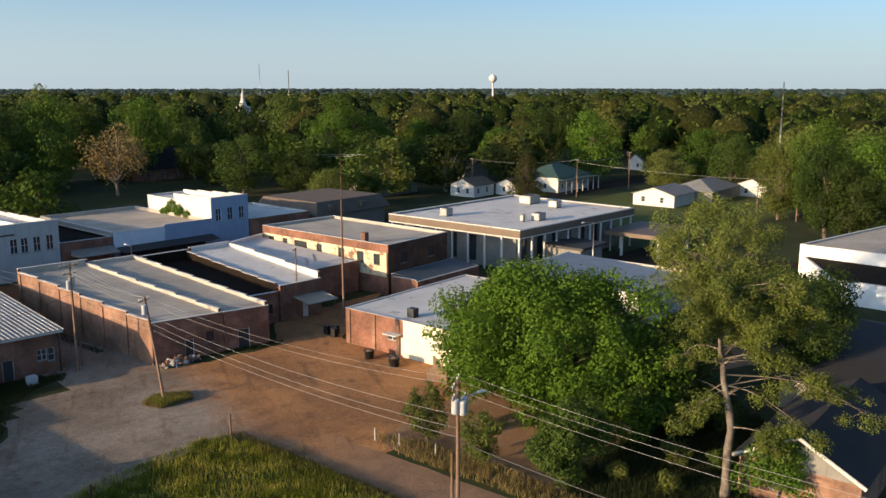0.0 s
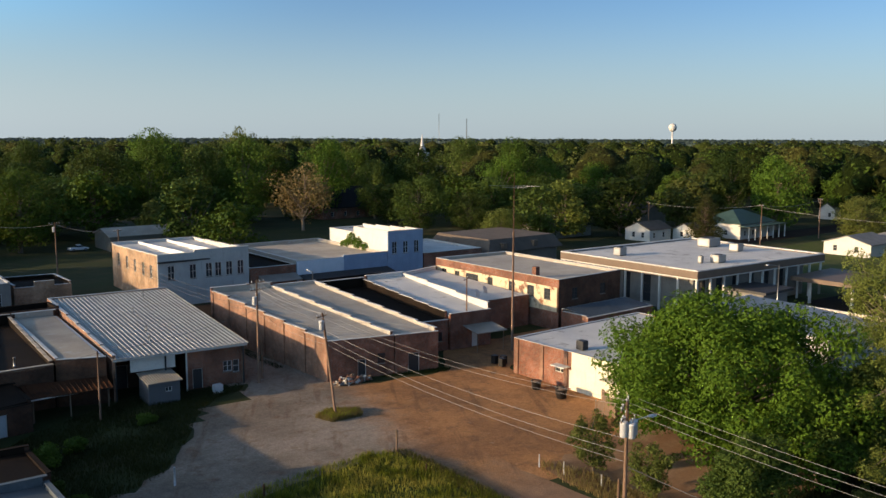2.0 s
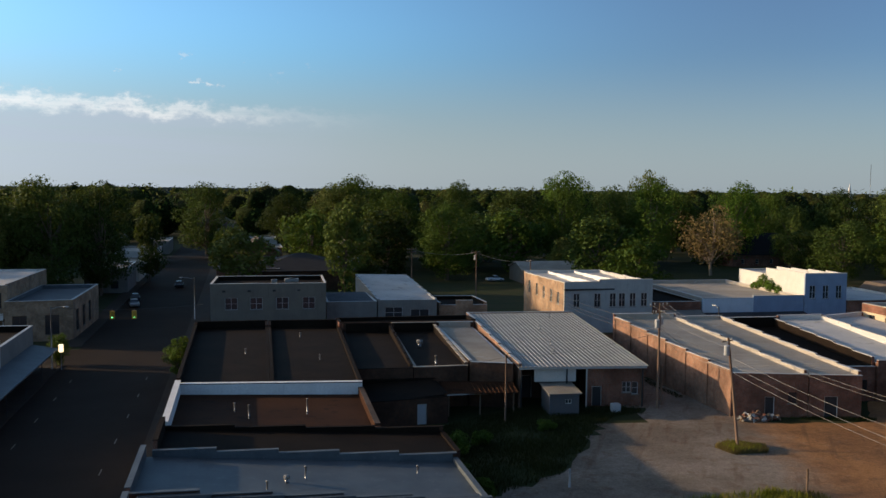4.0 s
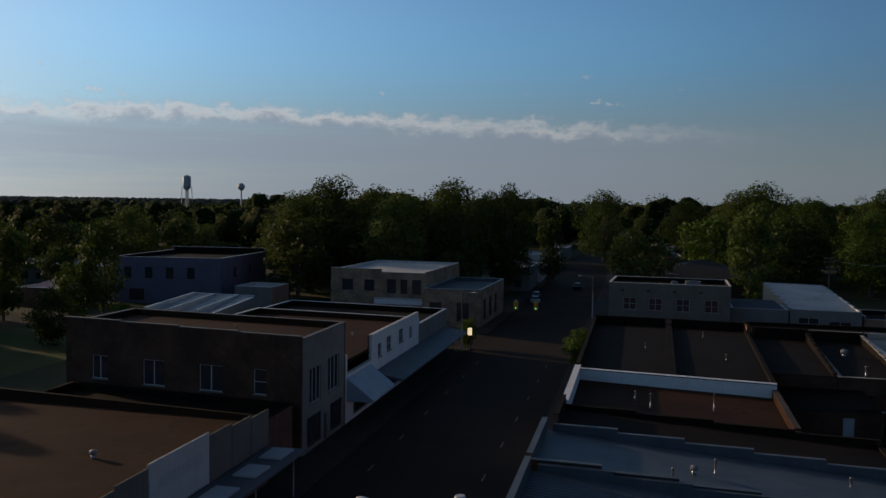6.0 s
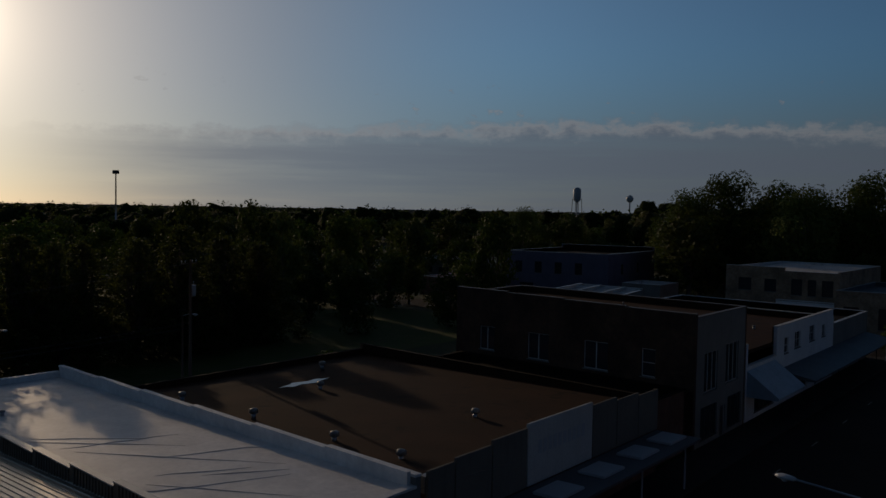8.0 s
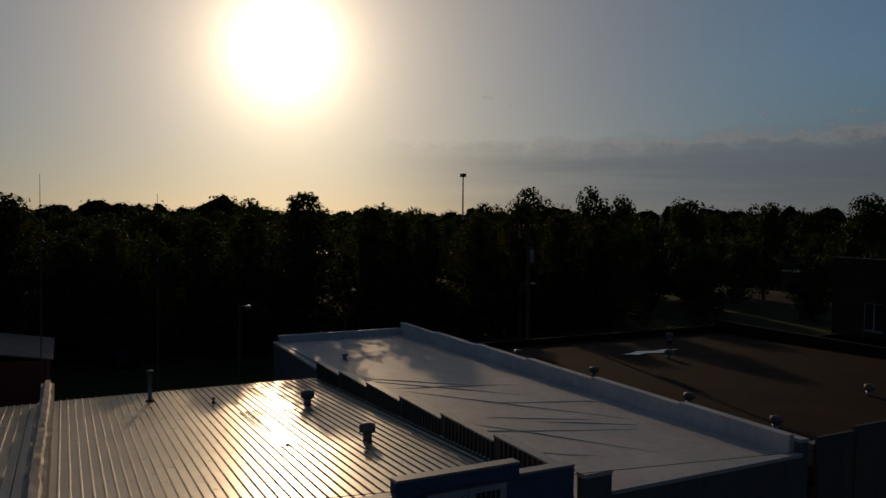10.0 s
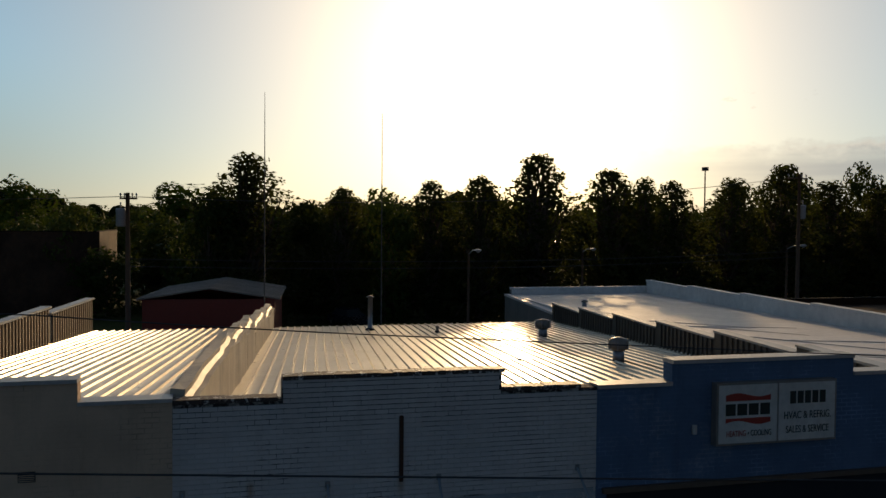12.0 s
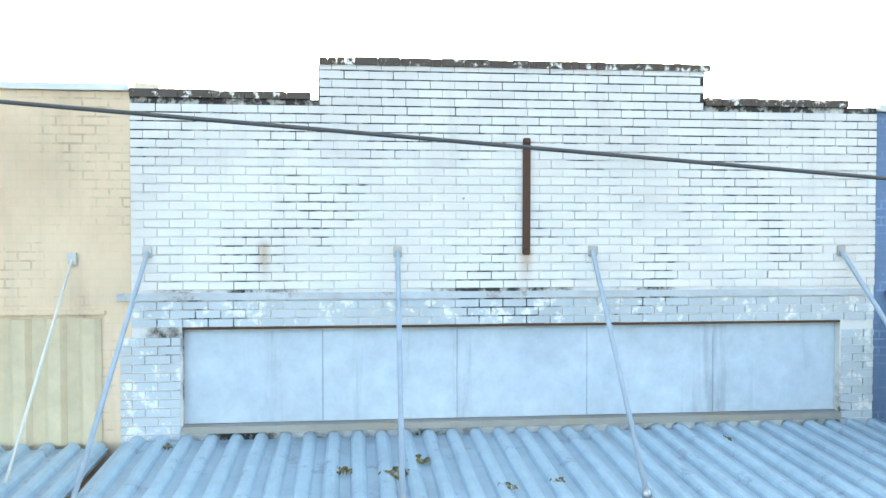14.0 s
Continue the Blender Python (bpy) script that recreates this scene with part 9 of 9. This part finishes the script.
for x, y, z in ((520, 596, 42), (250, 80, 30.5), (900, 1100, 62)):
    a = thing("radio_mast", "thin lattice radio mast above the trees", "mast", (x, y, 0), "far masts")
    r = 0.16 if z < 35 else 0.32
    for k in range(3):
        dx, dy = math.cos(k * 2.094) * r * 1.6, math.sin(k * 2.094) * r * 1.6
        part("leg", tubes([([(x + dx, y + dy, 0), (x + dx * 0.5, y + dy * 0.5, z)], r * 0.35)], 5), M_STEEL, a)
    bm = bmesh.new()
    k = 0
    while k < z - 2:
        tube(bm, [(x + r * 1.4, y, k), (x - r * 0.8, y + r * 1.2, k + 1.5)], r * 0.2, 4)
        tube(bm, [(x - r * 0.8, y + r * 1.2, k + 1.5), (x - r * 0.8, y - r * 1.2, k + 3)], r * 0.2, 4)
        k += 3
    part("bracing", bm, M_STEEL, a)

# ---- bricks of the white front ----
BW, BH, JOINT = 0.215, 0.0765, 0.012


def brick_mesh(name, w, h, mat, d=0.016):
    bm = bmesh.new()
    c = 0.004
    lo = [bm.verts.new((-0.03, y, z)) for y, z in ((0, 0), (w, 0), (w, h), (0, h))]
    mi = [bm.verts.new((d - c, y, z)) for y, z in ((0, 0), (w, 0), (w, h), (0, h))]
    hi = [bm.verts.new((d, y, z)) for y, z in ((c, c), (w - c, c), (w - c, h - c), (c, h - c))]
    bm.faces.new(hi)
    for i in range(4):
        j = (i + 1) % 4
        bm.faces.new((lo[i], lo[j], mi[j], mi[i]))
        bm.faces.new((mi[i], mi[j], hi[j], hi[i]))
    return mesh_of(bm, name, mat)


full = [brick_mesh("brick", BW - 0.006, BH - JOINT, M_WBRICK, d) for d in (0.008, 0.010, 0.013)]
lay = random.Random(21)
single, rest, piers, caps = [], [], [], []
z, row = 4.335, 0
while z < 6.27:
    top_here = 5.98 if z + BH > 5.99 else 9
    y_lo, y_hi = (Y0, Y1) if z + BH <= 5.99 else (Y0 + 1.6, Y0 + 5.07)
    y = y_lo + 0.004 - (BW / 2 if row % 2 else 0)
    while y < y_hi - 0.02:
        a, b = max(y, y_lo + 0.004), min(y + BW - lay.choice((0.003, 0.004, 0.006, 0.009)), y_hi - 0.004)
        if b - a > 0.05:
            whole = b - a > BW - JOINT - 0.002
            (single if whole and 13.0 < y < 17.25 and 4.3 < z < 5.38 and len(single) < 300 else rest).append((a, z, b - a, BH - JOINT))
        y += BW
    z, row = z + BH, row + 1
for i, (y, z, w, h) in enumerate(single):
    ob = new("brick", lay.choice(full))
    ob.location = (FX + lay.uniform(-0.002, 0.002), y + lay.uniform(-0.002, 0.002), z + lay.uniform(-0.0015, 0.0015))
    ob.parent = white_wall
z = 4.015
for row in range(3):
    y = Y0 + 0.004 - (BW / 2 if row % 2 else 0)
    while y < Y1 - 0.02:
        a, b = max(y, Y0 + 0.004), min(y + BW - JOINT, Y1 - 0.004)
        if b - a > 0.05:
            piers.append((a, z, b - a, BH - JOINT))
        y += BW
    z += BH
z = 2.94
for row in range(13):
    for lo_, hi_ in ((Y0 - 0.1, Y0 + 0.41), (Y0 + 6.43, Y1)):
        y = lo_ + 0.004 - (BW / 2 if row % 2 else 0)
        while y < hi_ - 0.02:
            a, b = max(y, lo_ + 0.004), min(y + BW - JOINT, hi_ - 0.004)
            if b - a > 0.05 and z + BH < 4.0:
                piers.append((a, z, b - a, BH - JOINT))
            y += BW
    z += BH
for u0, u1, h in ((0, 1.58, 5.985), (1.6, 5.07, 6.29), (5.09, Y1 - Y0 - 0.3, 5.985)):
    y = Y0 + u0
    while y < Y0 + u1 - 0.06:
        w = lay.choice((0.072, 0.072, 0.2))
        caps.append((y, h, w, 0.066 + lay.uniform(-0.006, 0.006)))
        y += w + 0.004


def joined(name, rows, mat, label, depth=0.014, back=0.06):
    verts, faces = [], []
    for y, z, w, h in rows:
        d, k = depth + lay.uniform(-0.004, 0.004), len(verts)
        for x in (-back, d):
            verts += [(FX + x, y, z), (FX + x, y + w, z), (FX + x, y + w, z + h), (FX + x, y, z + h)]
        faces += [(k + 4, k + 5, k + 6, k + 7), (k, k + 1, k + 5, k + 4), (k + 1, k + 2, k + 6, k + 5), (k + 2, k + 3, k + 7, k + 6), (k + 3, k, k + 4, k + 7)]
    me = bpy.data.meshes.new(name)
    me.from_pydata(verts, [], faces)
    me.materials.append(mat)
    ob = new(name, me)
    ob.parent = white_wall
    return tagged(ob, label, kind="stuff")


joined("brickwork", rest, M_WBRICK, "white painted bricks with dark joints", 0.014)
joined("brickwork", piers, M_PIER, "chipped pale blue and white bricks", 0.012)
joined("cap_bricks", caps, M_OLDCAP, "blackened cap bricks along the parapet", 0.03, 0.26)
